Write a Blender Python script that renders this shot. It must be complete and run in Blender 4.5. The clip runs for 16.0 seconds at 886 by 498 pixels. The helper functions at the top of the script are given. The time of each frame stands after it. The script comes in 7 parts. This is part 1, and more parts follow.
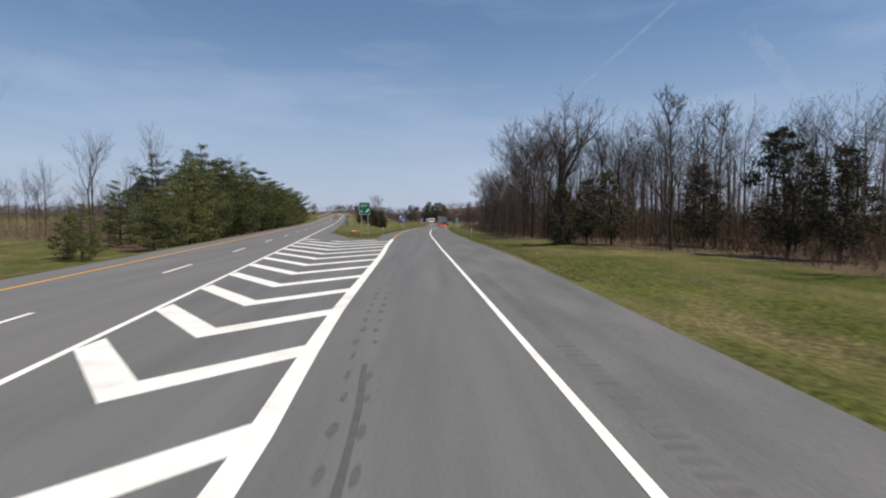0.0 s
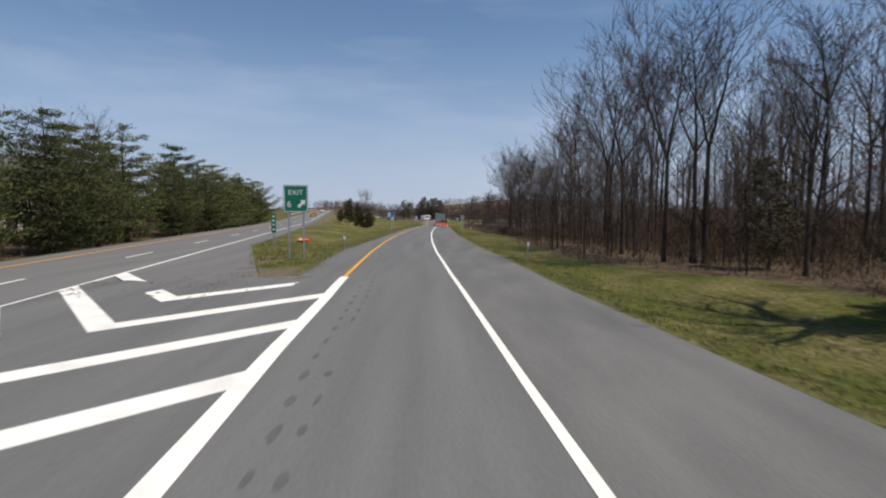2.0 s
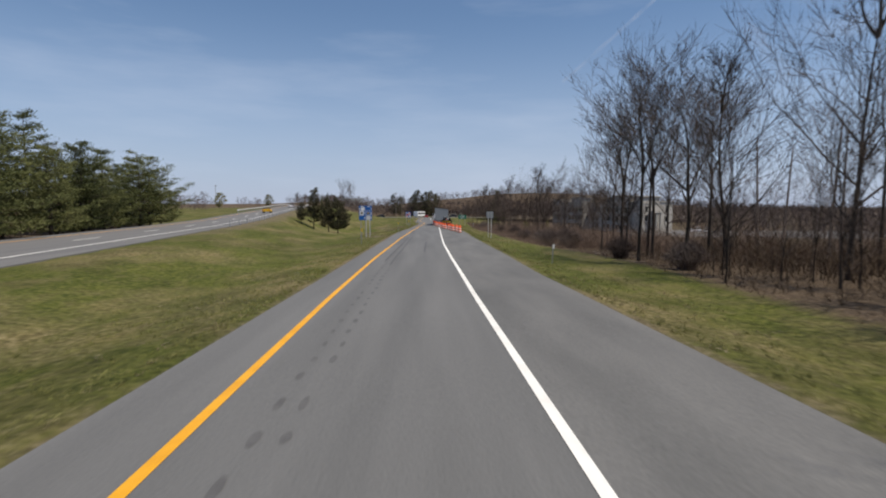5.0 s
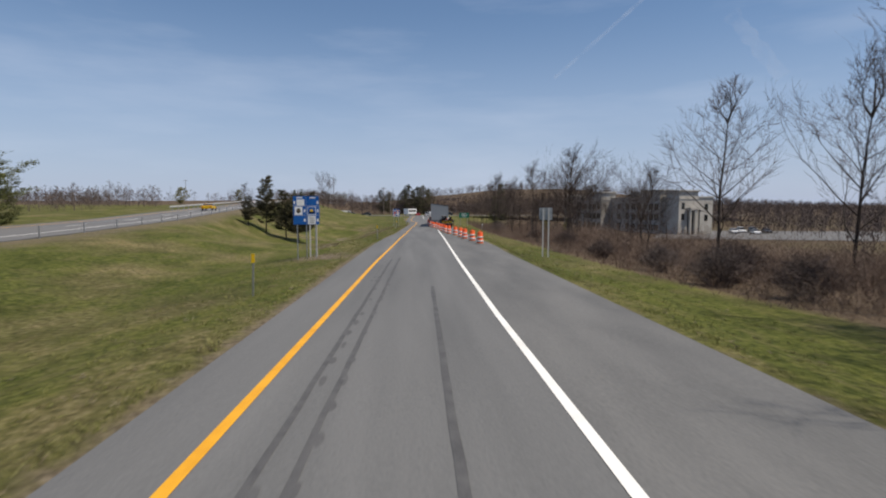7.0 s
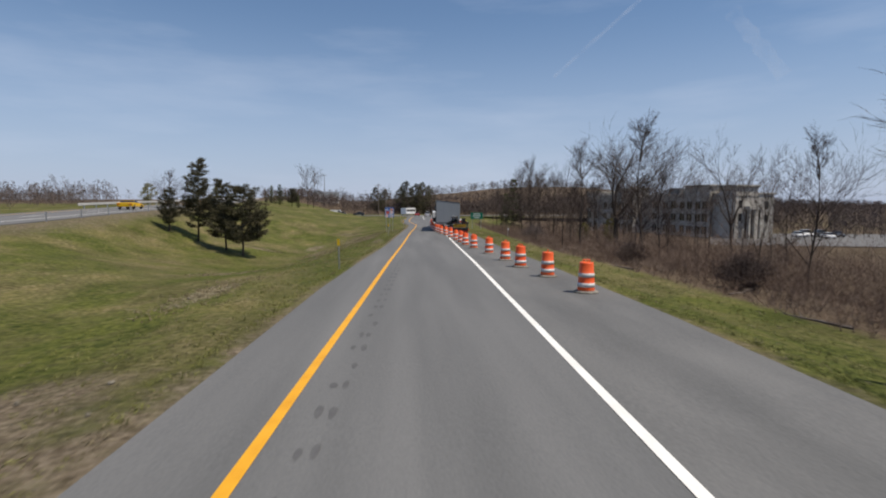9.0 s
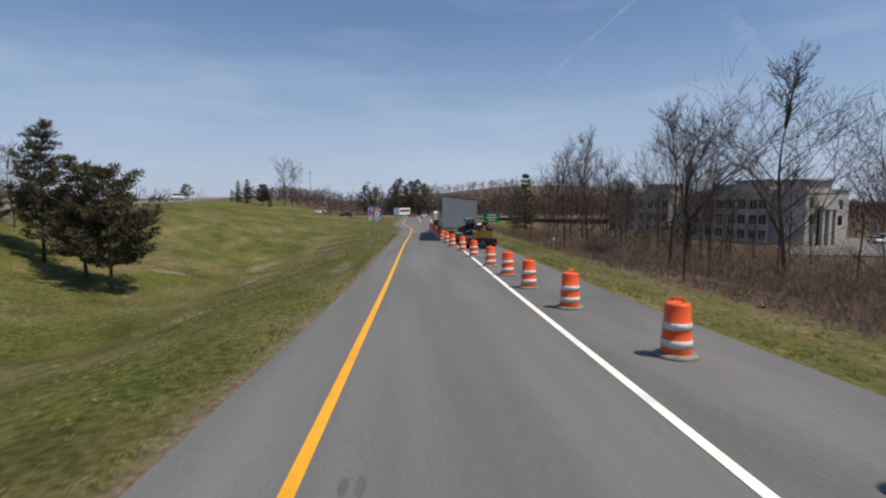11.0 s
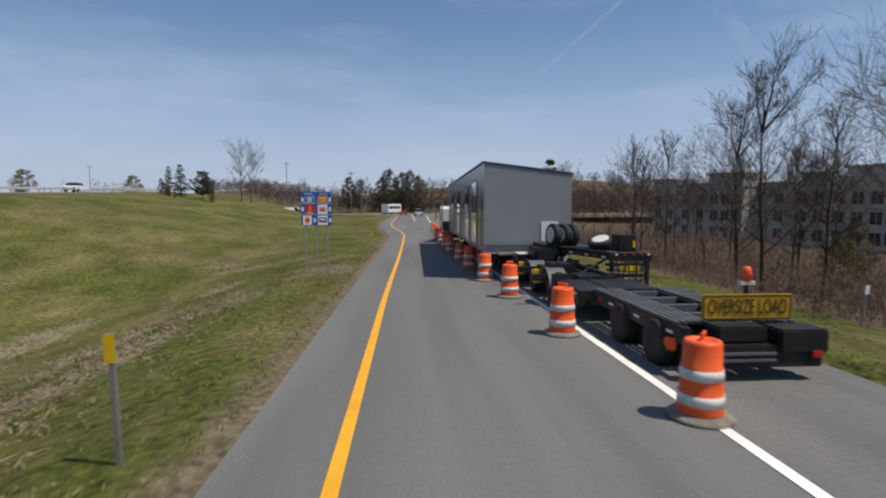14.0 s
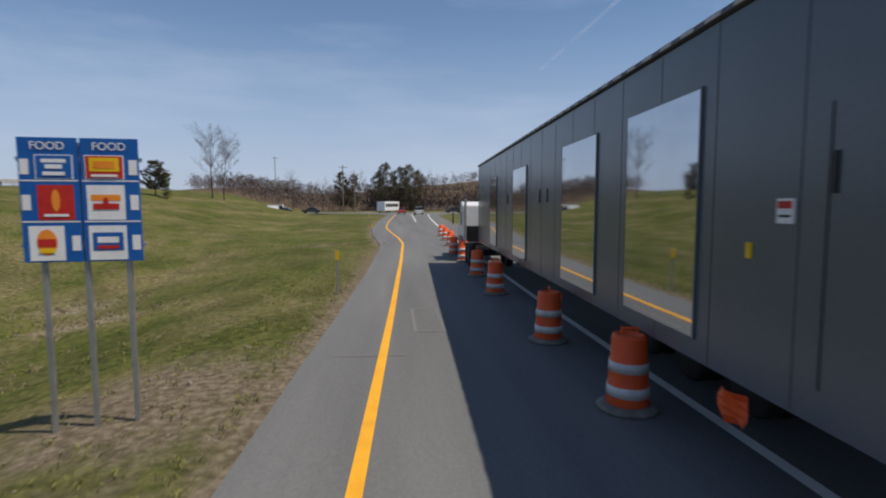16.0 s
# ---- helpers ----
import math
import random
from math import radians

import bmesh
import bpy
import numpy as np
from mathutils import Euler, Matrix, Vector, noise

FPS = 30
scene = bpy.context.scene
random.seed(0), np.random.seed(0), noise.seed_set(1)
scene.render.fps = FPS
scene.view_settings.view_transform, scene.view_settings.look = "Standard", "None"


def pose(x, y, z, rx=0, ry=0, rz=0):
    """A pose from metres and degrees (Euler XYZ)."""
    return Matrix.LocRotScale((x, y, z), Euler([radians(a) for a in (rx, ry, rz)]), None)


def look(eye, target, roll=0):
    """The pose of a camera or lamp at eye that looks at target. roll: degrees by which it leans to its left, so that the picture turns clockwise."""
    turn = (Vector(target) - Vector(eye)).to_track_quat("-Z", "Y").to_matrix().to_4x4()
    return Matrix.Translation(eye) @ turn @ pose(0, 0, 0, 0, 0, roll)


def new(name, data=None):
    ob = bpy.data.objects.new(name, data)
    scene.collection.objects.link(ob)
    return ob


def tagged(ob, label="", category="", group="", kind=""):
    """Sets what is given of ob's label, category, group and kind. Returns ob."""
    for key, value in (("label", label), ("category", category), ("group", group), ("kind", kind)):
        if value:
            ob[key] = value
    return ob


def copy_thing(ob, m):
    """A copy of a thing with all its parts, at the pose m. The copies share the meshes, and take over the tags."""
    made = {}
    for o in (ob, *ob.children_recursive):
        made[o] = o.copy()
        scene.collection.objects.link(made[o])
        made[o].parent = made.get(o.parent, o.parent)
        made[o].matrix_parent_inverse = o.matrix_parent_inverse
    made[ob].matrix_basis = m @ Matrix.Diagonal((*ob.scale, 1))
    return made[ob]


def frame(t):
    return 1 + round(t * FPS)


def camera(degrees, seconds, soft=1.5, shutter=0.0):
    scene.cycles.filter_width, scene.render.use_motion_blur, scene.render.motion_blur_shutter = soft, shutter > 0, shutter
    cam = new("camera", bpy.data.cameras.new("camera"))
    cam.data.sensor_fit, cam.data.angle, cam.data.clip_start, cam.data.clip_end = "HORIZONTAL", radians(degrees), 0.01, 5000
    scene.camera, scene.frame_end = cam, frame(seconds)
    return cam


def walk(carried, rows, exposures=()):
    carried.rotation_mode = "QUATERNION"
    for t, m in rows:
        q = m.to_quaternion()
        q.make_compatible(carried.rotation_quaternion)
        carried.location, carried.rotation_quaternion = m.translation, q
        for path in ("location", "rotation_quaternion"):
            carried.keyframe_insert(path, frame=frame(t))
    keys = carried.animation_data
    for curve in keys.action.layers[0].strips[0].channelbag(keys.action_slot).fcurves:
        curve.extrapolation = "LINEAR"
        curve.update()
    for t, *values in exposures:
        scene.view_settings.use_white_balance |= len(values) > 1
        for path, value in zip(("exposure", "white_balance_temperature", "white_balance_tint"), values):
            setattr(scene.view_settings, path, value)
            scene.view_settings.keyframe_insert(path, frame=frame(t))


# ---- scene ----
cam = camera(80.3, 16.0, soft=2.0, shutter=0.2)
# seconds, x, y, z, pitch, yaw
PATH = [
    (0.00, 2.29, 0.00, 2.60, -3.70, -0.54),
    (0.50, 1.97, 8.58, 2.62, -3.77, -0.75),
    (1.00, 1.65, 17.22, 2.64, -3.92, -0.97),
    (1.50, 1.32, 25.79, 2.64, -4.05, -1.11),
    (2.00, 0.99, 34.22, 2.66, -4.08, -1.21),
    (2.50, 0.66, 42.50, 2.67, -4.16, -1.34),
    (3.20, 0.19, 53.44, 2.69, -4.43, -1.59),
    (4.25, -0.38, 69.96, 2.51, -4.53, -1.91),
    (5.30, -0.76, 86.48, 2.36, -4.53, -2.24),
    (6.00, -0.91, 97.38, 2.26, -4.65, -2.63),
    (6.50, -0.99, 105.04, 2.17, -4.75, -2.92),
    (7.00, -1.06, 112.53, 2.07, -4.80, -3.15),
    (7.50, -1.10, 119.73, 1.96, -4.85, -3.28),
    (8.00, -1.13, 126.49, 1.85, -4.78, -3.35),
    (8.50, -1.18, 132.91, 1.77, -4.81, -3.39),
    (9.20, -1.25, 141.66, 1.63, -4.83, -3.34),
    (10.25, -1.31, 154.43, 1.44, -4.78, -3.68),
    (11.30, -1.28, 166.48, 1.29, -4.77, -4.15),
    (12.00, -1.21, 174.06, 1.14, -4.99, -4.54),
    (12.50, -1.15, 179.35, 1.03, -4.98, -4.72),
    (13.00, -1.11, 184.50, 0.93, -5.05, -4.90),
    (13.50, -1.07, 189.50, 0.85, -5.07, -4.98),
    (14.00, -1.06, 194.32, 0.78, -5.05, -4.95),
    (14.50, -1.03, 198.91, 0.72, -5.10, -5.00),
    (15.00, -0.99, 203.27, 0.65, -5.14, -5.02),
    (15.50, -0.94, 207.34, 0.58, -5.18, -5.07),
    (16.00, -0.87, 211.14, 0.51, -5.24, -5.15),
]
walk(cam, [(t, pose(x, y, z, 90 + pitch, 0, yaw)) for t, x, y, z, pitch, yaw in PATH], [(0, 0.03, 6920, 12), (16, 0.03, 6920, 12)])

# ---- daylight ----
SUN_FROM = Vector((2.3, -1.0, 4.75)).normalized()
world = bpy.data.worlds.new("sky")
scene.world = world
world.use_nodes = True
wn, wl = world.node_tree.nodes, world.node_tree.links
sky = wn.new("ShaderNodeTexSky")
sky.sky_type, sky.sun_disc = "NISHITA", False
sky.sun_elevation = math.asin(SUN_FROM.z)
sky.sun_rotation = math.atan2(SUN_FROM.x, SUN_FROM.y)
sky.air_density, sky.dust_density, sky.ozone_density = 1.0, 0.3, 3.0
# thin cirrus: stretched noise on the direction, thickest low over the horizon
wco, wmap, wnoise, wfade, wmix = (wn.new(k) for k in ("ShaderNodeTexCoord", "ShaderNodeMapping", "ShaderNodeTexNoise", "ShaderNodeMapRange", "ShaderNodeMixRGB"))
wmap.inputs["Rotation"].default_value = (0.0, 0.35, 0.5)
wmap.inputs["Scale"].default_value = (1.2, 1.6, 7.0)
wnoise.inputs["Scale"].default_value, wnoise.inputs["Detail"].default_value, wnoise.inputs["Roughness"].default_value = 1.6, 7.0, 0.55
wl.new(wco.outputs["Generated"], wmap.inputs["Vector"]), wl.new(wmap.outputs[0], wnoise.inputs["Vector"])
wfade.inputs["From Min"].default_value, wfade.inputs["From Max"].default_value, wfade.inputs["To Max"].default_value = 0.46, 0.82, 0.36
wl.new(wnoise.outputs[0], wfade.inputs["Value"]), wl.new(wfade.outputs[0], wmix.inputs[0])
wmix.inputs[2].default_value = (6.2, 7.2, 9.0, 1)
wsep, whaze, wair = (wn.new(k) for k in ("ShaderNodeSeparateXYZ", "ShaderNodeMapRange", "ShaderNodeMixRGB"))
wl.new(wco.outputs["Generated"], wsep.inputs[0]), wl.new(wsep.outputs[2], whaze.inputs["Value"])
whaze.interpolation_type = "SMOOTHSTEP"
whaze.inputs["From Min"].default_value, whaze.inputs["From Max"].default_value = -0.02, 0.36
whaze.inputs["To Min"].default_value, whaze.inputs["To Max"].default_value = 0.85, 0.14
wair.inputs[2].default_value = (3.95, 5.0, 7.25, 1)
wsat = wn.new("ShaderNodeHueSaturation")
wsat.inputs["Saturation"].default_value = 1.2
wl.new(sky.outputs[0], wsat.inputs["Color"]), wl.new(wsat.outputs[0], wair.inputs[1]), wl.new(whaze.outputs[0], wair.inputs[0])
wl.new(wair.outputs[0], wmix.inputs[1]), wl.new(wmix.outputs[0], wn["Background"].inputs[0])
wn["Background"].inputs[1].default_value = 0.096
sun = new("sun", bpy.data.lights.new("sun", "SUN"))
sun.data.energy, sun.data.angle, sun.data.color = 4.2, radians(0.53), (1.0, 0.94, 0.83)
sun.matrix_world = look((0, 0, 60), Vector((0, 0, 60)) - SUN_FROM)


# ---- materials ----
def material(name, colours, rough=0.8, metal=0.0, scale=3.0, fine=40.0, bump=0.15, per_object=0.0, spec=0.3, stretch=None):
    """Colours blend by a broad and a fine noise in metres; bump gives the grain."""
    m = bpy.data.materials.new(name)
    m.use_nodes = True
    n, l = m.node_tree.nodes, m.node_tree.links
    b = n["Principled BSDF"]
    b.inputs["Roughness"].default_value, b.inputs["Metallic"].default_value = rough, metal
    b.inputs["Specular IOR Level"].default_value = spec
    co = n.new("ShaderNodeTexCoord")
    broad, grain = n.new("ShaderNodeTexNoise"), n.new("ShaderNodeTexNoise")
    for tex, s in ((broad, scale), (grain, fine)):
        tex.inputs["Scale"].default_value, tex.inputs["Detail"].default_value = s, 4.0
        l.new(co.outputs["Object"], tex.inputs["Vector"])
    if stretch:
        mp = n.new("ShaderNodeMapping")
        mp.inputs["Scale"].default_value = stretch
        l.new(co.outputs["Object"], mp.inputs["Vector"]), l.new(mp.outputs[0], broad.inputs["Vector"])
    both = n.new("ShaderNodeMix")
    both.data_type, both.inputs[0].default_value = "FLOAT", 0.4
    l.new(broad.outputs[0], both.inputs[2]), l.new(grain.outputs[0], both.inputs[3])
    fac = both.outputs[0]
    if per_object:
        info, add, mul = n.new("ShaderNodeObjectInfo"), n.new("ShaderNodeMath"), n.new("ShaderNodeMath")
        mul.operation, mul.inputs[1].default_value = "MULTIPLY_ADD", per_object
        mul.inputs[2].default_value = -per_object / 2
        l.new(info.outputs["Random"], mul.inputs[0])
        l.new(mul.outputs[0], add.inputs[0]), l.new(fac, add.inputs[1])
        fac = add.outputs[0]
    ramp = n.new("ShaderNodeValToRGB")
    stops = ramp.color_ramp.elements
    while len(stops) < len(colours):
        stops.new(0.5)
    for i, c in enumerate(colours):
        stops[i].position = 0.3 + 0.4 * i / max(len(colours) - 1, 1)
        stops[i].color = (*c, 1)
    l.new(fac, ramp.inputs[0]), l.new(ramp.outputs[0], b.inputs["Base Color"])
    if bump:
        bp = n.new("ShaderNodeBump")
        bp.inputs["Strength"].default_value, bp.inputs["Distance"].default_value = bump, 0.02
        l.new(grain.outputs[0], bp.inputs["Height"]), l.new(bp.outputs[0], b.inputs["Normal"])
    return m


M_ASPHALT = material("asphalt", [(0.102, 0.104, 0.105), (0.135, 0.137, 0.137), (0.17, 0.171, 0.17)], 0.85, 0, 1.0, 24, 0.45, stretch=(1.1, 0.07, 1))
M_SHOULDER = material("shoulder_asphalt", [(0.094, 0.096, 0.096), (0.131, 0.132, 0.131), (0.176, 0.176, 0.172)], 0.9, 0, 1.0, 18, 0.5, stretch=(0.8, 0.18, 1))
M_HIGHWAY = material("highway_asphalt", [(0.12, 0.12, 0.122), (0.15, 0.149, 0.148), (0.18, 0.177, 0.172)], 0.85, 0, 1.0, 50, 0.3, stretch=(0.8, 0.06, 1))
M_TYRE_MARK = material("rubber_streak", [(0.06, 0.06, 0.062), (0.09, 0.09, 0.092), (0.115, 0.114, 0.115)], 0.8, 0, 3.0, 30, 0.2)
M_PRINT = material("faint_rubber_print", [(0.08, 0.08, 0.082), (0.1, 0.1, 0.102), (0.125, 0.125, 0.126)], 0.85, 0, 4.0, 26, 0.2)
M_GROOVE = material("worn_groove", [(0.09, 0.091, 0.09), (0.117, 0.117, 0.116), (0.15, 0.15, 0.147)], 0.9, 0, 1.5, 30, 0.3)
M_WHITE_LINE = material("white_road_paint", [(0.62, 0.61, 0.57), (0.8, 0.79, 0.75), (0.86, 0.85, 0.82)], 0.6, 0, 1.2, 35, 0.2)
M_YELLOW_LINE = material("yellow_road_paint", [(0.62, 0.27, 0.015), (0.75, 0.36, 0.02), (0.8, 0.4, 0.03)], 0.6, 0, 2.0, 60, 0.2)
def grass_material():
    """Mown spring grass: green and straw patches at three sizes."""
    m = bpy.data.materials.new("mown_grass")
    m.use_nodes = True
    n, l = m.node_tree.nodes, m.node_tree.links
    p = n["Principled BSDF"]
    p.inputs["Roughness"].default_value, p.inputs["Specular IOR Level"].default_value = 0.95, 0.08
    co = n.new("ShaderNodeTexCoord")
    def tex(scale, detail, stretch=(1, 1, 1)):
        mp, t = n.new("ShaderNodeMapping"), n.new("ShaderNodeTexNoise")
        mp.inputs["Scale"].default_value = stretch
        t.inputs["Scale"].default_value, t.inputs["Detail"].default_value, t.inputs["Roughness"].default_value = scale, detail, 0.62
        l.new(co.outputs["Object"], mp.inputs[0]), l.new(mp.outputs[0], t.inputs["Vector"])
        return t.outputs[0]
    def ramp(fac, stops):
        r = n.new("ShaderNodeValToRGB")
        while len(r.color_ramp.elements) < len(stops):
            r.color_ramp.elements.new(0.5)
        for e, (at, c) in zip(r.color_ramp.elements, stops):
            e.position, e.color = at, (*c, 1)
        l.new(fac, r.inputs[0])
        return r.outputs[0]
    def mix(fac, a, c, kind="MIX"):
        x = n.new("ShaderNodeMixRGB")
        x.blend_type = kind
        for s, v in ((0, fac), (1, a), (2, c)):
            if hasattr(v, "links"):
                l.new(v, x.inputs[s])
            else:
                x.inputs[s].default_value = v
        return x.outputs[0]
    green = ramp(tex(5.0, 8), [(0.34, (0.034, 0.044, 0.012)), (0.5, (0.08, 0.093, 0.023)), (0.66, (0.138, 0.143, 0.043))])
    straw = ramp(tex(6.0, 8), [(0.34, (0.07, 0.06, 0.03)), (0.5, (0.16, 0.134, 0.066)), (0.66, (0.28, 0.235, 0.135))])
    patch = ramp(tex(0.22, 6, (1.0, 0.55, 1)), [(0.44, (0, 0, 0)), (0.68, (1, 1, 1))])
    fleck = ramp(tex(1.7, 4, (1.0, 0.4, 1)), [(0.52, (0, 0, 0)), (0.75, (1, 1, 1))])
    either = mix(0.5, patch, fleck, "ADD")
    col = mix(either, green, straw)
    col = mix(0.35, col, ramp(tex(0.06, 3), [(0.3, (0.55, 0.6, 0.5)), (0.7, (1.3, 1.25, 1.1))]), "MULTIPLY")
    col = mix(0.65, col, ramp(tex(0.5, 5, (1.0, 0.55, 1)), [(0.36, (0.6, 0.62, 0.55)), (0.5, (1.0, 1.0, 1.0)), (0.66, (1.2, 1.16, 1.05))]), "MULTIPLY")
    def cover(attribute, below, colours, rough, soft=0.25):
        at, add, span = n.new("ShaderNodeAttribute"), n.new("ShaderNodeMath"), n.new("ShaderNodeMapRange")
        at.attribute_name = attribute
        add.operation = "ADD"
        l.new(at.outputs["Fac"], add.inputs[0]), l.new(rough, add.inputs[1])
        span.inputs["From Min"].default_value, span.inputs["From Max"].default_value = 1.0 - soft, 1.0 + soft
        l.new(add.outputs[0], span.inputs[0])
        return mix(span.outputs[0], below, ramp(tex(7.0, 8), colours))
    ragged, flecks = tex(1.6, 8), tex(4.5, 8)
    col = cover("straw", col, [(0.34, (0.1, 0.085, 0.05)), (0.5, (0.2, 0.17, 0.105)), (0.66, (0.36, 0.32, 0.23))], flecks, 0.12)
    col = cover("earth", col, [(0.34, (0.085, 0.066, 0.044)), (0.5, (0.155, 0.124, 0.087)), (0.66, (0.25, 0.205, 0.15))], ragged)
    col = cover("litter", col, [(0.34, (0.055, 0.04, 0.028)), (0.5, (0.105, 0.077, 0.053)), (0.66, (0.19, 0.145, 0.1))], ragged)
    l.new(col, p.inputs["Base Color"])
    bp = n.new("ShaderNodeBump")
    bp.inputs["Strength"].default_value, bp.inputs["Distance"].default_value = 0.9, 0.12
    l.new(tex(6.0, 8), bp.inputs["Height"]), l.new(bp.outputs[0], p.inputs["Normal"])
    return m


M_GRASS = grass_material()
M_DIRT = material("bare_earth", [(0.1, 0.078, 0.052), (0.155, 0.122, 0.085), (0.23, 0.185, 0.13)], 0.95, 0, 1.5, 9, 0.8, 0, 0.1)
M_GRAVEL = material("verge_gravel", [(0.09, 0.083, 0.07), (0.15, 0.14, 0.12), (0.24, 0.225, 0.2)], 0.95, 0, 1.6, 14, 0.8, 0, 0.1)
M_LITTER = material("leaf_litter", [(0.06, 0.042, 0.03), (0.1, 0.07, 0.048), (0.16, 0.118, 0.082)], 0.95, 0, 0.8, 9, 0.6, 0, 0.1)
M_BARK = material("grey_bark", [(0.035, 0.028, 0.024), (0.06, 0.048, 0.04), (0.1, 0.082, 0.07)], 0.95, 0, 1.0, 12, 0.4, 0.25, 0.1)
# paler than M_CROWN, so the far woods carry distance haze in their colour
M_TWIG = material("pale_twigs", [(0.075, 0.056, 0.05), (0.12, 0.093, 0.082), (0.18, 0.145, 0.128)], 0.95, 0, 0.6, 8, 0.0, 0.3, 0.1)
M_CROWN = material("dark_twigs", [(0.055, 0.041, 0.034), (0.092, 0.07, 0.059), (0.145, 0.114, 0.098)], 0.95, 0, 0.6, 8, 0.0, 0.3, 0.1)
M_PINE = material("pine_needles", [(0.04, 0.05, 0.02), (0.095, 0.107, 0.038), (0.168, 0.175, 0.066)], 0.8, 0, 0.35, 5, 0.0, 0.3, 0.2)
M_CEDAR = material("cedar_foliage", [(0.03, 0.03, 0.018), (0.06, 0.056, 0.032), (0.11, 0.096, 0.054)], 0.85, 0, 0.6, 6, 0.0, 0.25, 0.2)
M_BRUSH = material("dry_brush", [(0.11, 0.073, 0.054), (0.18, 0.127, 0.097), (0.28, 0.21, 0.16)], 0.95, 0, 0.35, 5, 0.0, 0.2, 0.1)
M_DRUM = material("orange_drum_plastic", [(0.72, 0.085, 0.02), (0.8, 0.11, 0.025), (0.83, 0.14, 0.04)], 0.45, 0, 3, 30, 0.05, 0.2)
M_REFLECT = material("white_reflective_band", [(0.45, 0.45, 0.43), (0.6, 0.59, 0.57), (0.7, 0.69, 0.67)], 0.4, 0, 8, 40, 0.05, 0.15)
M_RUBBER = material("black_rubber", [(0.015, 0.015, 0.015), (0.025, 0.025, 0.024), (0.045, 0.043, 0.04)], 0.75, 0, 4, 40, 0.15)
M_RAIL = material("weathered_rail", [(0.42, 0.41, 0.39), (0.52, 0.51, 0.49), (0.6, 0.59, 0.57)], 0.6, 0.1, 1, 20, 0.1)
M_DUSTY = material("dusty_rubber", [(0.1, 0.09, 0.075), (0.19, 0.175, 0.15), (0.3, 0.28, 0.24)], 0.9, 0, 5, 30, 0.2)
M_STEEL = material("galvanised_steel", [(0.3, 0.31, 0.32), (0.42, 0.43, 0.44), (0.5, 0.51, 0.52)], 0.45, 0.8, 6, 50, 0.05)
M_SIGN_GREEN = material("green_sign_sheeting", [(0.0, 0.12, 0.075), (0.002, 0.15, 0.095), (0.004, 0.17, 0.11)], 0.4, 0, 2, 20, 0.02)
M_SIGN_BLUE = material("blue_sign_sheeting", [(0.005, 0.08, 0.3), (0.007, 0.1, 0.36), (0.01, 0.12, 0.4)], 0.4, 0, 2, 20, 0.02)
M_SIGN_WHITE = material("white_sheeting", [(0.65, 0.66, 0.66), (0.75, 0.75, 0.75), (0.8, 0.8, 0.8)], 0.4, 0, 2, 20, 0.02)
M_SIGN_RED = material("red_sheeting", [(0.4, 0.02, 0.015), (0.5, 0.025, 0.02), (0.55, 0.04, 0.03)], 0.4, 0, 2, 20, 0.02)
M_SIGN_ORANGE = material("orange_sheeting", [(0.75, 0.2, 0.02), (0.82, 0.26, 0.03), (0.85, 0.3, 0.04)], 0.4, 0, 2, 20, 0.02)
M_SIGN_YELLOW = material("yellow_sheeting", [(0.72, 0.42, 0.01), (0.8, 0.5, 0.015), (0.82, 0.54, 0.02)], 0.45, 0, 2, 20, 0.02)
M_BANNER = material("amber_banner_vinyl", [(0.4, 0.22, 0.015), (0.5, 0.29, 0.02), (0.56, 0.34, 0.03)], 0.5, 0, 2, 20, 0.05)
# end wall lighter, side darker: part of their light and shade is in these greys
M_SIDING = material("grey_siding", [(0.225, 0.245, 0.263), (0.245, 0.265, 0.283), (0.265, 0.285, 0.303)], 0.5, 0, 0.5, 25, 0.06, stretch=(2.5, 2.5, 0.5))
M_SIDE_PANEL = material("dark_shaded_side", [(0.088, 0.105, 0.126), (0.103, 0.12, 0.142), (0.118, 0.135, 0.157)], 0.24, 0, 0.5, 25, 0.03, 0, 0.5)
M_TRIM = material("grey_trim", [(0.09, 0.1, 0.11), (0.11, 0.12, 0.13), (0.13, 0.14, 0.15)], 0.5, 0, 2, 30, 0.05)
M_BLACK_STEEL = material("black_painted_steel", [(0.012, 0.012, 0.013), (0.02, 0.02, 0.021), (0.05, 0.045, 0.04)], 0.5, 0.2, 2, 25, 0.1)
M_RAMP = material("ramp_steel", [(0.07, 0.07, 0.072), (0.13, 0.13, 0.132), (0.22, 0.21, 0.2)], 0.5, 0.5, 2.0, 25, 0.15)
M_DECK = material("worn_deck_boards", [(0.1, 0.09, 0.08), (0.2, 0.18, 0.16), (0.33, 0.31, 0.28)], 0.8, 0, 1.5, 14, 0.3)
M_CONCRETE = material("pale_stucco", [(0.34, 0.32, 0.285), (0.4, 0.378, 0.34), (0.46, 0.435, 0.395)], 0.9, 0, 0.4, 12, 0.1)
M_DARK_GLASS = material("dark_window_glass", [(0.01, 0.012, 0.015), (0.015, 0.018, 0.02), (0.02, 0.023, 0.026)], 0.06, 0, 1, 5, 0.0, 0, 0.6)
M_MIRROR_GLASS = material("mirror_window_glass", [(0.5, 0.53, 0.57), (0.54, 0.57, 0.61), (0.58, 0.61, 0.65)], 0.04, 1.0, 0.6, 2, 0.0)
M_CAR_WHITE = material("white_car_paint", [(0.7, 0.7, 0.7), (0.75, 0.75, 0.75), (0.8, 0.8, 0.8)], 0.3, 0, 2, 20, 0.0, 0, 0.5)
M_CAR_YELLOW = material("yellow_car_paint", [(0.7, 0.4, 0.01), (0.78, 0.46, 0.012), (0.8, 0.48, 0.015)], 0.25, 0, 2, 20, 0.0, 0, 0.5)
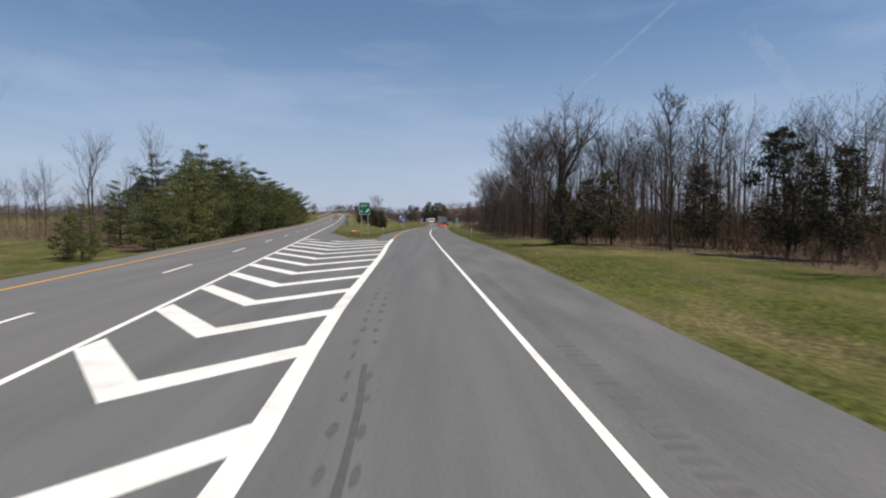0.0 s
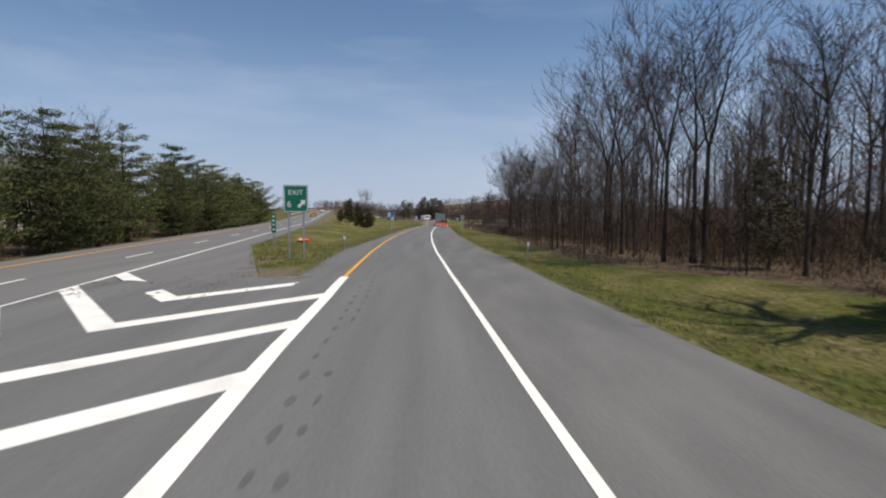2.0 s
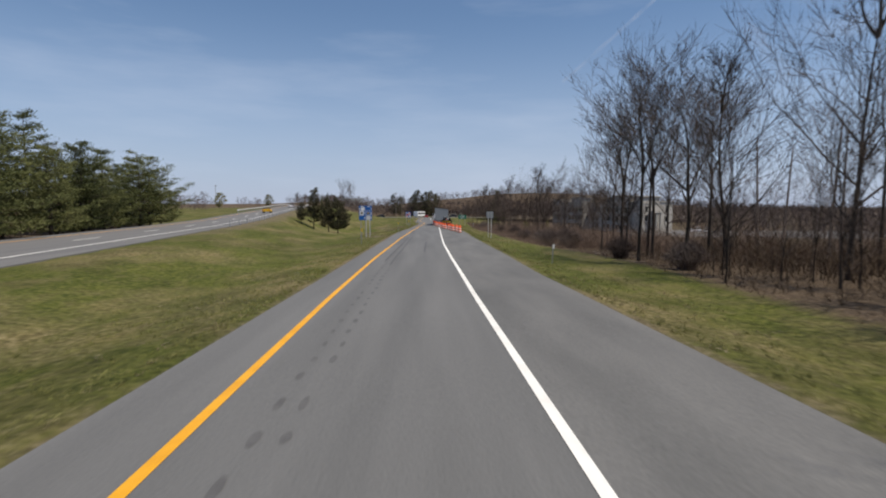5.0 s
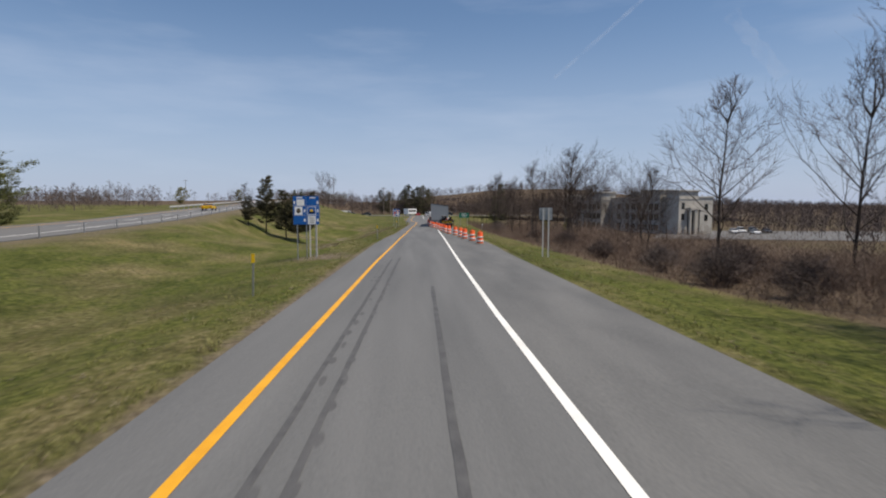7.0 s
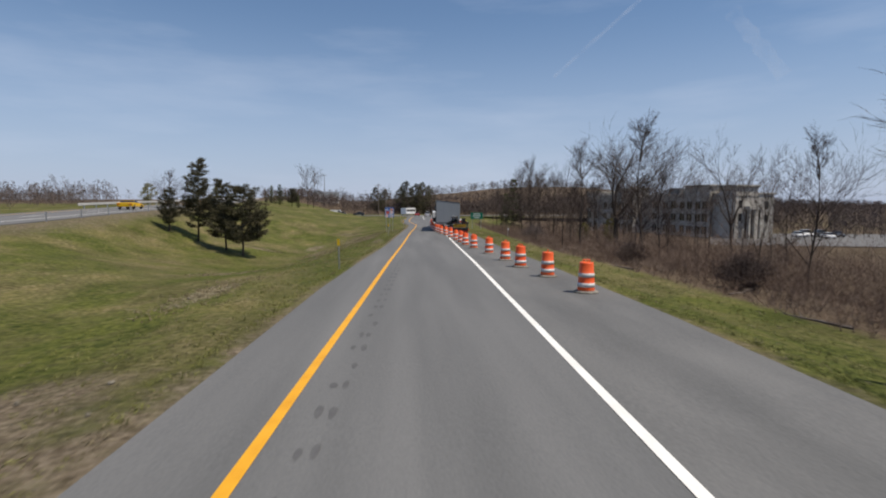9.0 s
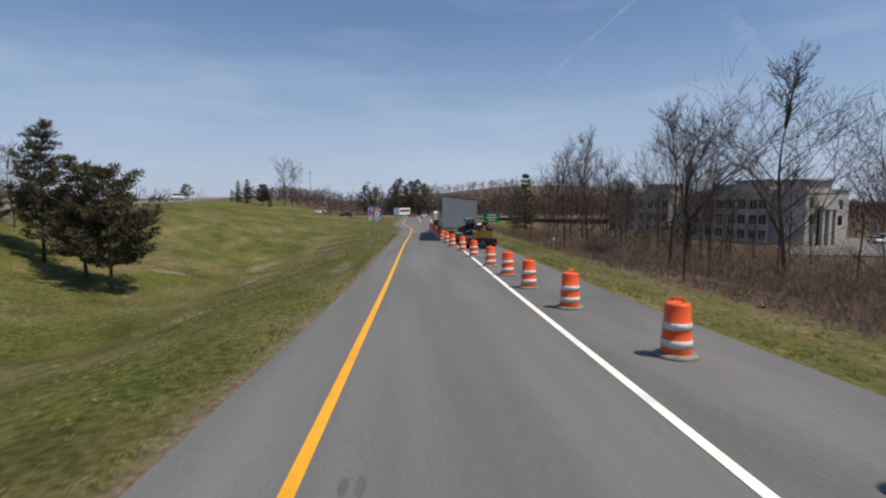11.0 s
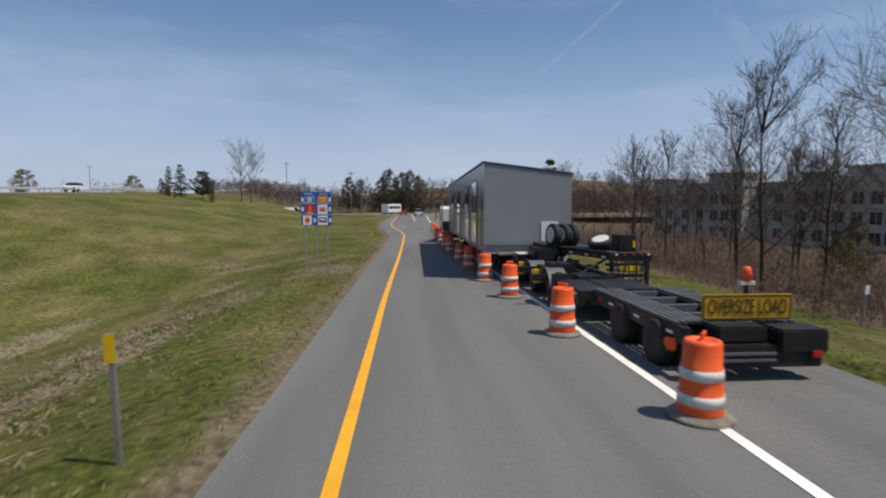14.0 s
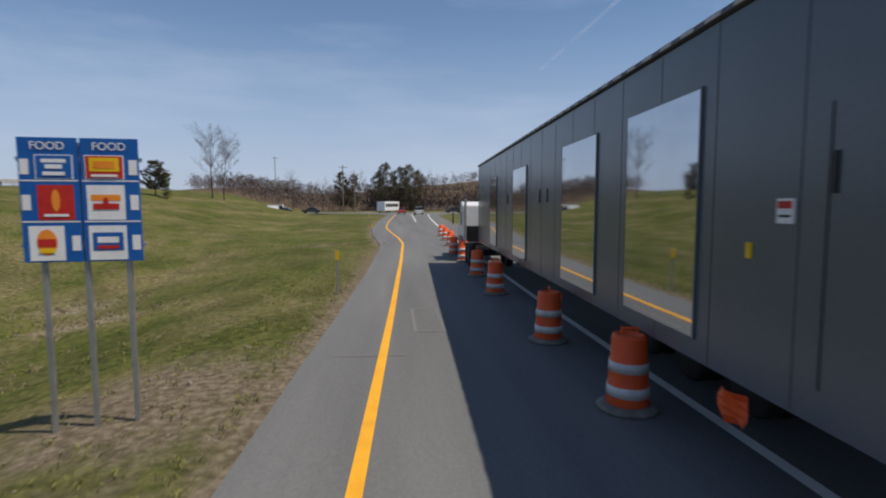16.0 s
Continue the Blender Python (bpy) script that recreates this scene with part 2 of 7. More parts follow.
M_CAR_RED = material("red_car_paint", [(0.35, 0.02, 0.02), (0.4, 0.025, 0.025), (0.44, 0.03, 0.03)], 0.3, 0, 2, 20, 0.0, 0, 0.5)
M_CAR_DARK = material("dark_car_paint", [(0.02, 0.025, 0.03), (0.03, 0.035, 0.045), (0.04, 0.045, 0.055)], 0.3, 0, 2, 20, 0.0, 0, 0.5)
M_WOOD_POLE = material("weathered_pole_wood", [(0.1, 0.08, 0.065), (0.16, 0.13, 0.11), (0.24, 0.2, 0.17)], 0.9, 0, 1, 15, 0.3)
M_BLACK_LETTER = material("black_lettering", [(0.012, 0.012, 0.012), (0.015, 0.015, 0.015), (0.02, 0.02, 0.02)], 0.6, 0, 2, 20, 0.0)


# ---- building blocks ----
def curve_through(pairs):
    ys, xs = [p[0] for p in pairs], [p[1] for p in pairs]
    return lambda y: float(np.interp(y, ys, xs))


def smooth(a, b, v):
    u = min(max((v - a) / (b - a), 0.0), 1.0)
    return u * u * (3 - 2 * u)


def finish(bm, name, mat, parent=None, label="", matrix=None):
    me = bpy.data.meshes.new(name)
    bm.to_mesh(me)
    bm.free()
    me.materials.append(mat)
    ob = new(name, me)
    if matrix is not None:
        ob.matrix_basis = matrix
    if parent is not None:
        ob.parent = parent
    if label:
        ob["label"] = label
    return ob


def part(name, bm, mat, parent, label=""):
    return finish(bm, name, mat, parent, label)


def thing(name, m, label, category, group="", kind=""):
    ob = new(name)
    ob.empty_display_size = 0.3
    ob.matrix_basis = m
    return tagged(ob, label, category, group, kind)


def mesh_object(name, verts, faces, mat, parent=None):
    me = bpy.data.meshes.new(name)
    me.from_pydata(verts, [], faces)
    me.materials.append(mat)
    ob = new(name, me)
    if parent is not None:
        ob.parent = parent
    return ob


def box(bm, x0, x1, y0, y1, z0, z1, bevel=0.0):
    made = bmesh.ops.create_cube(bm, size=1.0)["verts"]
    bmesh.ops.scale(bm, vec=(x1 - x0, y1 - y0, z1 - z0), verts=made)
    bmesh.ops.translate(bm, vec=((x0 + x1) / 2, (y0 + y1) / 2, (z0 + z1) / 2), verts=made)
    if bevel:
        edges = list({e for v in made for e in v.link_edges})
        bmesh.ops.bevel(bm, geom=edges, offset=bevel, segments=2, affect="EDGES")
    return bm


def slab(*args, bevel=0.0):
    return box(bmesh.new(), *args, bevel=bevel)


def tube(bm, a, b, r0, r1=None, n=10, caps=True):
    a, b = Vector(a), Vector(b)
    d = b - a
    m = Matrix.Translation((a + b) / 2) @ d.to_track_quat("Z", "Y").to_matrix().to_4x4()
    bmesh.ops.create_cone(bm, cap_ends=caps, segments=n, radius1=r0, radius2=r0 if r1 is None else r1, depth=d.length, matrix=m)
    return bm


def lathe(profile, n=24):
    """Turns (radius, height) pairs round the z axis."""
    bm = bmesh.new()
    rings = []
    for r, z in profile:
        rings.append([bm.verts.new((r * math.cos(2 * math.pi * i / n), r * math.sin(2 * math.pi * i / n), z)) for i in range(n)])
    for low, high in zip(rings, rings[1:]):
        for i in range(n):
            f = bm.faces.new((low[i], low[(i + 1) % n], high[(i + 1) % n], high[i]))
            f.smooth = True
    if profile[0][0] > 1e-4:
        bm.faces.new(rings[0][::-1])
    if profile[-1][0] > 1e-4:
        bm.faces.new(rings[-1])
    return bm


def letters(text, size, mat, parent, m, name="lettering", label=""):
    cu = bpy.data.curves.new(name, "FONT")
    cu.body, cu.size, cu.align_x, cu.align_y, cu.extrude = text, size, "CENTER", "CENTER", 0.002
    cu.materials.append(mat)
    ob = new(name, cu)
    ob.matrix_basis = m
    ob.parent = parent
    if label:
        ob["label"] = label
    return ob


# ---- lie of the land ----
ROAD_Z = curve_through([(-200, -0.3), (-40, -0.05), (0, 0), (26, 0.04), (53, 0.07), (62, 0), (70, -0.09), (86, -0.24), (97, -0.34), (105, -0.43), (112.5, -0.53), (126.5, -0.75), (141.7, -0.97), (154.4, -1.16), (166.5, -1.31), (179.4, -1.57), (189.5, -1.75), (199, -1.88), (211, -2.09), (226, -2.36), (239, -2.5), (258, -2.6), (345, -2.6), (430, -2.3)])
HIGHWAY_Z = curve_through([(-400, -0.3), (-40, 0), (60, 0), (120, 0.05), (150, 0.08), (177, 0.3), (197, 0.75), (232, 1.45), (252, 1.75), (291, 2.6), (313, 3.0), (400, 3.6), (900, 5)])
WHITE_X = curve_through([(-60, 7.6), (0, 4.55), (14, 3.86), (28, 3.14), (42, 2.42), (56, 1.79), (70, 1.3), (84, 1.03), (98, 0.93), (112, 0.95), (126, 1.07), (140, 1.34), (154, 1.69), (168, 2.03), (182, 2.36), (196, 2.72), (210, 2.93), (224, 3.21), (238, 3.54), (266, 4.1), (300, 5.1), (331, 6.4), (337, 7.6), (341, 10.5), (343, 14)])
GORE_X = curve_through([(-60, 3.5), (-10, 0.95), (6.5, 0.16), (8.8, -0.07), (14.5, -0.46), (33, -1.29), (37, -1.53), (44, -1.97), (50, -2.22), (55, -2.5)])
YELLOW_X = curve_through([(55, -2.5), (70, -3.14), (84, -3.46), (98, -3.53), (112, -3.48), (126, -3.29), (140, -3.1), (154, -2.75), (168, -2.41), (182, -2.06), (196, -1.76), (210, -1.46), (224, -1.0), (238, -0.6), (249, -0.36), (256, -0.7), (264, -1.4), (272, -1.95), (277, -2.0), (290, -1.9), (331, -0.9)])
LEFT_X = curve_through([(52, -4.3), (59, -4.5), (64, -5.0), (72, -5.3), (90, -4.9), (103, -4.7), (144, -4.5), (157, -4.4), (181, -3.4), (201, -2.87), (219, -2.5), (233, -2.08), (247, -1.9), (260, -3.0), (272, -3.6), (290, -3.5), (325, -2.6), (333, -4), (338, -8), (343, -12)])
RIGHT_X = curve_through([(-60, 8.6), (9, 7.6), (21, 7.35), (34, 6.9), (52, 5.5), (60, 5.3), (80, 4.6), (104, 4.25), (117, 4.55), (146, 5.0), (152, 5.3), (181, 5.6), (202, 6.1), (226, 6.5), (266, 6.9), (300, 7.4), (328, 8.6), (336, 11.5), (342, 16)])


def hw_x(y):
    """The white edge line of the highway on the ramp's side."""
    return -3.2 - 0.16 * y


def hw_edge(y):
    """Where the highway's paved shoulder gives way to grass, past the gore."""
    if y < 54:
        return hw_x(y) + 0.3
    return max(hw_x(y) + 2.3, -5.8 - 0.355 * (y - 54.8))


def ground_z(x, y):
    zr, zh = ROAD_Z(y), HIGHWAY_Z(y)
    xl, xr, xh = LEFT_X(max(y, 52)), RIGHT_X(y), hw_edge(y) + 0.1
    far = smooth(318, 362, y)
    if y < 55.5:
        xl = min(xl, xh + 0.4)
    if x >= xr - 0.3:
        u = x - xr
        z = zr - 0.025 - 0.25 * smooth(0.3, 2.5, u) + 0.25 * smooth(3, 7, u) * (1 - smooth(112, 145, y)) - 0.35 * smooth(2, 8, u) * smooth(75, 122, y)
        z -= smooth(100, 176, y) * (1 - far) * 2.6 * smooth(4, 24, u)
        z += 0.5 * (noise.noise((x * 0.05, y * 0.05, 3))) * smooth(6, 20, u)
        low = smooth(28, 50, u) * smooth(145, 196, y) * (1 - far)
        z = z * (1 - low) - 6.45 * low
    elif x > xl:
        z = zr - 0.08
    elif x > xh:
        v = (xl - x) / max(xl - xh, 0.1)
        wide = smooth(3, 14, xl - xh)
        z = zr - 0.025 + (zh - zr) * smooth(0.15, 1.0, v) - 0.5 * wide * math.sin(math.pi * min(v * 1.25, 1.0)) ** 2
        z -= 2.8 * smooth(158, 190, y) * (1 - smooth(212, 255, y)) * smooth(0.04, 0.46, v) * (1 - smooth(0.68, 1.0, v))
        z += 0.12 * wide * noise.noise((x * 0.25, y * 0.18, 1)) * math.sin(math.pi * v)
    else:
        w = hw_x(y) - 8.9 - x
        z = zh - 0.08 if w < 0 else zh - 0.06 - 0.5 * smooth(0, 4, w) + 0.5 * smooth(4, 16, w) - 1.2 * smooth(180, 255, y) * smooth(0, 25, w)
    rise = smooth(366, 500, y) * (14.5 * math.exp(-((x - 90) / 105) ** 2) + 2.5) - 2.5 * smooth(200, 420, x) * smooth(366, 500, y)
    away = smooth(260, 1200, math.hypot(x, y - 170))
    return z * (1 - away) + rise + away * 4 * noise.noise((x * 0.002, y * 0.002, 7))


def spread(near0, near1, step, far, grow=1.22):
    vals = list(np.arange(near0, near1 + 1e-6, step))
    d, lo, hi = step, near0, near1
    while hi < far:
        d *= grow
        hi += d
        vals.append(hi)
    d = step
    while lo > -far:
        d *= grow
        lo -= d
        vals.insert(0, lo)
    return [float(v) for v in vals]


EDGE_X = curve_through([(-20, 25), (24, 21), (34, 21), (40, 16.5), (53, 14), (57, 11.8), (63, 10), (77, 9.3), (100, 10.5), (114, 12), (124, 11.5), (131, 10.8), (151, 9.9), (164, 10.3), (177, 9.9), (190, 10.2), (208, 11.5), (222, 12.8), (260, 14.6), (330, 18)])
# worn patches: middle and half widths
EARTH = ((-6.3, 144.2, 2.4, 1.9), (-6.8, 54.5, 2.8, 3.4), (-9.2, 54.5, 2.0, 4.2), (-4.5, 190, 0.6, 4), (-4.2, 176, 0.5, 3), (-7.2, 145.6, 2.6, 1.6), (-4.2, 218.6, 2.2, 3.0), (-8.6, 63.5, 1.6, 4.0), (-6.6, 147.0, 1.6, 1.2), (-5.9, 57, 1.2, 3.5), (-4.9, 66, 0.9, 3))
STRAW = ((-9.5, 196, 2.6, 1.2), (-8.0, 212, 2.2, 1.2), (-11, 229, 3.0, 1.4), (-6.0, 249, 2.6, 1.2), (-20, 205, 3.0, 1.4), (-7.6, 205, 1.0, 5.0), (-9.5, 210, 1.2, 6.0), (-12.5, 203, 1.4, 5.0), (-15, 215, 1.6, 7.0), (-6.2, 199, 0.9, 3.5), (-7.2, 206, 1.3, 4.5), (-6.9, 212, 1.4, 3.5), (-9.8, 221, 1.6, 3), (-13, 232, 2.4, 1.6), (-10.5, 186, 1.6, 3), (-8.4, 158, 1.0, 4), (-12.4, 172, 1.4, 4))


def patch(x, y, spots):
    return max(1.0 * max(0.0, 1.2 - math.hypot((x - cx) / rx, (y - cy) / ry)) for cx, cy, rx, ry in spots)


def build_ground():
    xs, ys = spread(-62, 50, 0.7, 4000), spread(-12, 345, 1.4, 4000)
    verts = [(x, y, ground_z(x, y)) for y in ys for x in xs]
    n = len(xs)
    faces = [(j * n + i, j * n + i + 1, (j + 1) * n + i + 1, (j + 1) * n + i) for j in range(len(ys) - 1) for i in range(n - 1)]
    ob = mesh_object("ground", verts, faces, M_GRASS)
    litter, earth, straw = [], [], []
    for x, y, z in verts:
        left = LEFT_X(y) - x if y > 63 else 9.0
        right = x - RIGHT_X(y)
        soil = (1 - smooth(0.0, 0.45 + 0.7 * smooth(178, 200, y), left)) * (left > -1.5) * (y < 320)
        soil = max(soil, 0.7 * (1 - smooth(0.0, 0.5, right)) * (right > -1.5))
        ragged = noise.noise((x * 0.04, y * 0.04, 21))
        woods = smooth(-1.4, 1.2, x - EDGE_X(y)) * (1 - smooth(48, 90, x + 45 * ragged)) * (1 - smooth(280, 320, y + 30 * ragged))
        west = hw_x(y) - x
        woods = max(woods, smooth(9, 13, west) * (1 - smooth(30, 60, west + 25 * ragged)) * smooth(-8, 4, y + 8 * ragged - 44 - 0.62 * max(0.0, -x - 22)) * (1 - smooth(160, 178, y + 10 * ragged)))
        woods = max(woods, (0.85 + 0.3 * ragged) * smooth(34, 46, x + 8 * ragged) * smooth(110, 150, y))
        litter.append(0.85 * max(woods, smooth(362, 376, y)))
        earth.append(max(soil * 0.79, patch(x, y, EARTH)))
        brow = x - hw_edge(y)
        if -0.6 < brow < 7 and y > 100:
            earth[-1] = max(earth[-1], (0.62 + 0.35 * ragged) * (1 - smooth(1.0, 5.0, brow)) * smooth(100, 150, y))
        straw.append(patch(x, y, STRAW) * 0.82)
    for name, values in (("litter", litter), ("earth", earth), ("straw", straw)):
        ob.data.attributes.new(name, "FLOAT", "POINT").data.foreach_set("value", [float(v) for v in values])
    for p in ob.data.polygons:
        p.use_smooth = True
    return tagged(ob, "mown spring grass verge with dry patches", "ground", kind="structure")


def strip(name, left, right, y0, y1, height, lift, mat, step=2.0, thick=0.0):
    """A ribbon between two lines that follows the height along the way."""
    ys = list(np.arange(y0, y1, step)) + [y1]
    verts, faces = [], []
    for y in ys:
        y = float(y)
        for x in (left(y), right(y)):
            verts.append((x, y, height(x, y) + lift))
    for i in range(len(ys) - 1):
        a = 2 * i
        faces.append((a, a + 1, a + 3, a + 2))
    if thick:
        n = len(verts)
        verts += [(x, y, z - thick) for x, y, z in verts]
        for i in range(len(ys) - 1):
            a = 2 * i
            faces.append((a + 2, a, a + n, a + 2 + n)[::-1])
            faces.append((a + 1, a + 3, a + 3 + n, a + 1 + n)[::-1])
    return mesh_object(name, verts, faces, mat)


def on_road(x, y):
    return ROAD_Z(y)


def on_highway(x, y):
    return HIGHWAY_Z(y)


ground = build_ground()


def gore_left(y):
    return hw_x(y) + 0.2 if y < 55 else LEFT_X(y)


ramp = tagged(strip("road", gore_left, RIGHT_X, -60, 343, on_road, 0.0, M_ASPHALT, 1.5, 0.12), "grey asphalt exit ramp with rubber streaks", "road", kind="structure")
right_shoulder = tagged(strip("road_shoulder", lambda y: WHITE_X(y) + 0.05, RIGHT_X, -60, 338, on_road, 0.005, M_SHOULDER, 1.5), "grey asphalt paved shoulder beside the ramp", "shoulder", kind="structure")
highway = tagged(strip("highway", lambda y: hw_x(y) - 8.6, hw_edge, -200, 900, on_highway, 0.004, M_HIGHWAY, 2.0, 0.12), "pale grey asphalt dual-lane highway", "road", kind="structure")

# lines of paint
PAINT = 0.009
tagged(strip("edge_line", lambda y: WHITE_X(y) - 0.08, lambda y: WHITE_X(y) + 0.08, -60, 342, on_road, PAINT, M_WHITE_LINE), "solid white painted edge line on the ramp", "road marking", kind="structure")
tagged(strip("gore_line", lambda y: GORE_X(y) - 0.17, lambda y: GORE_X(y) + 0.17, -60, 55.2, on_road, PAINT, M_WHITE_LINE), "broad white painted gore line", "road marking", kind="structure")
tagged(strip("yellow_line", lambda y: YELLOW_X(y) - 0.08, lambda y: YELLOW_X(y) + 0.08, 55.2, 331, on_road, PAINT, M_YELLOW_LINE), "solid yellow painted edge line on the ramp", "road marking", kind="structure")
tagged(strip("highway_edge_line", lambda y: hw_x(y) - 0.09, lambda y: hw_x(y) + 0.09, -60, 400, on_highway, PAINT + 0.004, M_WHITE_LINE), "solid white painted highway edge line", "road marking", kind="structure")
tagged(strip("highway_yellow_line", lambda y: hw_x(y) - 6.8, lambda y: hw_x(y) - 6.62, -60, 400, on_highway, PAINT + 0.004, M_YELLOW_LINE), "solid yellow painted highway edge line", "road marking", kind="structure")
for i in range(17):
    y0 = -4.05 + i * 13.75
    tagged(strip("lane_dash", lambda y: hw_x(y) - 3.13, lambda y: hw_x(y) - 2.97, y0, y0 + 4.2, on_highway, PAINT + 0.004, M_WHITE_LINE), "short white painted lane dash on the highway", "road marking", "highway lane dashes", "structure")


def chevron(ty):
    """A painted V whose tip points at the oncoming traffic."""
    tx = -1.65 - 0.1045 * ty
    w = 0.98
    def end(slope, stop):
        lo, hi = 0.0, 12.0
        for _ in range(40):
            mid = (lo + hi) / 2
            y = ty + abs(mid) * abs(slope)
            x = tx + (mid if slope > 0 else -mid)
            if (slope > 0 and x < stop(y)) or (slope < 0 and x > stop(y)):
                lo = mid
            else:
                hi = mid
        return (tx + (lo if slope > 0 else -lo), ty + lo * abs(slope))
    lx, ly = end(-1.25, lambda y: hw_x(y) + 0.1)
    rx, ry = end(1.1, lambda y: GORE_X(y) - 0.17 if ty < 48 else -3.9)
    v = []
    for x, y in ((lx, ly), (tx, ty), (rx, ry)):
        for add in (0, w):
            v.append((x, y + add, ROAD_Z(y) + PAINT - 0.002))
    ob = mesh_object("gore_chevron", v, [(0, 2, 3, 1), (2, 4, 5, 3)], M_WHITE_LINE)
    return tagged(ob, "white painted gore chevron on grey asphalt", "road marking", "gore chevrons", "structure")


for i in range(-5, 12):
    chevron(7.1 + 3.84 * i)


# ---- trees ----
class Sticks:
    """Collects tapered sticks as one mesh."""

    def __init__(self):
        self.v, self.f = [], []

    def flat(self, rng, a, b, w):
        """A thin ribbon in place of a stick, for the finest stems."""
        a, b = Vector(a), Vector(b)
        s = (b - a).cross(Vector((rng.gauss(0, 1), rng.gauss(0, 1), rng.gauss(0, 0.3)))).normalized() * w
        k = len(self.v)
        self.v.extend((tuple(a - s), tuple(a + s), tuple(b + s * 0.4), tuple(b - s * 0.4)))
        self.f.append((k, k + 1, k + 2, k + 3))

    def add(self, a, b, r0, r1, n=4):
        a, b = Vector(a), Vector(b)
        d = (b - a).normalized()
        s = d.orthogonal().normalized()
        t = d.cross(s)
        k = len(self.v)
        for c, r in ((a, r0), (b, r1)):
            for i in range(n):
                w = 2 * math.pi * i / n
                self.v.append(tuple(c + (s * math.cos(w) + t * math.sin(w)) * r))
        for i in range(n):
            j = (i + 1) % n
            self.f.append((k + i, k + j, k + n + j, k + n + i))

    def mesh(self, name, mat):
        me = bpy.data.meshes.new(name)
        me.from_pydata(self.v, [], self.f)
        me.materials.append(mat)
        return me


def bent(rng, d, amount):
    return (d + Vector((rng.gauss(0, amount), rng.gauss(0, amount), rng.gauss(0, amount * 0.7)))).normalized()


def bare_tree_meshes(seed, height, fork, leaders, trunk_r, spread_out=0.5, lift=0.3, twigs=2, crook=0.12, low_limbs=3, limb=0.0):
    """A leafless hardwood: trunk, leaders that fork again and again, and a haze of fine twigs."""
    rng = random.Random(seed)
    wood, fine = Sticks(), Sticks()
    reach = height * (1 - fork)

    def turned(d, angle, around):
        side = d.orthogonal().normalized()
        side.rotate(Matrix.Rotation(around, 3, d))
        return (d * math.cos(angle) + side * math.sin(angle)).normalized()

    def grow(p, d, length, r, level):
        n = (0, 4, 3, 2, 2)[level]
        q = p
        for i in range(n):
            d = (bent(rng, d, crook) + Vector((0, 0, lift * (1 - d.z)))).normalized()
            q = p + d * (length / n)
            ra, rb = r * (1 - 0.62 * i / n), r * (1 - 0.62 * (i + 1) / n)
            if level == 1:
                wood.add(p, q, ra, rb, 6)
            elif level == 2:
                wood.add(p, q, ra, rb, 4)
            elif level == 3:
                fine.add(p, q, max(ra, 0.011), max(rb, 0.008), 3)
            else:
                fine.flat(rng, p, q, 0.0115)
                for _ in range(twigs):
                    a = p.lerp(q, rng.random())
                    fine.flat(rng, a, a + bent(rng, d, 0.4) * length * rng.uniform(0.35, 0.75), 0.008)
            if level < 4 and (level > 1 or i > 0):
                for _ in range(2 if level == 3 and twigs else 1):
                    grow(p.lerp(q, rng.uniform(0.3, 1.0)), turned(d, rng.uniform(0.45, 0.95), rng.uniform(0, 6.283)), length * rng.uniform(0.42, 0.66), rb * 0.55, level + 1)
            p = q
        if level < 4:
            for k in range(2):
                grow(q, turned(d, rng.uniform(0.18, 0.5), k * math.pi + rng.uniform(-0.8, 0.8)), length * rng.uniform(0.5, 0.72), r * 0.36, level + 1)

    p, d = Vector((0, 0, -0.3)), Vector((rng.gauss(0, 0.04), rng.gauss(0, 0.04), 1)).normalized()
    steps = 12 if limb else 6
    bole = [p.copy()]
    for i in range(steps):
        d = (bent(rng, d, crook * 0.35) + Vector((0, 0, 0.25))).normalized()
        p = p + d * (height * fork / steps)
        bole.append(p.copy())
    for i in range(steps):
        thin = 0.8 if limb else 0.32
        wood.add(bole[i], bole[i + 1], trunk_r * (1.35 if i == 0 else 1 - thin * i / steps), trunk_r * (1 - thin * (i + 1) / steps), 8)
    w0 = rng.uniform(0, 6.283)
    for k in range(leaders):
        angle = spread_out * (0.25 if k == 0 else rng.uniform(0.75, 1.15))
        grow(bole[-1], turned(d, angle, w0 + k * 6.283 / leaders + rng.uniform(-0.4, 0.4)), reach * (0.56 if k == 0 else rng.uniform(0.42, 0.54)), trunk_r * (0.62 if k == 0 else 0.5), 1)
    for k in range(low_limbs if limb else 0):
        u = 0.3 + 0.66 * (k + rng.random()) / low_limbs
        i = min(steps - 1, int(u * steps))
        grow(bole[i], turned(d, rng.uniform(0.65, 1.15), k * 2.4 + rng.uniform(-0.5, 0.5)), height * limb * (1.3 - 0.85 * u) * rng.uniform(0.7, 1.15), trunk_r * 0.42 * (1.15 - 0.8 * u), 2)
    for k in range(0 if limb else low_limbs):
        i = rng.randrange(2, steps)
        grow(bole[i], turned(d, rng.uniform(0.7, 1.1), rng.uniform(0, 6.283)), reach * rng.uniform(0.2, 0.36), trunk_r * 0.22, 2)
    top = max(v[2] for v in fine.v)
    for st in (wood, fine):
        st.v = [(x, y, z * height / top) for x, y, z in st.v]
    return wood.mesh("trunk", M_BARK), fine.mesh("crown", M_CROWN)


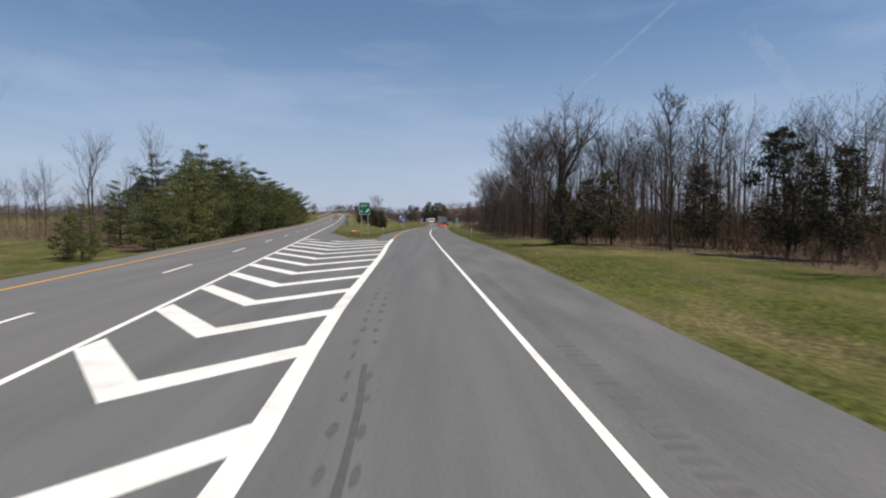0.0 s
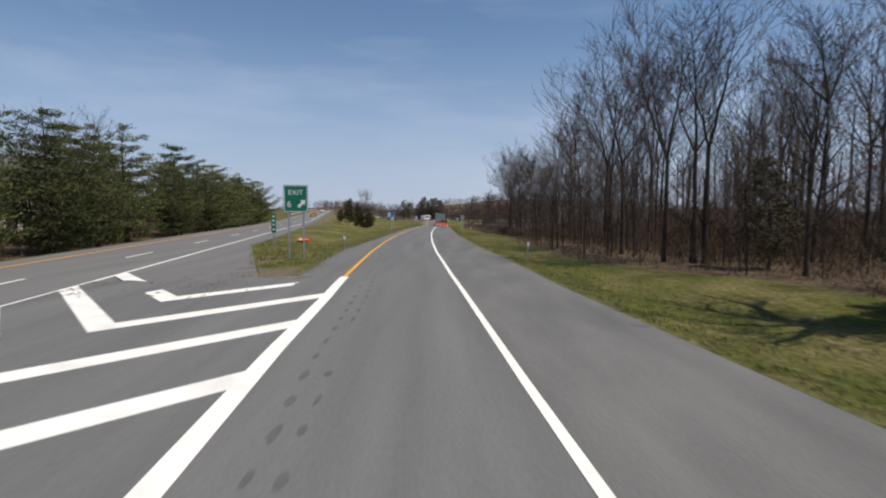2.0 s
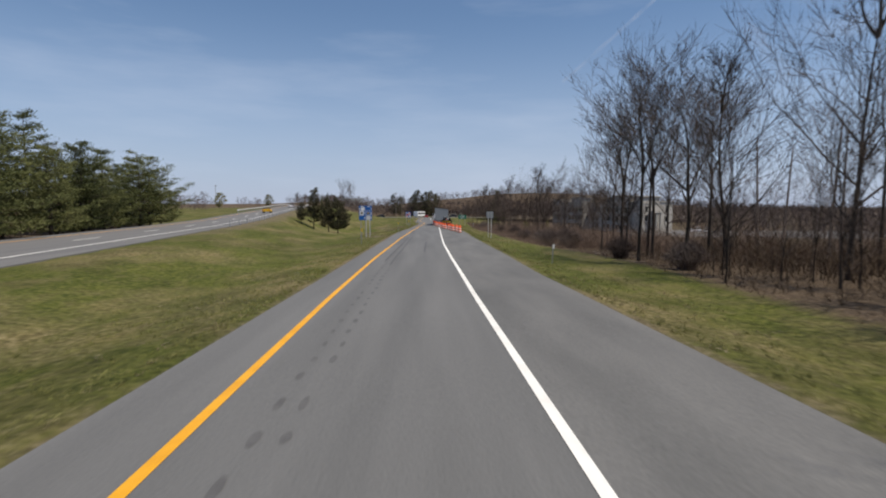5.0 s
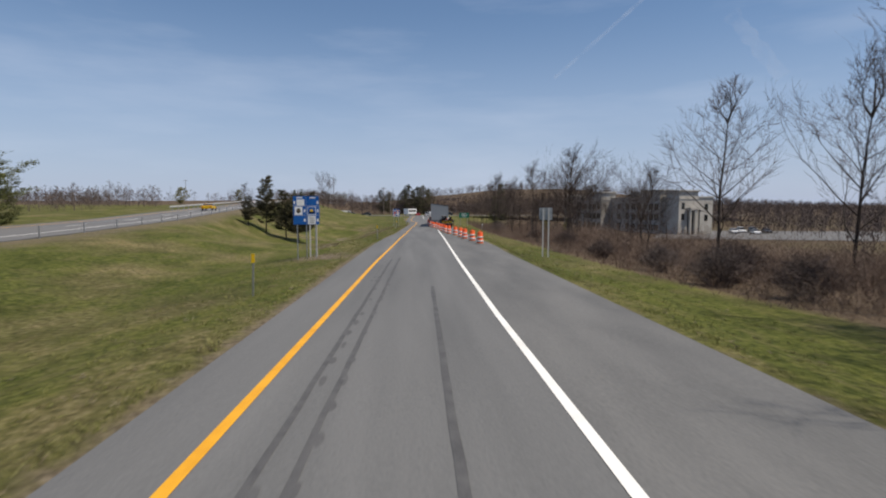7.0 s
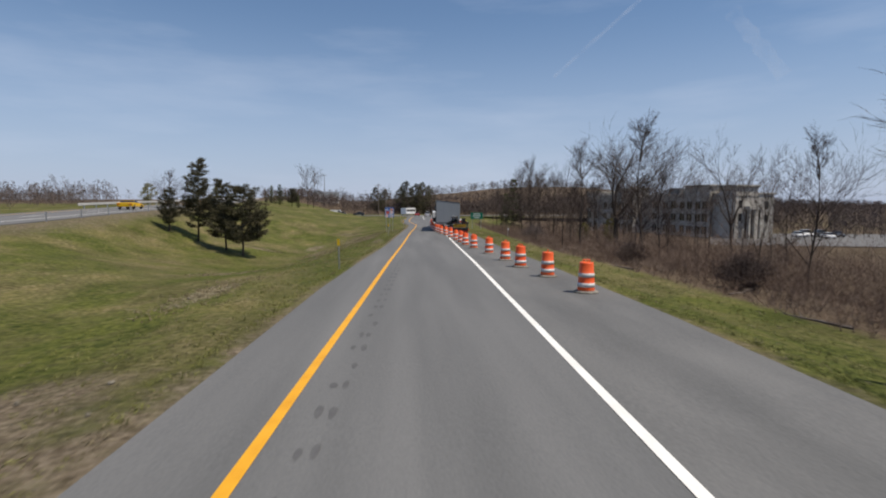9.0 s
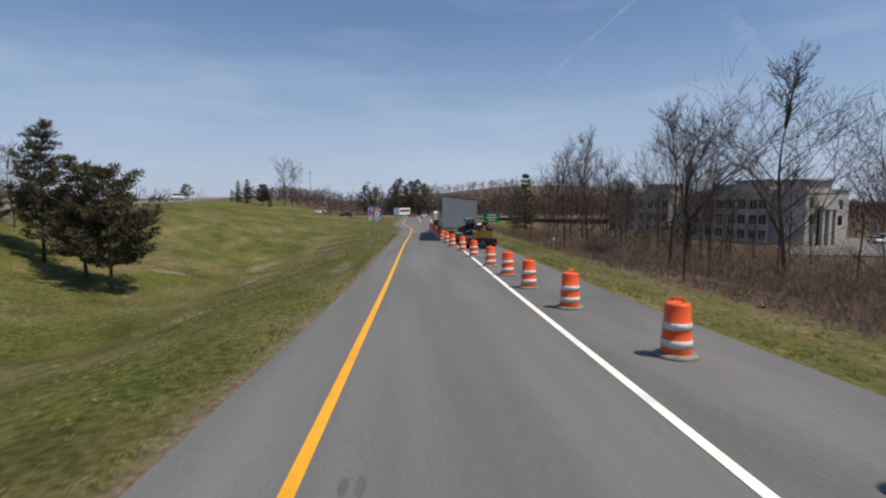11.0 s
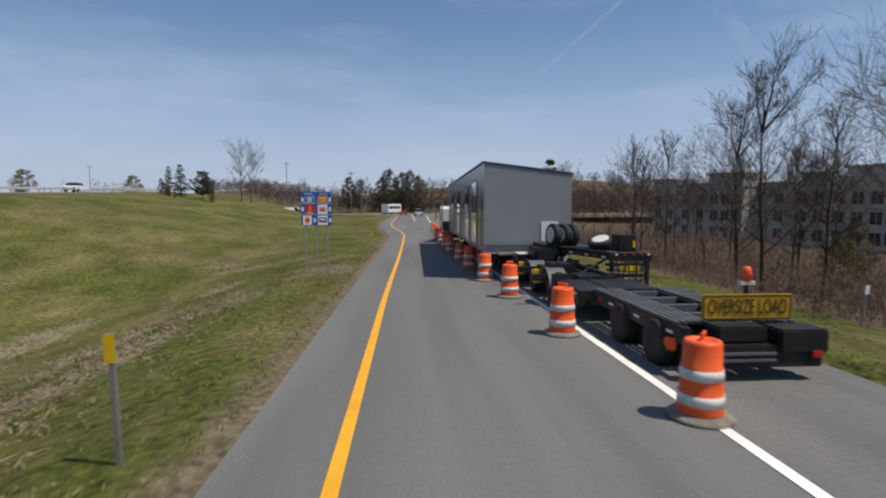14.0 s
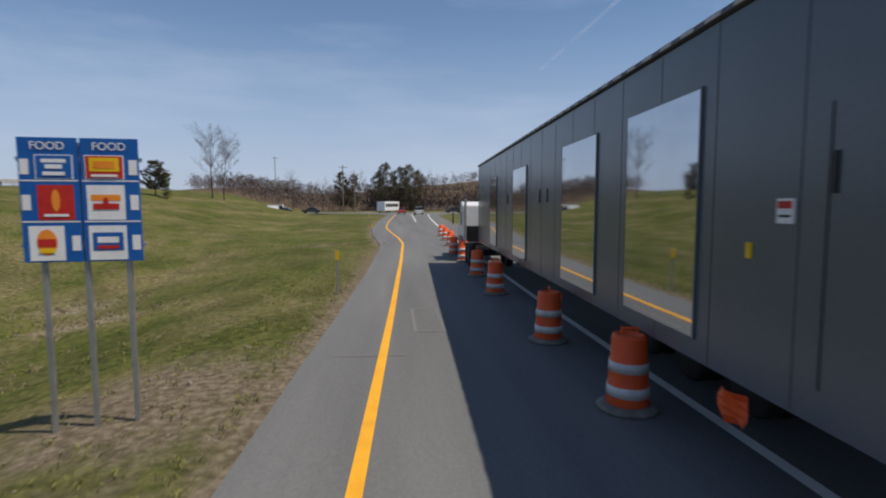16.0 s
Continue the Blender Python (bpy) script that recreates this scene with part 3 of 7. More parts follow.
# tall forest trees with high crowns, then open-grown ones, saplings and plainer ones for the depth of the woods
BARE = [bare_tree_meshes(11, 15, 0.42, 4, 0.135, 0.5, 0.34), bare_tree_meshes(12, 13, 0.36, 4, 0.125, 0.55, 0.3), bare_tree_meshes(13, 17, 0.46, 3, 0.155, 0.42, 0.38),
        bare_tree_meshes(14, 11, 0.3, 3, 0.09, 0.45, 0.35, 0), bare_tree_meshes(15, 14, 0.3, 5, 0.22, 0.75, 0.22), bare_tree_meshes(16, 9, 0.25, 3, 0.06, 0.5, 0.35, 0),
        bare_tree_meshes(41, 15, 0.5, 3, 0.13, 0.42, 0.36, 0), bare_tree_meshes(42, 13, 0.45, 3, 0.11, 0.46, 0.34, 0), bare_tree_meshes(43, 16, 0.55, 3, 0.14, 0.4, 0.4, 0),
        bare_tree_meshes(71, 15, 0.8, 3, 0.16, 0.5, 0.22, 2, 0.14, 19, 0.3), bare_tree_meshes(72, 14, 0.72, 3, 0.15, 0.5, 0.3, 2, 0.16, 14, 0.36), bare_tree_meshes(73, 15, 0.66, 4, 0.17, 0.45, 0.26, 2, 0.2, 13, 0.38)]
BARE_H = [15, 13, 17, 11, 14, 9, 15, 13, 16, 15, 14, 15]
WIDE = bare_tree_meshes(24, 13, 0.3, 6, 0.3, 0.72, 0.2, 3, 0.17, 3)
GNARLED = bare_tree_meshes(52, 13, 0.36, 5, 0.46, 0.52, 0.22, 2, 0.27, 6)


def bare_tree(kind, x, y, height, turn, label, group="", girth=1.0):
    meshes, h = {"wide": (WIDE, 13.0), "gnarled": (GNARLED, 13.0)}.get(kind) or (BARE[kind], BARE_H[kind])
    s = height / h
    ob = thing("bare_tree", Matrix.Translation((x, y, ground_z(x, y))) @ pose(0, 0, 0, 0, 0, turn) @ Matrix.Diagonal((s * girth, s * girth, s, 1)), label, "tree", group)
    for name, me in zip(("trunk", "crown"), meshes):
        o = new(name, me)
        o.parent = ob
    return ob


def pine_meshes(seed, height, wide, bare=0.08, layers=15, ragged=0.35, shape=0.75, lean=0.0, mat=None):
    """An evergreen: a trunk, boughs in whorls, and sprays of needles along them."""
    rng = random.Random(seed)
    wood, v, f = Sticks(), [], []
    def spine(u):
        return Vector((lean * height * u * u, 0, height * u))
    for i in range(5):
        wood.add(spine(i / 5) - Vector((0, 0, 0.3 if i == 0 else 0)), spine((i + 1) / 5), 0.02 * height * (1 - i / 5) + 0.015, 0.02 * height * (0.8 - i / 5) + 0.015, 7)
    def tuft(c, size, way):
        for _ in range(8):
            a = (way * 0.55 + Vector((rng.gauss(0, 1), rng.gauss(0, 1), rng.gauss(0.2, 0.5)))).normalized()
            s = a.cross(Vector((rng.gauss(0, 1), rng.gauss(0, 1), rng.gauss(0, 1)))).normalized() * size * 0.15
            c2 = c + Vector((rng.gauss(0, 0.3), rng.gauss(0, 0.3), rng.gauss(0, 0.1))) * size
            k = len(v)
            v.extend((tuple(c2 - s), tuple(c2 + s), tuple(c2 + a * size * rng.uniform(0.55, 1.0))))
            f.append((k, k + 1, k + 2))
    for i in range(layers):
        u = bare + (1 - bare) * (i + rng.random() * 0.7) / layers
        reach = wide * (1 - u) ** shape * rng.uniform(1 - ragged, 1 + ragged * 0.4) + 0.2
        for j in range(6):
            if rng.random() < ragged * 0.35:
                continue
            w = j * math.pi / 3 + i * 0.7 + rng.uniform(-0.35, 0.35)
            r = reach * rng.uniform(0.6, 1.15)
            d = Vector((math.cos(w), math.sin(w), rng.uniform(-0.1, 0.4)))
            a, b = spine(u), spine(u) + d * r
            wood.add(a, b, 0.01 * height * (1 - u) + 0.015, 0.01, 3)
            m = max(3, int(r * 3.4))
            for k in range(m):
                g = 0.22 + 0.78 * (k + rng.random()) / m
                side = d.cross(Vector((0, 0, 1))) * rng.uniform(-0.32, 0.32) * r * g
                tuft(a.lerp(b, g) + side, 0.55 * rng.uniform(0.7, 1.25), d)
    me = bpy.data.meshes.new("foliage")
    me.from_pydata(v, [], f)
    me.materials.append(mat or M_PINE)
    return wood.mesh("trunk", M_BARK), me


def clump_tree_meshes(seed, height, wide, bare, clumps, flat, mat, belly=0.35, lean=0.0, leaf=0.3, per=70, droop=0.0):
    """An open evergreen: limbs that end in ragged clumps of foliage."""
    rng = random.Random(seed)
    wood, v, f = Sticks(), [], []
    def spine(u):
        return Vector((lean * height * u * u + 0.04 * height * math.sin(u * 5 + seed), 0.03 * height * math.sin(u * 4 + 2 * seed), height * u))
    for i in range(6):
        wood.add(spine(i / 6) - Vector((0, 0, 0.3 if i == 0 else 0)), spine((i + 1) / 6), 0.018 * height * (1 - i / 6) + 0.015, 0.018 * height * (1 - (i + 1) / 6) + 0.015, 7)
    for i in range(clumps):
        u = bare + (1.0 - bare) * (i + rng.random()) / clumps
        w = (u - bare) / (1 - bare)
        reach = wide * (w / belly if w < belly else ((1 - w) / (1 - belly)) ** 0.8) ** 0.7 + 0.12
        ang = i * 2.4 + rng.uniform(-0.6, 0.6)
        r = reach * (0.35 + 0.75 * rng.random() ** 0.7)
        a = spine(max(0.06, u - 0.05 * rng.random() - 0.03))
        c = spine(u) + Vector((math.cos(ang) * r, math.sin(ang) * r, height * rng.uniform(-0.02, 0.03) - droop * r))
        wood.add(a, c, 0.006 * height * (1 - u) + 0.02, 0.012, 3)
        size = (0.2 + 0.15 * rng.random()) * wide * (1.1 - 0.6 * w)
        out = Vector((math.cos(ang), math.sin(ang), 0))
        for _ in range(per):
            g = Vector((rng.gauss(0, 0.5), rng.gauss(0, 0.5), rng.gauss(0, 0.5) * flat)) * size
            p = c + g + out * rng.uniform(-0.8, 0.5) * size
            d = (out * 0.5 + Vector((rng.gauss(0, 0.7), rng.gauss(0, 0.7), rng.gauss(0.25, 0.5)))).normalized() * leaf * rng.uniform(0.6, 1.3)
            s = d.cross(Vector((rng.gauss(0, 1), rng.gauss(0, 1), rng.gauss(0, 1)))).normalized() * leaf * 0.2
            k = len(v)
            v.extend((tuple(p - s), tuple(p + s), tuple(p + d)))
            f.append((k, k + 1, k + 2))
    me = bpy.data.meshes.new("foliage")
    me.from_pydata(v, [], f)
    me.materials.append(mat)
    return wood.mesh("trunk", M_BARK), me


def white_pine_meshes(seed, height, wide, whorls, gaps=0.15, leaf=0.34, belly=0.3, mat=None, bare=0.05, lean=0.0, fill=16):
    """A white pine: open whorls of long boughs, turned up at the tips, that carry flat fans of fine needles."""
    rng = random.Random(seed)
    wood, v, f = Sticks(), [], []
    def spine(u):
        return Vector((lean * height * u * u + 0.1 * math.sin(6 * u), 0.1 * math.sin(5 * u + seed), height * u))
    for i in range(6):
        wood.add(spine(i / 6) - Vector((0, 0, 0.3 if i == 0 else 0)), spine((i + 0.98) / 6), 0.02 * height * (1 - i / 6) + 0.012, 0.02 * height * (1 - (i + 1) / 6) + 0.012, 7)

    def spray(c, way, side, size, count):
        for _ in range(count):
            p = c + way * rng.gauss(0, 0.26) * size + side * rng.gauss(0, 0.3) * size + Vector((0, 0, rng.gauss(0.02, 0.07) * size))
            d = (way * rng.uniform(0.0, 1.0) + side * rng.gauss(0, 0.55) + Vector((0, 0, rng.uniform(0.0, 0.8)))).normalized() * leaf * rng.uniform(0.55, 1.1)
            s = d.cross(Vector((rng.gauss(0, 1), rng.gauss(0, 1), rng.gauss(0, 1)))).normalized() * leaf * 0.12
            q = len(v)
            v.extend((tuple(p - s), tuple(p + s), tuple(p + d)))
            f.append((q, q + 1, q + 2))

    for i in range(whorls):
        u = min(0.97, bare + (0.96 - bare) * (i + rng.uniform(-0.25, 0.25)) / (whorls - 1))
        u = max(bare, u)
        shape = (0.7 + 0.3 * u / belly) if u < belly else ((1 - u) / (1 - belly)) ** 0.68
        reach = wide * shape * rng.uniform(0.7, 1.15) + 0.3
        n = 6 if u < 0.6 else 4
        for j in range(n):
            if rng.random() < gaps:
                continue
            ang = 2 * math.pi * j / n + i * 1.3 + rng.uniform(-0.45, 0.45)
            r = reach * rng.uniform(0.55, 1.2)
            out = Vector((math.cos(ang), math.sin(ang), 0))
            side = Vector((-out.y, out.x, 0))
            climb = rng.uniform(0.0, 0.3) + 0.5 * max(0.0, u - 0.6)
            base = spine(u + rng.uniform(-0.015, 0.015))
            def at(g):
                return base + out * r * g + Vector((0, 0, r * (climb * g + 0.16 * g ** 3 - 0.05 * math.sin(math.pi * g))))
            wood.add(base, at(0.5), 0.006 * height * (1 - u) + 0.02, 0.02, 4), wood.add(at(0.5), at(1.0), 0.02, 0.008, 3)
            m = max(3, int(r * 2.3))
            for k in range(m):
                g = 0.3 + 0.72 * (k + rng.random() * 0.8) / m
                for s in (-1, 1):
                    far = (0.1 + 0.34 * (1.1 - g)) * r * rng.uniform(0.4, 1.1)
                    tip = at(g) + side * s * far + out * far * 0.5 + Vector((0, 0, far * rng.uniform(0.0, 0.3)))
                    wood.flat(rng, at(g), tip, 0.01)
                    spray(at(g).lerp(tip, 0.75), (tip - at(g)).normalized(), out, 1.0, fill)
            spray(at(1.0), out, side, 0.9, fill)
    spray(spine(0.97), Vector((0, 0, 1)), Vector((1, 0, 0)), 0.8, 20)
    me = bpy.data.meshes.new("foliage")
    me.from_pydata(v, [], f)
    me.materials.append(mat or M_PINE)
    return wood.mesh("trunk", M_BARK), me


PINES = [white_pine_meshes(31, 10, 3.7, 13, 0.22), pine_meshes(32, 10, 2.7, 0.06, 16), white_pine_meshes(33, 10, 4.3, 12, 0.26),
         clump_tree_meshes(34, 10, 3.8, 0.12, 50, 0.5, M_CEDAR, 0.28, 0.08, 0.42, 85), clump_tree_meshes(35, 10, 5.2, 0.14, 50, 0.5, M_CEDAR, 0.34, -0.05, 0.5, 85), white_pine_meshes(37, 10, 3.0, 10, 0.22), clump_tree_meshes(36, 10, 4.6, 0.02, 50, 0.6, M_CEDAR, 0.4, 0.0, 0.45, 80),
         white_pine_meshes(38, 10, 3.4, 14, 0.26, 0.46, 0.3, M_CEDAR, 0.18, 0.09, 18), white_pine_meshes(39, 10, 5.0, 13, 0.22, 0.58, 0.45, M_CEDAR, 0.2, -0.04, 14)]


M_BUD = material("young_leaves", [(0.11, 0.1, 0.035), (0.18, 0.165, 0.06), (0.26, 0.24, 0.1)], 0.9, 0, 0.5, 6, 0.0, 0.2, 0.15)
BUDDING = [clump_tree_meshes(61, 10, 4.2, 0.12, 46, 0.8, M_BUD, 0.5, 0.0, 0.55, 60), clump_tree_meshes(62, 10, 3.6, 0.15, 40, 0.8, M_BUD, 0.45, 0.0, 0.55, 60)]


def pine(kind, x, y, height, turn, label="dark green pine with layered boughs beside the highway", group="", name="pine_tree", girth=1.0):
    s = height / 10
    ob = thing(name, Matrix.Translation((x, y, ground_z(x, y))) @ pose(0, 0, 0, 0, 0, turn) @ Matrix.Diagonal((s * girth, s * girth, s, 1)), label, "tree", group)
    for part_name, me in zip(("trunk", "foliage"), PINES[kind]):
        o = new(part_name, me)
        o.parent = ob
    return ob


rng = random.Random(5)
WOODS = "leafless woods beside the ramp"
WOOD_LABEL = "tall leafless grey-brown hardwood in the roadside woods"
for i in range(124):
    y = rng.uniform(2, 112)
    u = rng.random() ** 1.2
    x = EDGE_X(y) + 1.5 + 2.2 * smooth(46, 62, y) + u * 26
    if (y > 98 and u > 0.4) or (u < 0.3 and rng.random() < 0.35):
        continue
    bare_tree(rng.choice([0, 9, 2, 10, 11, 3] if u < 0.3 else [6, 7, 8, 8]), x, y, rng.uniform(9.5, 12.5) + 3.2 * smooth(30, 66, y), rng.uniform(0, 360), WOOD_LABEL, WOODS, rng.uniform(0.8, 1.05))
for x, y, h in ((13.5, 68.5, 15.5), (17, 72.7, 15), (13.4, 62, 14.5), (15.2, 61.2, 15.5), (15.4, 77.5, 17)):
    bare_tree(2 if h > 15.2 else 0, x, y, h, x * 70, WOOD_LABEL, WOODS, 0.95)
for i in range(64):
    y = rng.uniform(44, 106)
    bare_tree(rng.choice([3, 5, 5]), EDGE_X(y) + rng.uniform(0.6, 6.5), y, rng.uniform(4.0, 9.0), rng.uniform(0, 360), "thin leafless sapling at the edge of the woods", "saplings along the woods", rng.uniform(0.7, 1.0))
for x, y, h in ((24.5, 33, 8.0), (26, 30.5, 6.5), (23.6, 42, 6.5), (27, 22, 6.5), (24, 16, 5.5), (16.5, 58, 5.0), (15.4, 46.5, 5.5), (16.8, 44, 6.0)):
    pine(3, x, y, h, x * 50, "dark evergreen among the bare hardwoods", "evergreens in the woods", girth=0.8)
# the gnarled one at the edge of the grass, with an evergreen thicket at its foot
bare_tree("gnarled", 13.1, 45.5, 14.2, 140, "large gnarled leafless tree at the woods' edge", "", 0.68)
for x, y, h in ((12.9, 45.1, 5.0), (13.6, 45.9, 4.4), (12.6, 45.9, 3.8)):
    pine(6, x, y, h, x * 90, "dark evergreen growth round the foot of a tree", "evergreens by the gnarled tree", "evergreen_shrub", 0.6)
SINGLE = "leafless tree standing in the brown brush"
for x, y, h, k, g in ((29, 163, 19.0, 1, 0.95), (31.0, 149, 18, 2, 0.85), (14, 120, 14.5, 2, 0.85), (12.8, 114, 14.0, 0, 0.9), (15, 117, 15.5, 2, 0.8), (15.6, 124, 13, 1, 0.9), (13.7, 110, 13.5, 1, 0.9), (16.4, 121, 14, 0, 0.85), (17.5, 114.5, 14.5, 2, 0.8), (14.9, 127, 11.5, 3, 0.9), (18.5, 119, 13, 1, 0.9), (13.4, 117.5, 11, 3, 0.9), (39, 203, 17, 4, 0.8), (25, 198, 17.5, 2, 1.0),
                      (31.6, 222, 22, "wide", 0.85), (27.6, 175.5, 12.5, 2, 0.8), (19.5, 203, 14, 0, 0.9), (24, 176, 10.5, 5, 0.9), (14.5, 208, 11.5, 2, 0.7), (15.0, 216, 11.5, 0, 0.75), (20.5, 219, 10.5, 1, 0.8), (14, 227, 8.5, 3, 0.8),
                      (18.5, 235, 9.0, 1, 0.8), (14.2, 239, 8, 3, 0.8), (28, 210, 10.5, 3, 0.8), (16.5, 249, 9.0, 1, 0.8), (19, 258, 9, 0, 0.8), (15, 266, 8.5, 3, 0.8), (23, 246, 13, 2, 0.75), (20, 225, 12.8, 0, 0.8), (23.2, 240, 12.5, 1, 0.85), (27, 262, 10.5, 1, 0.8),
                      (13.5, 190, 9.0, 3, 0.7), (20, 183, 9.0, 0, 0.7), (33, 236, 12, 1, 0.9), (36, 250, 13, 0, 0.9), (26, 228, 11.5, 0, 0.8), (30.5, 241, 12.5, 2, 0.8), (40, 232, 13, 1, 0.9), (43, 244, 13.5, 0, 0.85), (24.5, 236, 9.5, 3, 0.9), (38, 262, 12, 2, 0.8), (47, 226, 13, 1, 0.9), (35.5, 226, 10.5, 3, 0.9), (24, 272, 9, 3, 1.0), (30, 280, 10, 1, 1.0), (18, 280, 9, 3, 1.0)):
    bare_tree({1: 9, 2: 10, 0: 11}.get(k, k) if y > 130 else k, x, y, h, rng.uniform(0, 360), SINGLE, "trees in the brush", g)

for i in range(34):
    y = rng.uniform(185, 285)
    x = EDGE_X(y) + rng.uniform(8, 34)
    bare_tree(rng.choice([6, 7, 8, 5]), x, y, rng.uniform(6.5, 11), rng.uniform(0, 360), SINGLE, "trees in the brush", rng.uniform(0.7, 1.0))

# pines and bare trees beyond the highway, round a lawn at the near end
def wood_line(x):
    """How far along the way the trees begin, out from the highway."""
    return 44 + 0.62 * max(0.0, -x - 22)


for i in range(42):
    y = 43 + 121 * (i + rng.random()) / 42
    x = hw_x(y) - 10.8 - 7 * rng.random() ** 1.4
    pine(rng.choice([0, 2, 0, 5]), x, y, rng.uniform(7.6, 11.2) * (0.66 + 0.43 * smooth(46, 66, y) - 0.12 * smooth(110, 150, y)), rng.uniform(0, 360), "broad green white pine beside the highway", "pines beyond the highway", girth=rng.uniform(0.9, 1.15))
for i in range(92):
    y = 42 + 124 * rng.random() ** 1.3
    x = hw_x(y) - 13 - 46 * rng.random()
    if y < wood_line(x):
        continue
    bare_tree(rng.choice([6, 7, 8, 3]), x, y, rng.uniform(9.5, 14) * (1 - 0.3 * smooth(30, 60, -x)), rng.uniform(0, 360), "leafless tree behind the roadside pines", "bare trees beyond the highway", 0.9)
for x, y, h, k in ((-54, 155, 15, 5), (-46, 166, 10.2, 5), (-38.5, 141, 9.5, 2), (-22, 36, 3.9, 2), (-24, 37.5, 3.0, 6), (-58, 66, 4.0, 1), (-56, 69, 5.0, 1)):
    pine(k, x, y, h, rng.uniform(0, 360), group="pines beyond the highway", girth=0.9)

# wind-bent cedars on the grass between ramp and highway
for x, y, h, k, w, turn in ((-25.0, 199.0, 9.0, 7, 0.62, 0), (-19.2, 196.0, 7.3, 8, 0.8, 40), (-21.4, 197.4, 7.6, 7, 0.75, 200), (-27.2, 197.0, 4.6, 7, 0.85, 330)):
    pine(k, x, y, h, turn, "ragged dark cedar on the grass bank", "cedars between ramp and highway", "cedar_tree", w)
for x, y, h, k, g in ((-40.6, 290, 5.0, 1, 0.85), (-37.9, 288, 5.6, 1, 1.0), (-35.0, 290, 4.9, 8, 0.85), (-33.0, 289, 3.4, 1, 0.9), (-42.4, 291, 2.6, 6, 0.5), (-38.2, 284, 1.7, 6, 0.6), (-36.4, 282, 1.6, 1, 0.8), (-39.6, 286, 2.0, 6, 0.7)):
    pine(k, x, y, h, x * 50, "dark cedar on top of the embankment", "cedars on the embankment", "cedar_tree", g)
bare_tree(10, -29.5, 203, 6.4, 0, "small leafless tree beside the cedars", "", 1.0)
bare_tree(0, -35.5, 315, 14.5, 20, "slender leafless tree at the bank's foot", "", 0.9)
bare_tree(1, -34, 317, 13.0, 80, "slender leafless tree at the bank's foot", "", 0.9)
# round trees in first leaf beyond the raised highway
for x, y, h, k in ((-101, 345, 7.5, 0), (-84, 368, 6.5, 0)):
    ob = thing("leafing_tree", Matrix.Translation((x, y, ground_z(x, y))) @ Matrix.Diagonal((h / 10, h / 10, h / 10, 1)), "round tree in thin yellow-green first leaf", "tree", "trees in first leaf")
    for part_name, me in zip(("trunk", "foliage"), BUDDING[k]):
        o = new(part_name, me)
        o.parent = ob
for x, y, h, k in ((27.5, 226, 4.2, 0), (34.5, 232, 5.0, 1)):
    ob = thing("leafing_tree", Matrix.Translation((x, y, ground_z(x, y))) @ Matrix.Diagonal((h / 14, h / 14, h / 10, 1)), "small tree in yellow-green first leaf among brown brush", "tree", "trees in first leaf")
    for part_name, me in zip(("trunk", "foliage"), BUDDING[k]):
        o = new(part_name, me)
        o.parent = ob
# evergreens and bare trees across the side road
for x, y, h in ((-3.5, 374, 14), (0.5, 378, 13), (3.5, 373, 13.5), (6, 380, 12), (-6, 380, 11.5), (-14, 372, 10.5), (-17, 378, 11.5)):
    pine(6 if x > -10 else 3, x, y, h, rng.uniform(0, 360), "tall dark evergreen beyond the side road", "evergreens beyond the side road", girth=0.7)
for x, y, h in ((30, 300, 15.5), (28.6, 306, 11)):
    pine(1, x, y, h, x * 20, "tall narrow dark spruce beyond the brush", "spruces beyond the brush", "spruce_tree", 0.85)
for i in range(22):
    x, y = rng.uniform(-32, 50), rng.uniform(368, 405)
    bare_tree(rng.choice([6, 7, 8]), x, y, rng.uniform(10, 14), rng.uniform(0, 360), "leafless tree on the slope beyond the side road", "trees beyond the side road", 0.95)


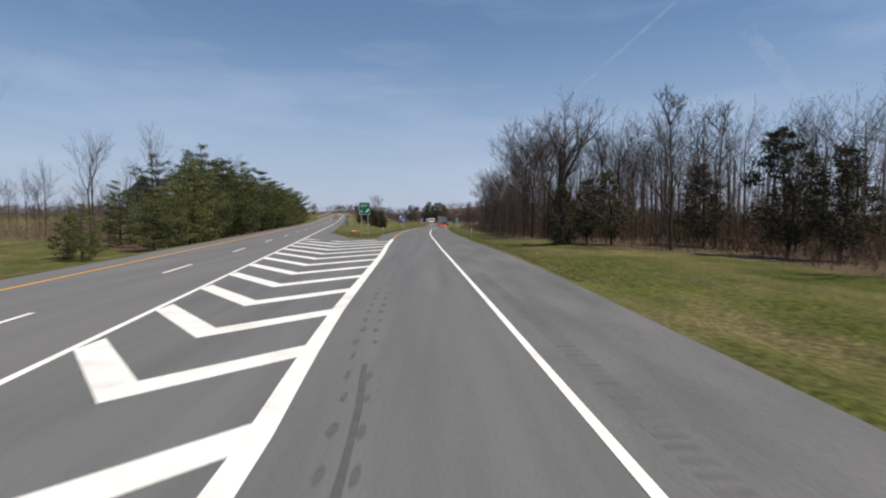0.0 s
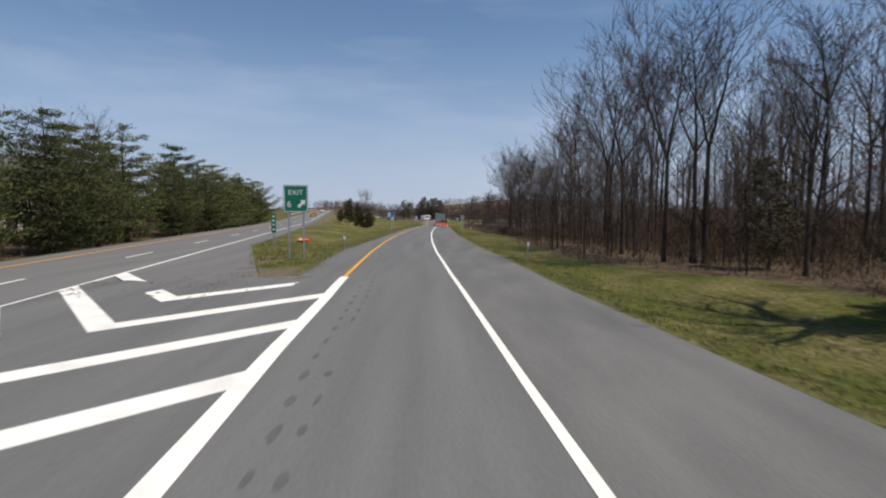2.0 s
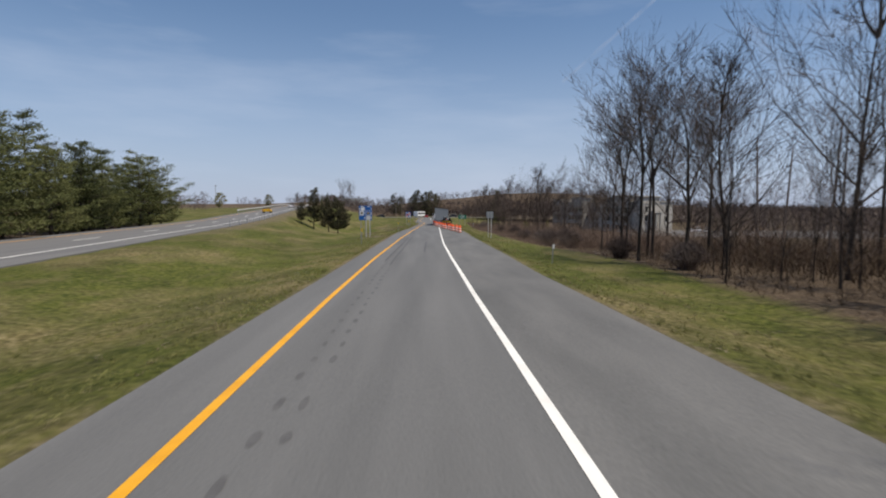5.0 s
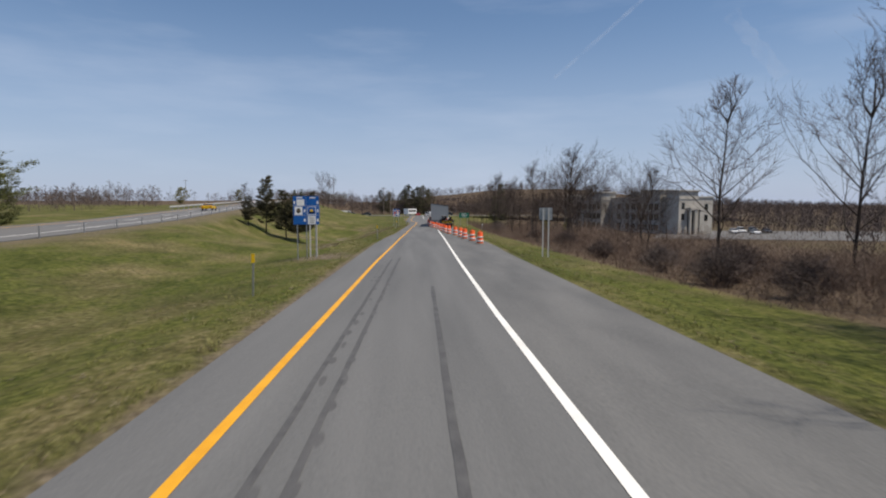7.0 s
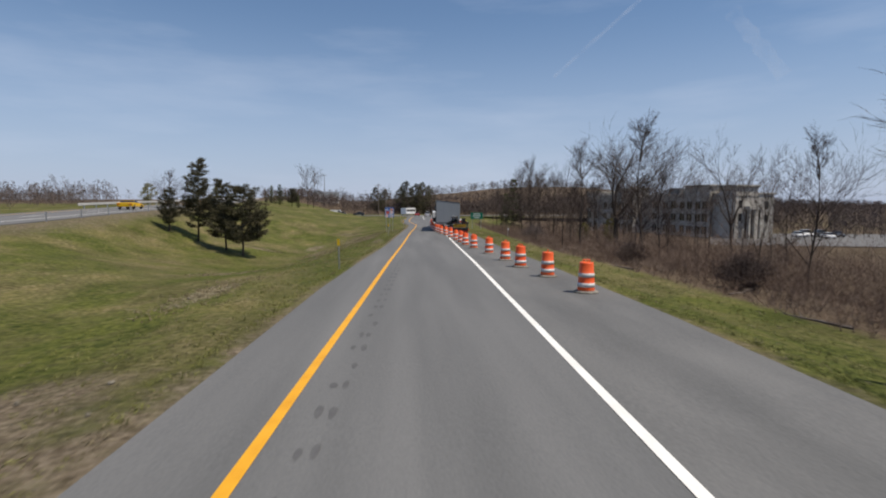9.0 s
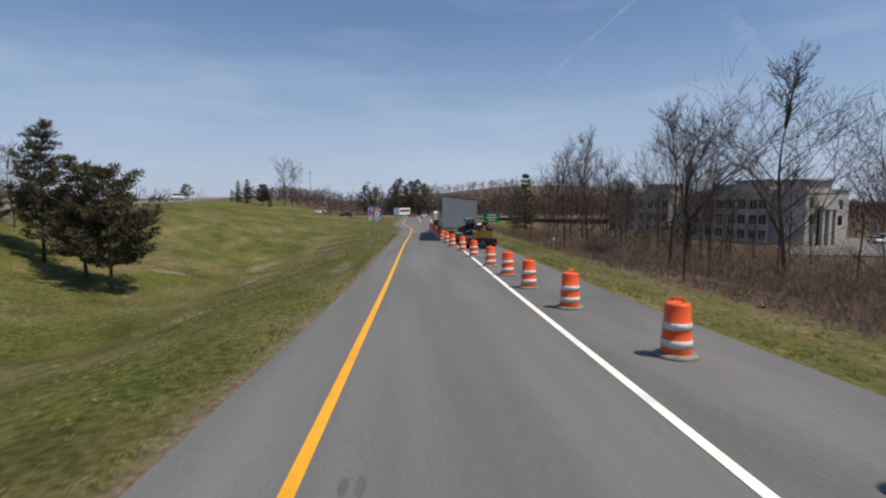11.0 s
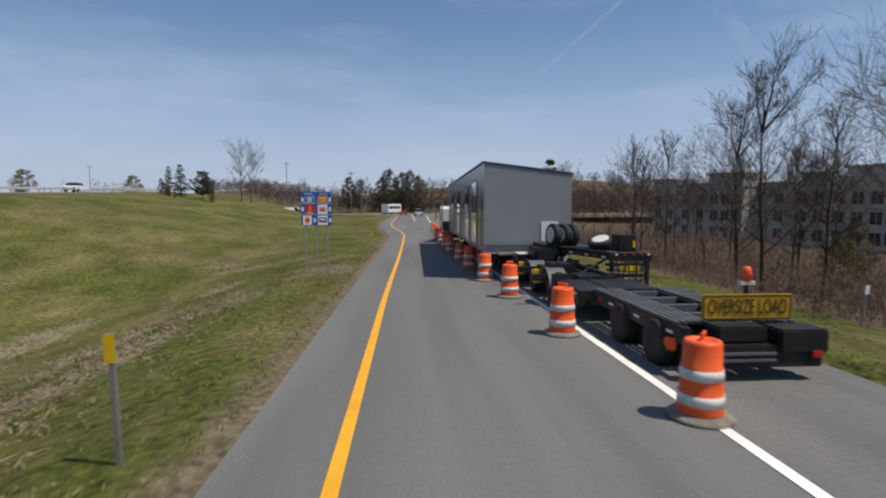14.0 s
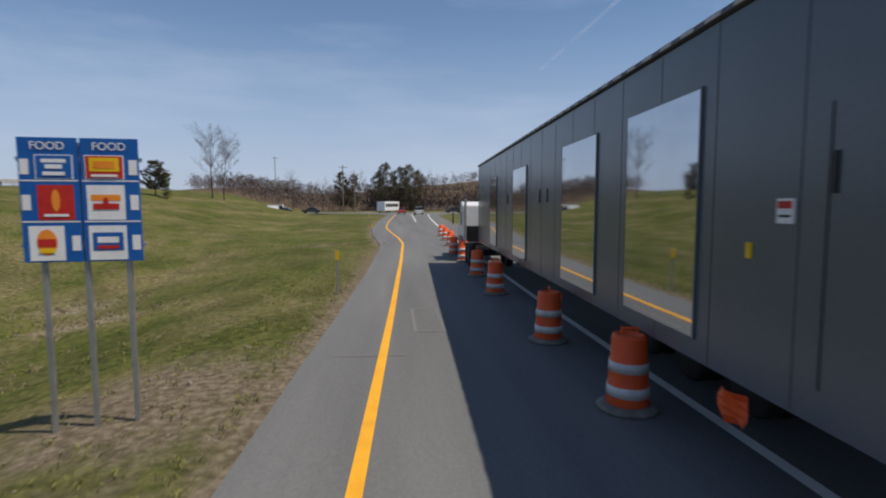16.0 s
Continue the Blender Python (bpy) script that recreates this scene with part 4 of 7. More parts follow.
def far_woods():
    """Bare crowns on the far slopes, too many to count; haze is in their pale colour."""
    st, r = Sticks(), random.Random(8)
    spots = []
    for _ in range(2300):
        spots.append((r.uniform(-200, 460), 370 + 160 * r.random() ** 1.25, r.uniform(3.5, 6.5)))
    for _ in range(1000):
        spots.append((r.uniform(-60, 240), r.uniform(368, 420), r.uniform(4.5, 7.5)))
    for _ in range(3000):
        x, y = r.uniform(-290, -84), r.uniform(200, 450)
        if noise.noise((x * 0.025, y * 0.025, 5)) > -0.12:
            spots.append((x, y, r.uniform(6, 10) * (0.85 + 0.6 * noise.noise((x * 0.05, y * 0.05, 9)))))
    for _ in range(800):
        spots.append((r.uniform(-10, 80), r.uniform(372, 410), r.uniform(4.5, 7.5)))
    for _ in range(360):
        spots.append((r.uniform(60, 440), r.uniform(345, 400), r.uniform(5, 8)))
    for _ in range(260):
        spots.append((r.uniform(60, 130), r.uniform(20, 190), r.uniform(6, 9)))
    for _ in range(700):
        spots.append((r.uniform(100, 215), r.uniform(215, 345), r.uniform(5, 8)))
    # the skyline opens towards the raised highway, but for a few clumps
    spots = [(x, y, h) for x, y, h in spots if x > -0.33 * (y - 179) or x < -0.74 * (y - 179) or noise.noise((x * 0.03, y * 0.03, 12)) > 0.36]
    for x, y, h in spots:
        if (y < 400 and hw_x(y) - 14 < x < hw_x(y) + 6) or (y < 372 and -34 < x < 52):
            continue
        z = ground_z(x, y)
        st.add((x, y, z - 0.3), (x, y, z + h * 0.55), 0.07, 0.03, 3)
        row = x < -84
        for _ in range(42 if row else 28):
            q = r.random() ** 0.75
            wide = 1.5 * math.sin(math.pi * min(0.95, 0.25 + 0.72 * q))
            a = Vector((x + r.gauss(0, 0.7) * wide, y + r.gauss(0, 0.7) * wide, z + h * (0.05 + 0.82 * q)))
            w = r.uniform(0, 6.283)
            d = Vector((math.cos(w), math.sin(w), r.uniform(0.3, 2.4))).normalized()
            st.flat(r, a, a + d * r.uniform(0.6, 1.3) * (0.7 if row else 1.0), 0.065 if row else 0.08)
    ob = new("far_woods", st.mesh("far_woods", M_TWIG))
    return tagged(ob, "grey-brown leafless woods on the far slopes, paled for haze", "woods", kind="stuff")


far_woods()


def deep_woods():
    """The trunks and crowns farther back, seen only as a brown tangle."""
    st, r = Sticks(), random.Random(18)
    for _ in range(620):
        y = -10 + 132 * r.random() ** 1.25
        x = EDGE_X(y) + 10 + 50 * r.random() ** 1.2
        if y > 100 and x > 24:
            continue
        h, z = r.uniform(8.5, 12), ground_z(x, y)
        st.add((x, y, z - 0.3), (x + r.gauss(0, 0.3), y + r.gauss(0, 0.3), z + h * 0.8), r.uniform(0.06, 0.13), 0.04, 4)
        for _ in range(30):
            q = r.uniform(0.2, 0.85)
            a = Vector((x + r.gauss(0, 0.4 + q), y + r.gauss(0, 0.4 + q), z + h * q))
            w = r.uniform(0, 6.283)
            d = Vector((math.cos(w), math.sin(w), r.uniform(0.3, 2.0))).normalized()
            b = a + d * h * r.uniform(0.1, 0.24)
            st.flat(r, a, b, 0.017)
            for _ in range(2):
                c = a.lerp(b, r.random())
                st.flat(r, c, c + bent(r, d, 0.5) * h * r.uniform(0.05, 0.13), 0.011)
    return tagged(new("deep_woods", st.mesh("deep_woods", M_TWIG)), "dense brown leafless woods behind the first trees", "woods", kind="stuff")


deep_woods()


def brush(name, label, count, seed, y0, y1, reach, low, high, mat, lean=0.28, thick=1.0, power=1.6, line=None, stems=3, where=None):
    """Thickets of thin dry stems along the woods' edge."""
    st, r = Sticks(), random.Random(seed)
    for _ in range(count):
        y = r.uniform(y0, y1)
        x = (line or EDGE_X)(y) + reach * r.random() ** power + r.gauss(0, 0.35)
        if where and not where(x, y):
            continue
        n = max(0.18, 0.65 + 0.9 * noise.noise((x * 0.1, y * 0.1, seed)) + 0.6 * noise.noise((x * 0.4, y * 0.4, seed)))
        h = r.uniform(low, high) * n * (0.45 + 0.55 * smooth(0, 5, abs(x - (line or EDGE_X)(y))))
        z = ground_z(x, y) - 0.05
        for _ in range(stems):
            tip = Vector((x + r.gauss(0, lean) * h, y + r.gauss(0, lean) * h, z + h * r.uniform(0.6, 1.0)))
            mid = Vector((x, y, z)).lerp(tip, 0.55) + Vector((r.gauss(0, 0.1), r.gauss(0, 0.1), 0.06)) * h
            st.flat(r, (x, y, z), mid, 0.016 * thick)
            st.flat(r, mid, tip, 0.011 * thick)
            for _ in range(2):
                st.flat(r, mid, mid + Vector((r.gauss(0, 0.28), r.gauss(0, 0.28), r.uniform(0.1, 0.4))) * h, 0.009 * thick)
    return tagged(new(name, st.mesh(name, mat)), label, "brush", kind="stuff")


def shrub(x, y, height, turn):
    """A dense leafless bush: a dome of fine crossing stems."""
    ob = thing("shrub", pose(x, y, ground_z(x, y), 0, 0, turn), "dense dark brown leafless shrub at the verge's edge", "shrub", "shrubs along the verge")
    st, r = Sticks(), random.Random(int(x * 70 + y))
    for _ in range(420):
        w, u = r.uniform(0, 6.283), r.random() ** 0.6
        foot = Vector((math.cos(w), math.sin(w), 0)) * 0.25 * height * r.random()
        tip = Vector((math.cos(w) * u * 0.75, math.sin(w) * u * 0.75, (1 - 0.55 * u * u) * r.uniform(0.7, 1.0))) * height
        mid = foot.lerp(tip, 0.55) + Vector((r.gauss(0, 0.07), r.gauss(0, 0.07), 0.05)) * height
        st.flat(r, foot, mid, 0.011)
        st.flat(r, mid, tip, 0.008)
        for _ in range(4):
            a = mid.lerp(tip, r.random())
            st.flat(r, a, a + Vector((r.gauss(0, 0.15), r.gauss(0, 0.15), r.gauss(0.08, 0.1))) * height, 0.006)
    o = new("tangle", st.mesh("tangle", M_TWIG))
    o.parent = ob
    return ob


for i, (x, y, h) in enumerate(((12.6, 141, 1.7), (12.2, 134.5, 1.9), (13.4, 131, 1.8), (12.6, 150, 1.5), (13.2, 161, 1.8), (12.8, 172, 1.6), (12.4, 116, 1.6), (12.8, 108, 1.6), (14.4, 137, 2.2), (13.2, 201, 2.2))):
    shrub(x, y, h, i * 70)
brush("brush", "reddish-brown leafless brush beside the grass verge", 6300, 3, 106, 285, 26, 0.6, 2.8, M_BRUSH, 0.3, 0.42, 1.1, stems=5)
brush("brush", "dense low brown brush at the edge of the mown verge", 2600, 12, 128, 250, 4.5, 0.9, 2.3, M_BRUSH, 0.26, 0.5, 1.0, lambda y: EDGE_X(y) - 0.3, 4)
brush("brush", "tall tangled brown brush below the ramp", 5000, 9, 130, 285, 34, 1.5, 5.0, M_BRUSH, 0.22, 0.8, 0.9, lambda y: EDGE_X(y) + 6, 4)
brush("undergrowth", "thin brown undergrowth at the foot of the woods", 5500, 4, -6, 122, 18, 0.5, 3.0, M_LITTER, 0.3, 0.55, 1.0, stems=4)
brush("undergrowth", "brown brush under the trees beyond the highway", 5000, 7, 40, 168, -44, 0.6, 3.6, M_BRUSH, 0.3, 1.0, 1.0, lambda y: hw_x(y) - 12.5, 3, lambda x, y: y > wood_line(x) - 2)
brush("thicket", "tangled dark brown thicket inside the woods", 8000, 6, -12, 118, 60, 1.6, 5.4, M_LITTER, 0.14, 1.5, 1.0, lambda y: EDGE_X(y) + 5)


# ---- drums ----
def traffic_drum():
    ob = thing("traffic_drum", Matrix(), "orange and white banded plastic traffic drum", "traffic drum", "drums along the shoulder")
    body = part("body", lathe([(0.27, 0.05), (0.275, 0.1), (0.267, 0.34), (0.257, 0.35), (0.253, 0.5), (0.246, 0.65), (0.234, 0.66), (0.226, 0.94), (0.212, 0.98), (0.16, 0.99), (0.15, 0.965), (0.0, 0.965)]), M_DRUM, ob)
    part("base", lathe([(0.4, 0.0), (0.4, 0.025), (0.37, 0.05), (0.29, 0.075), (0.27, 0.075)]), M_DUSTY, ob, "dusty rubber base ring")
    for z0, z1, r0, r1 in ((0.19, 0.325, 0.274, 0.269), (0.51, 0.64, 0.256, 0.247)):
        part("reflective_band", lathe([(r0 - 0.01, z0), (r0 + 0.004, z0), (r1 + 0.004, z1), (r1 - 0.01, z1)]), M_REFLECT, ob, "white reflective band")
    bm = bmesh.new()
    tube(bm, (-0.1, 0, 1.0), (-0.1, 0, 1.06), 0.018)
    tube(bm, (0.1, 0, 1.0), (0.1, 0, 1.06), 0.018)
    tube(bm, (-0.115, 0, 1.06), (0.115, 0, 1.06), 0.02)
    part("handle", bm, M_DRUM, ob)
    return ob


DRUMS = [(4.4, 155.8), (4.22, 160), (3.88, 163.7), (3.78, 167.2), (3.63, 172.2), (3.25, 177.3), (3.05, 181.4), (3.06, 185.4), (2.94, 189.3), (2.85, 195.2), (2.7, 200.4), (2.38, 204.95), (2.3, 209.8),
         (2.2, 213.7), (2.15, 217.6), (2.15, 221.2), (2.2, 227.1), (2.3, 231.4), (2.48, 237), (2.4, 240.7), (2.84, 246.7), (3, 252), (3.1, 257)]
first = traffic_drum()
for i, (x, y) in enumerate(DRUMS):
    m = pose(x, y, ROAD_Z(y) + 0.012, 0, 0, (i * 77) % 360)
    if i == 0:
        first.matrix_basis = m
    else:
        copy_thing(first, m)


# ---- verge details on the ground ----
def stones():
    """Pale broken stones washed out on the grass bank."""
    r, bm = random.Random(14), bmesh.new()
    for _ in range(240):
        cx, cy, rx, ry = r.choice(STRAW + EARTH[6:9])
        x, y = cx + r.gauss(0, 0.5) * rx, cy + r.gauss(0, 0.5) * ry
        if LEFT_X(y) - 0.4 < x:
            continue
        s = 0.02 + 0.06 * r.random() ** 2
        m = Matrix.Translation((x, y, ground_z(x, y) + s * 0.3)) @ pose(0, 0, 0, r.uniform(0, 360), r.uniform(0, 360), r.uniform(0, 360)) @ Matrix.Diagonal((s, s * r.uniform(0.6, 1.0), s * r.uniform(0.4, 0.8), 1))
        bmesh.ops.create_icosphere(bm, subdivisions=1, radius=1.0, matrix=m)
    me = bpy.data.meshes.new("stones")
    bm.to_mesh(me)
    bm.free()
    me.materials.append(M_REFLECT_STONE)
    return tagged(new("stones", me), "pale broken stones scattered in the grass", "stones", kind="stuff")


M_REFLECT_STONE = material("pale_stone", [(0.12, 0.105, 0.08), (0.19, 0.17, 0.135), (0.27, 0.25, 0.21)], 0.9, 0, 3, 20, 0.3)
stones()


def tufts(name, label, count, seed, pick, low, high, mat, blades=5, wide=0.012, lean=0.5):
    """Bunches of grass blades, each a bent ribbon, where pick() puts them."""
    st, r = Sticks(), random.Random(seed)
    for _ in range(count):
        x, y = pick(r)
        z, h = ground_z(x, y) - 0.02, r.uniform(low, high)
        for _ in range(blades):
            bx, by = x + r.gauss(0, 0.07), y + r.gauss(0, 0.07)
            mid = Vector((bx + r.gauss(0, lean) * h * 0.4, by + r.gauss(0, lean) * h * 0.4, z + h * 0.6))
            st.flat(r, (bx, by, z), mid, wide)
            st.flat(r, mid, mid + Vector((r.gauss(0, lean) * h * 0.6, r.gauss(0, lean) * h * 0.6, h * r.uniform(0.1, 0.4))), wide * 0.7)
    return tagged(new(name, st.mesh(name, mat)), label, "grass", kind="stuff")


def beside_ramp(r):
    """A spot on the grass near either edge of the pavement."""
    y = r.uniform(20, 232)
    if r.random() < 0.55 and y > 66:
        return LEFT_X(y) - 0.35 - 4.5 * r.random() ** 2.0, y
    return RIGHT_X(y) + 0.35 + 3.6 * r.random() ** 1.8, y


def in_gore(r):
    y = r.uniform(60, 82)
    a, b = hw_edge(y) - 0.25, LEFT_X(y) + 0.15
    return a + (b - a) * r.random(), y


def washed_out(r):
    """A spot in one of the dry, washed-out patches of the bank."""
    cx, cy, rx, ry = r.choice(STRAW)
    return cx + r.gauss(0, 0.6) * rx, cy + r.gauss(0, 0.6) * ry


def gravel_spill():
    """Loose chips and crumbled asphalt strewn over the gore's worn tip."""
    v, f, r = [], [], random.Random(44)
    for _ in range(5200):
        u = r.random()
        if r.random() < 0.45:
            y = 50.5 + 9 * r.random()
            x = hw_edge(y) + r.gauss(0.1, 0.55)
        elif r.random() < 0.5:
            y = 54.5 + 13 * u * u
            x = LEFT_X(y) + r.gauss(-0.1, 0.3)
        else:
            x, y = -7.0 + r.gauss(0, 1.5), 54.2 + r.gauss(0, 2.2)
        if x < hw_x(y) + 0.25 or noise.noise((x * 0.9, y * 0.6, 4)) < -0.12:
            continue
        z = (HIGHWAY_Z(y) + 0.004 if x < hw_edge(y) else ROAD_Z(y) if x > gore_left(y) else ground_z(x, y)) + 0.006
        size, turn, k = 0.012 + 0.045 * r.random() ** 2.5, r.uniform(0, 6.283), len(v)
        for i in range(5):
            w = turn + i * 1.2566
            q = size * r.uniform(0.6, 1.15)
            v.append((x + math.cos(w) * q, y + math.sin(w) * q, z))
        v.append((x, y, z + size * 0.5))
        f.extend((k + i, k + (i + 1) % 5, k + 5) for i in range(5))
    return tagged(mesh_object("gravel", v, f, M_GRAVEL), "loose grey gravel and crumbled asphalt at the gore", "gravel", kind="stuff")


gravel_spill()
M_BLADE = material("grass_blades", [(0.12, 0.13, 0.04), (0.19, 0.19, 0.065), (0.3, 0.28, 0.13)], 0.9, 0, 0.5, 9, 0.0, 0, 0.1)
M_STRAW = material("dead_grass_blades", [(0.12, 0.1, 0.055), (0.24, 0.2, 0.125), (0.4, 0.35, 0.24)], 0.95, 0, 0.8, 9, 0.0, 0, 0.1)
tufts("grass_tufts", "green spring grass blades along the pavement edge", 7500, 31, beside_ramp, 0.05, 0.14, M_BLADE)
tufts("grass_tufts", "taller green grass in the gore", 1000, 32, in_gore, 0.1, 0.26, M_BLADE, 6)
tufts("dry_grass", "pale dead grass bunches on the bank", 1700, 33, washed_out, 0.06, 0.2, M_STRAW, 6, 0.014, 0.9)
tufts("dry_grass", "pale dead grass at the pavement edge", 1500, 34, beside_ramp, 0.05, 0.12, M_STRAW, 5, 0.01, 0.8)


def fallen_log(x, y, turn, length, r):
    ob = thing("fallen_log", pose(x, y, ground_z(x, y) + r * 0.8, 0, 3, turn), "pale fallen branch lying at the edge of the brush", "log", "fallen branches")
    st, g = Sticks(), random.Random(int(y * 10))
    p = Vector((0, 0, 0))
    for i in range(5):
        q = p + Vector((g.gauss(0, 0.06), length / 5, g.gauss(0, 0.03))) 
        st.add(p, q, r * (1 - i * 0.14), r * (1 - (i + 1) * 0.14), 6)
        if i in (2, 3):
            st.add(q, q + Vector((g.uniform(-0.5, 0.5), 0.5, 0.3)) * length * 0.2, r * 0.4, r * 0.15, 4)
        p = q
    o = new("branch", st.mesh("branch", M_WOOD_POLE))
    o.parent = ob
    return ob


for i, (dx, y, turn, length, r) in enumerate(((0.3, 152, 20, 3.2, 0.09), (0.5, 158, -60, 2.4, 0.07), (0.1, 166, 5, 4.0, 0.1), (0.4, 171, 40, 2.6, 0.06), (0.2, 179, -20, 3.4, 0.09), (0.5, 186, 70, 2.2, 0.07), (0.3, 193, 15, 3.6, 0.1), (0.3, 120, -30, 3.0, 0.09), (0.6, 112, 50, 2.8, 0.08), (0.5, 66, -50, 2.6, 0.08), (0.8, 30, 80, 3.2, 0.1), (0.6, 38, 30, 2.4, 0.08))):
    fallen_log(EDGE_X(y) + dx, y, turn, length * 0.7, r * 0.6)

# rubber on the pavement
def streak(label, line, y0, y1, w, seed):
    r = random.Random(seed)
    ob = strip("tyre_streak", lambda y: line(y) - w * (0.5 + 0.25 * noise.noise((y * 0.6, seed, 0))), lambda y: line(y) + w * (0.5 + 0.25 * noise.noise((y * 0.6, seed, 4))), y0, y1, on_road, 0.006, M_TYRE_MARK, 0.8)
    return tagged(ob, label, "road marking", "rubber streaks", "structure")


def left_edge(y):
    return GORE_X(y) if y < 55.2 else YELLOW_X(y)


streak("dark rubber streak along the lane", lambda y: left_edge(y) + 1.1, -10, 9, 0.1, 1)
streak("dark rubber streak along the lane", lambda y: left_edge(y) + 0.75, 110, 142, 0.1, 2)
streak("dark rubber streak along the lane", lambda y: left_edge(y) + 1.15, 108, 143, 0.1, 3)
streak("dark rubber streak along the lane", lambda y: left_edge(y) + 2.8, 117, 131, 0.12, 4)


def tread_prints():
    """Pairs of soft-edged blots that a rolling tyre stamped along the lane."""
    r, v, f = random.Random(2), [], []
    for i in range(150):
        y = 4 + i * 1.1
        for off in ((0.86, 1.2) if y < 132 else (0.5, 0.68)):
            if r.random() < 0.14:
                continue
            x, w, l = left_edge(y) + off + r.gauss(0, 0.015), r.uniform(0.045, 0.075), r.uniform(0.14, 0.28)
            k, yy = len(v), y + r.gauss(0, 0.04)
            z = ROAD_Z(yy) + 0.0055
            for j in range(9):
                a = 2 * math.pi * j / 9
                g = r.uniform(0.8, 1.12)
                v.append((x + w * g * math.cos(a), yy + l * g * math.sin(a), z))
            f.append(tuple(range(k, k + 9)))
    return tagged(mesh_object("tread_prints", v, f, M_PRINT), "paired dark tyre prints stamped along the lane", "road marking", kind="stuff")


tread_prints()


def rumble_strip():
    v, f = [], []
    for i in range(60):
        y = 4 + i * 0.32
        x = WHITE_X(y) + 0.55
        z, k = ROAD_Z(y) + 0.008, len(v)
        v.extend(((x, y, z), (x + 0.4, y, z), (x + 0.4, y + 0.16, z), (x, y + 0.16, z)))
        f.append((k, k + 1, k + 2, k + 3))
    return tagged(mesh_object("rumble_strip", v, f, M_GROOVE), "worn rumble strip grooves in the shoulder", "road marking", kind="stuff")


rumble_strip()
for x0, x1, y0, y1 in ((-0.5, -0.43, 222.2, 224.9), (0.13, 0.2, 222.2, 224.9), (-0.43, 0.13, 222.2, 222.3), (-0.43, 0.13, 224.8, 224.9), (-2.0, -0.7, 220.4, 220.48)):
    tagged(strip("sealed_joint", lambda y, x=x0: x, lambda y, x=x1: x, y0, y1, on_road, 0.007, M_HIGHWAY, 1.0), "pale sealed saw cut in the asphalt", "road marking", "sealed saw cuts", "structure")

# ---- side road at the foot of the ramp ----
tagged(strip("side_road", lambda y: -60, lambda y: 150, 341, 353, lambda x, y: -2.6, 0.012, M_HIGHWAY, 4, 0.1), "pale asphalt side road across the ramp's end", "road", kind="structure")
tagged(strip("lane_line", lambda y: 2.1 + (y - 290) * 0.014, lambda y: 2.23 + (y - 290) * 0.014, 290, 333, on_road, PAINT, M_WHITE_LINE), "white painted lane line before the stop line", "road marking", kind="structure")
tagged(strip("stop_line", lambda y: -0.9, lambda y: 6.2, 334, 334.5, on_road, PAINT, M_WHITE_LINE, 0.5), "white painted stop line at the ramp's end", "road marking", kind="structure")


# ---- signs ----
def post(parent, x, y, z0, z1, w=0.045, mat=None, label=""):
    """A U-channel sign post."""
    bm = bmesh.new()
    box(bm, x - w, x + w, y - 0.006, y + 0.006, z0, z1)
    for s in (-1, 1):
        box(bm, x + s * w - 0.005, x + s * w + 0.005, y + 0.006, y + 0.045, z0, z1)
    return part("post", bm, mat or M_STEEL, parent, label)


def plate(parent, name, x0, x1, z0, z1, y, mat, thick=0.008, bevel=0.0, label=""):
    return part(name, slab(x0, x1, y - thick, y, z0, z1, bevel=bevel), mat, parent, label)


def exit_sign():
    x, y = -6.6, 63.8
    g = ground_z(x, y)
    ob = thing("exit_sign", pose(x, y, g, 0, 0, 8), "green exit sign on two galvanised posts in the gore grass", "road sign")
    top, low = 4.13 - g, 2.62 - g
    k = 0.95
    w = 0.66
    plate(ob, "panel", -w, w, low, top, 0, M_SIGN_GREEN, 0.012, 0.004)
    for x0, x1, z0, z1 in ((-w + 0.03, w - 0.03, top - 0.06, top - 0.03), (-w + 0.03, w - 0.03, low + 0.03, low + 0.06), (-w + 0.03, -w + 0.06, low + 0.06, top - 0.06), (w - 0.06, w - 0.03, low + 0.06, top - 0.06)):
        plate(ob, "border", x0, x1, z0, z1, -0.013, M_SIGN_WHITE, 0.003)
    face = lambda px, pz: Matrix.Translation((px, -0.02, pz)) @ pose(0, 0, 0, 90, 0, 0)
    letters("EXIT", 0.4, M_SIGN_WHITE, ob, face(0.0, top - 0.42))
    letters("6", 0.5, M_SIGN_WHITE, ob, face(-0.36, low + 0.44))
    bm = bmesh.new()
    pts = [(-0.05, -0.22), (0.02, -0.28), (0.25, -0.03), (0.33, -0.1), (0.37, 0.2), (0.07, 0.17), (0.15, 0.08), (-0.1, -0.16)]
    vs = [bm.verts.new((0.17 + a * k, -0.018, low + 0.5 + b * k)) for a, b in pts]
    bm.faces.new(vs)
    part("arrow", bm, M_SIGN_WHITE, ob)
    post(ob, -0.4, 0.02, -0.3, top - 0.1, 0.045)
    post(ob, 0.4, 0.02, -0.3, top - 0.1, 0.045)
    return ob


exit_sign()


def mile_marker():
    x, y = -9.95, 70.8
    g = ground_z(x, y)
    ob = thing("marker_sign", pose(x, y, g, 0, 0, 8), "narrow green marker sign on a steel post", "road sign")
    plate(ob, "panel", -0.15, 0.15, 1.25, 2.55, 0, M_SIGN_GREEN, 0.008, 0.003)
    for z0, z1, w in ((2.3, 2.42, 0.05), (2.02, 2.14, 0.06), (1.74, 1.86, 0.05), (1.42, 1.52, 0.07)):
        plate(ob, "lettering_bar", -w, w, z0, z1, -0.009, M_SIGN_WHITE, 0.002)
    post(ob, 0, 0.01, -0.3, 2.4, 0.035)
    return ob


mile_marker()


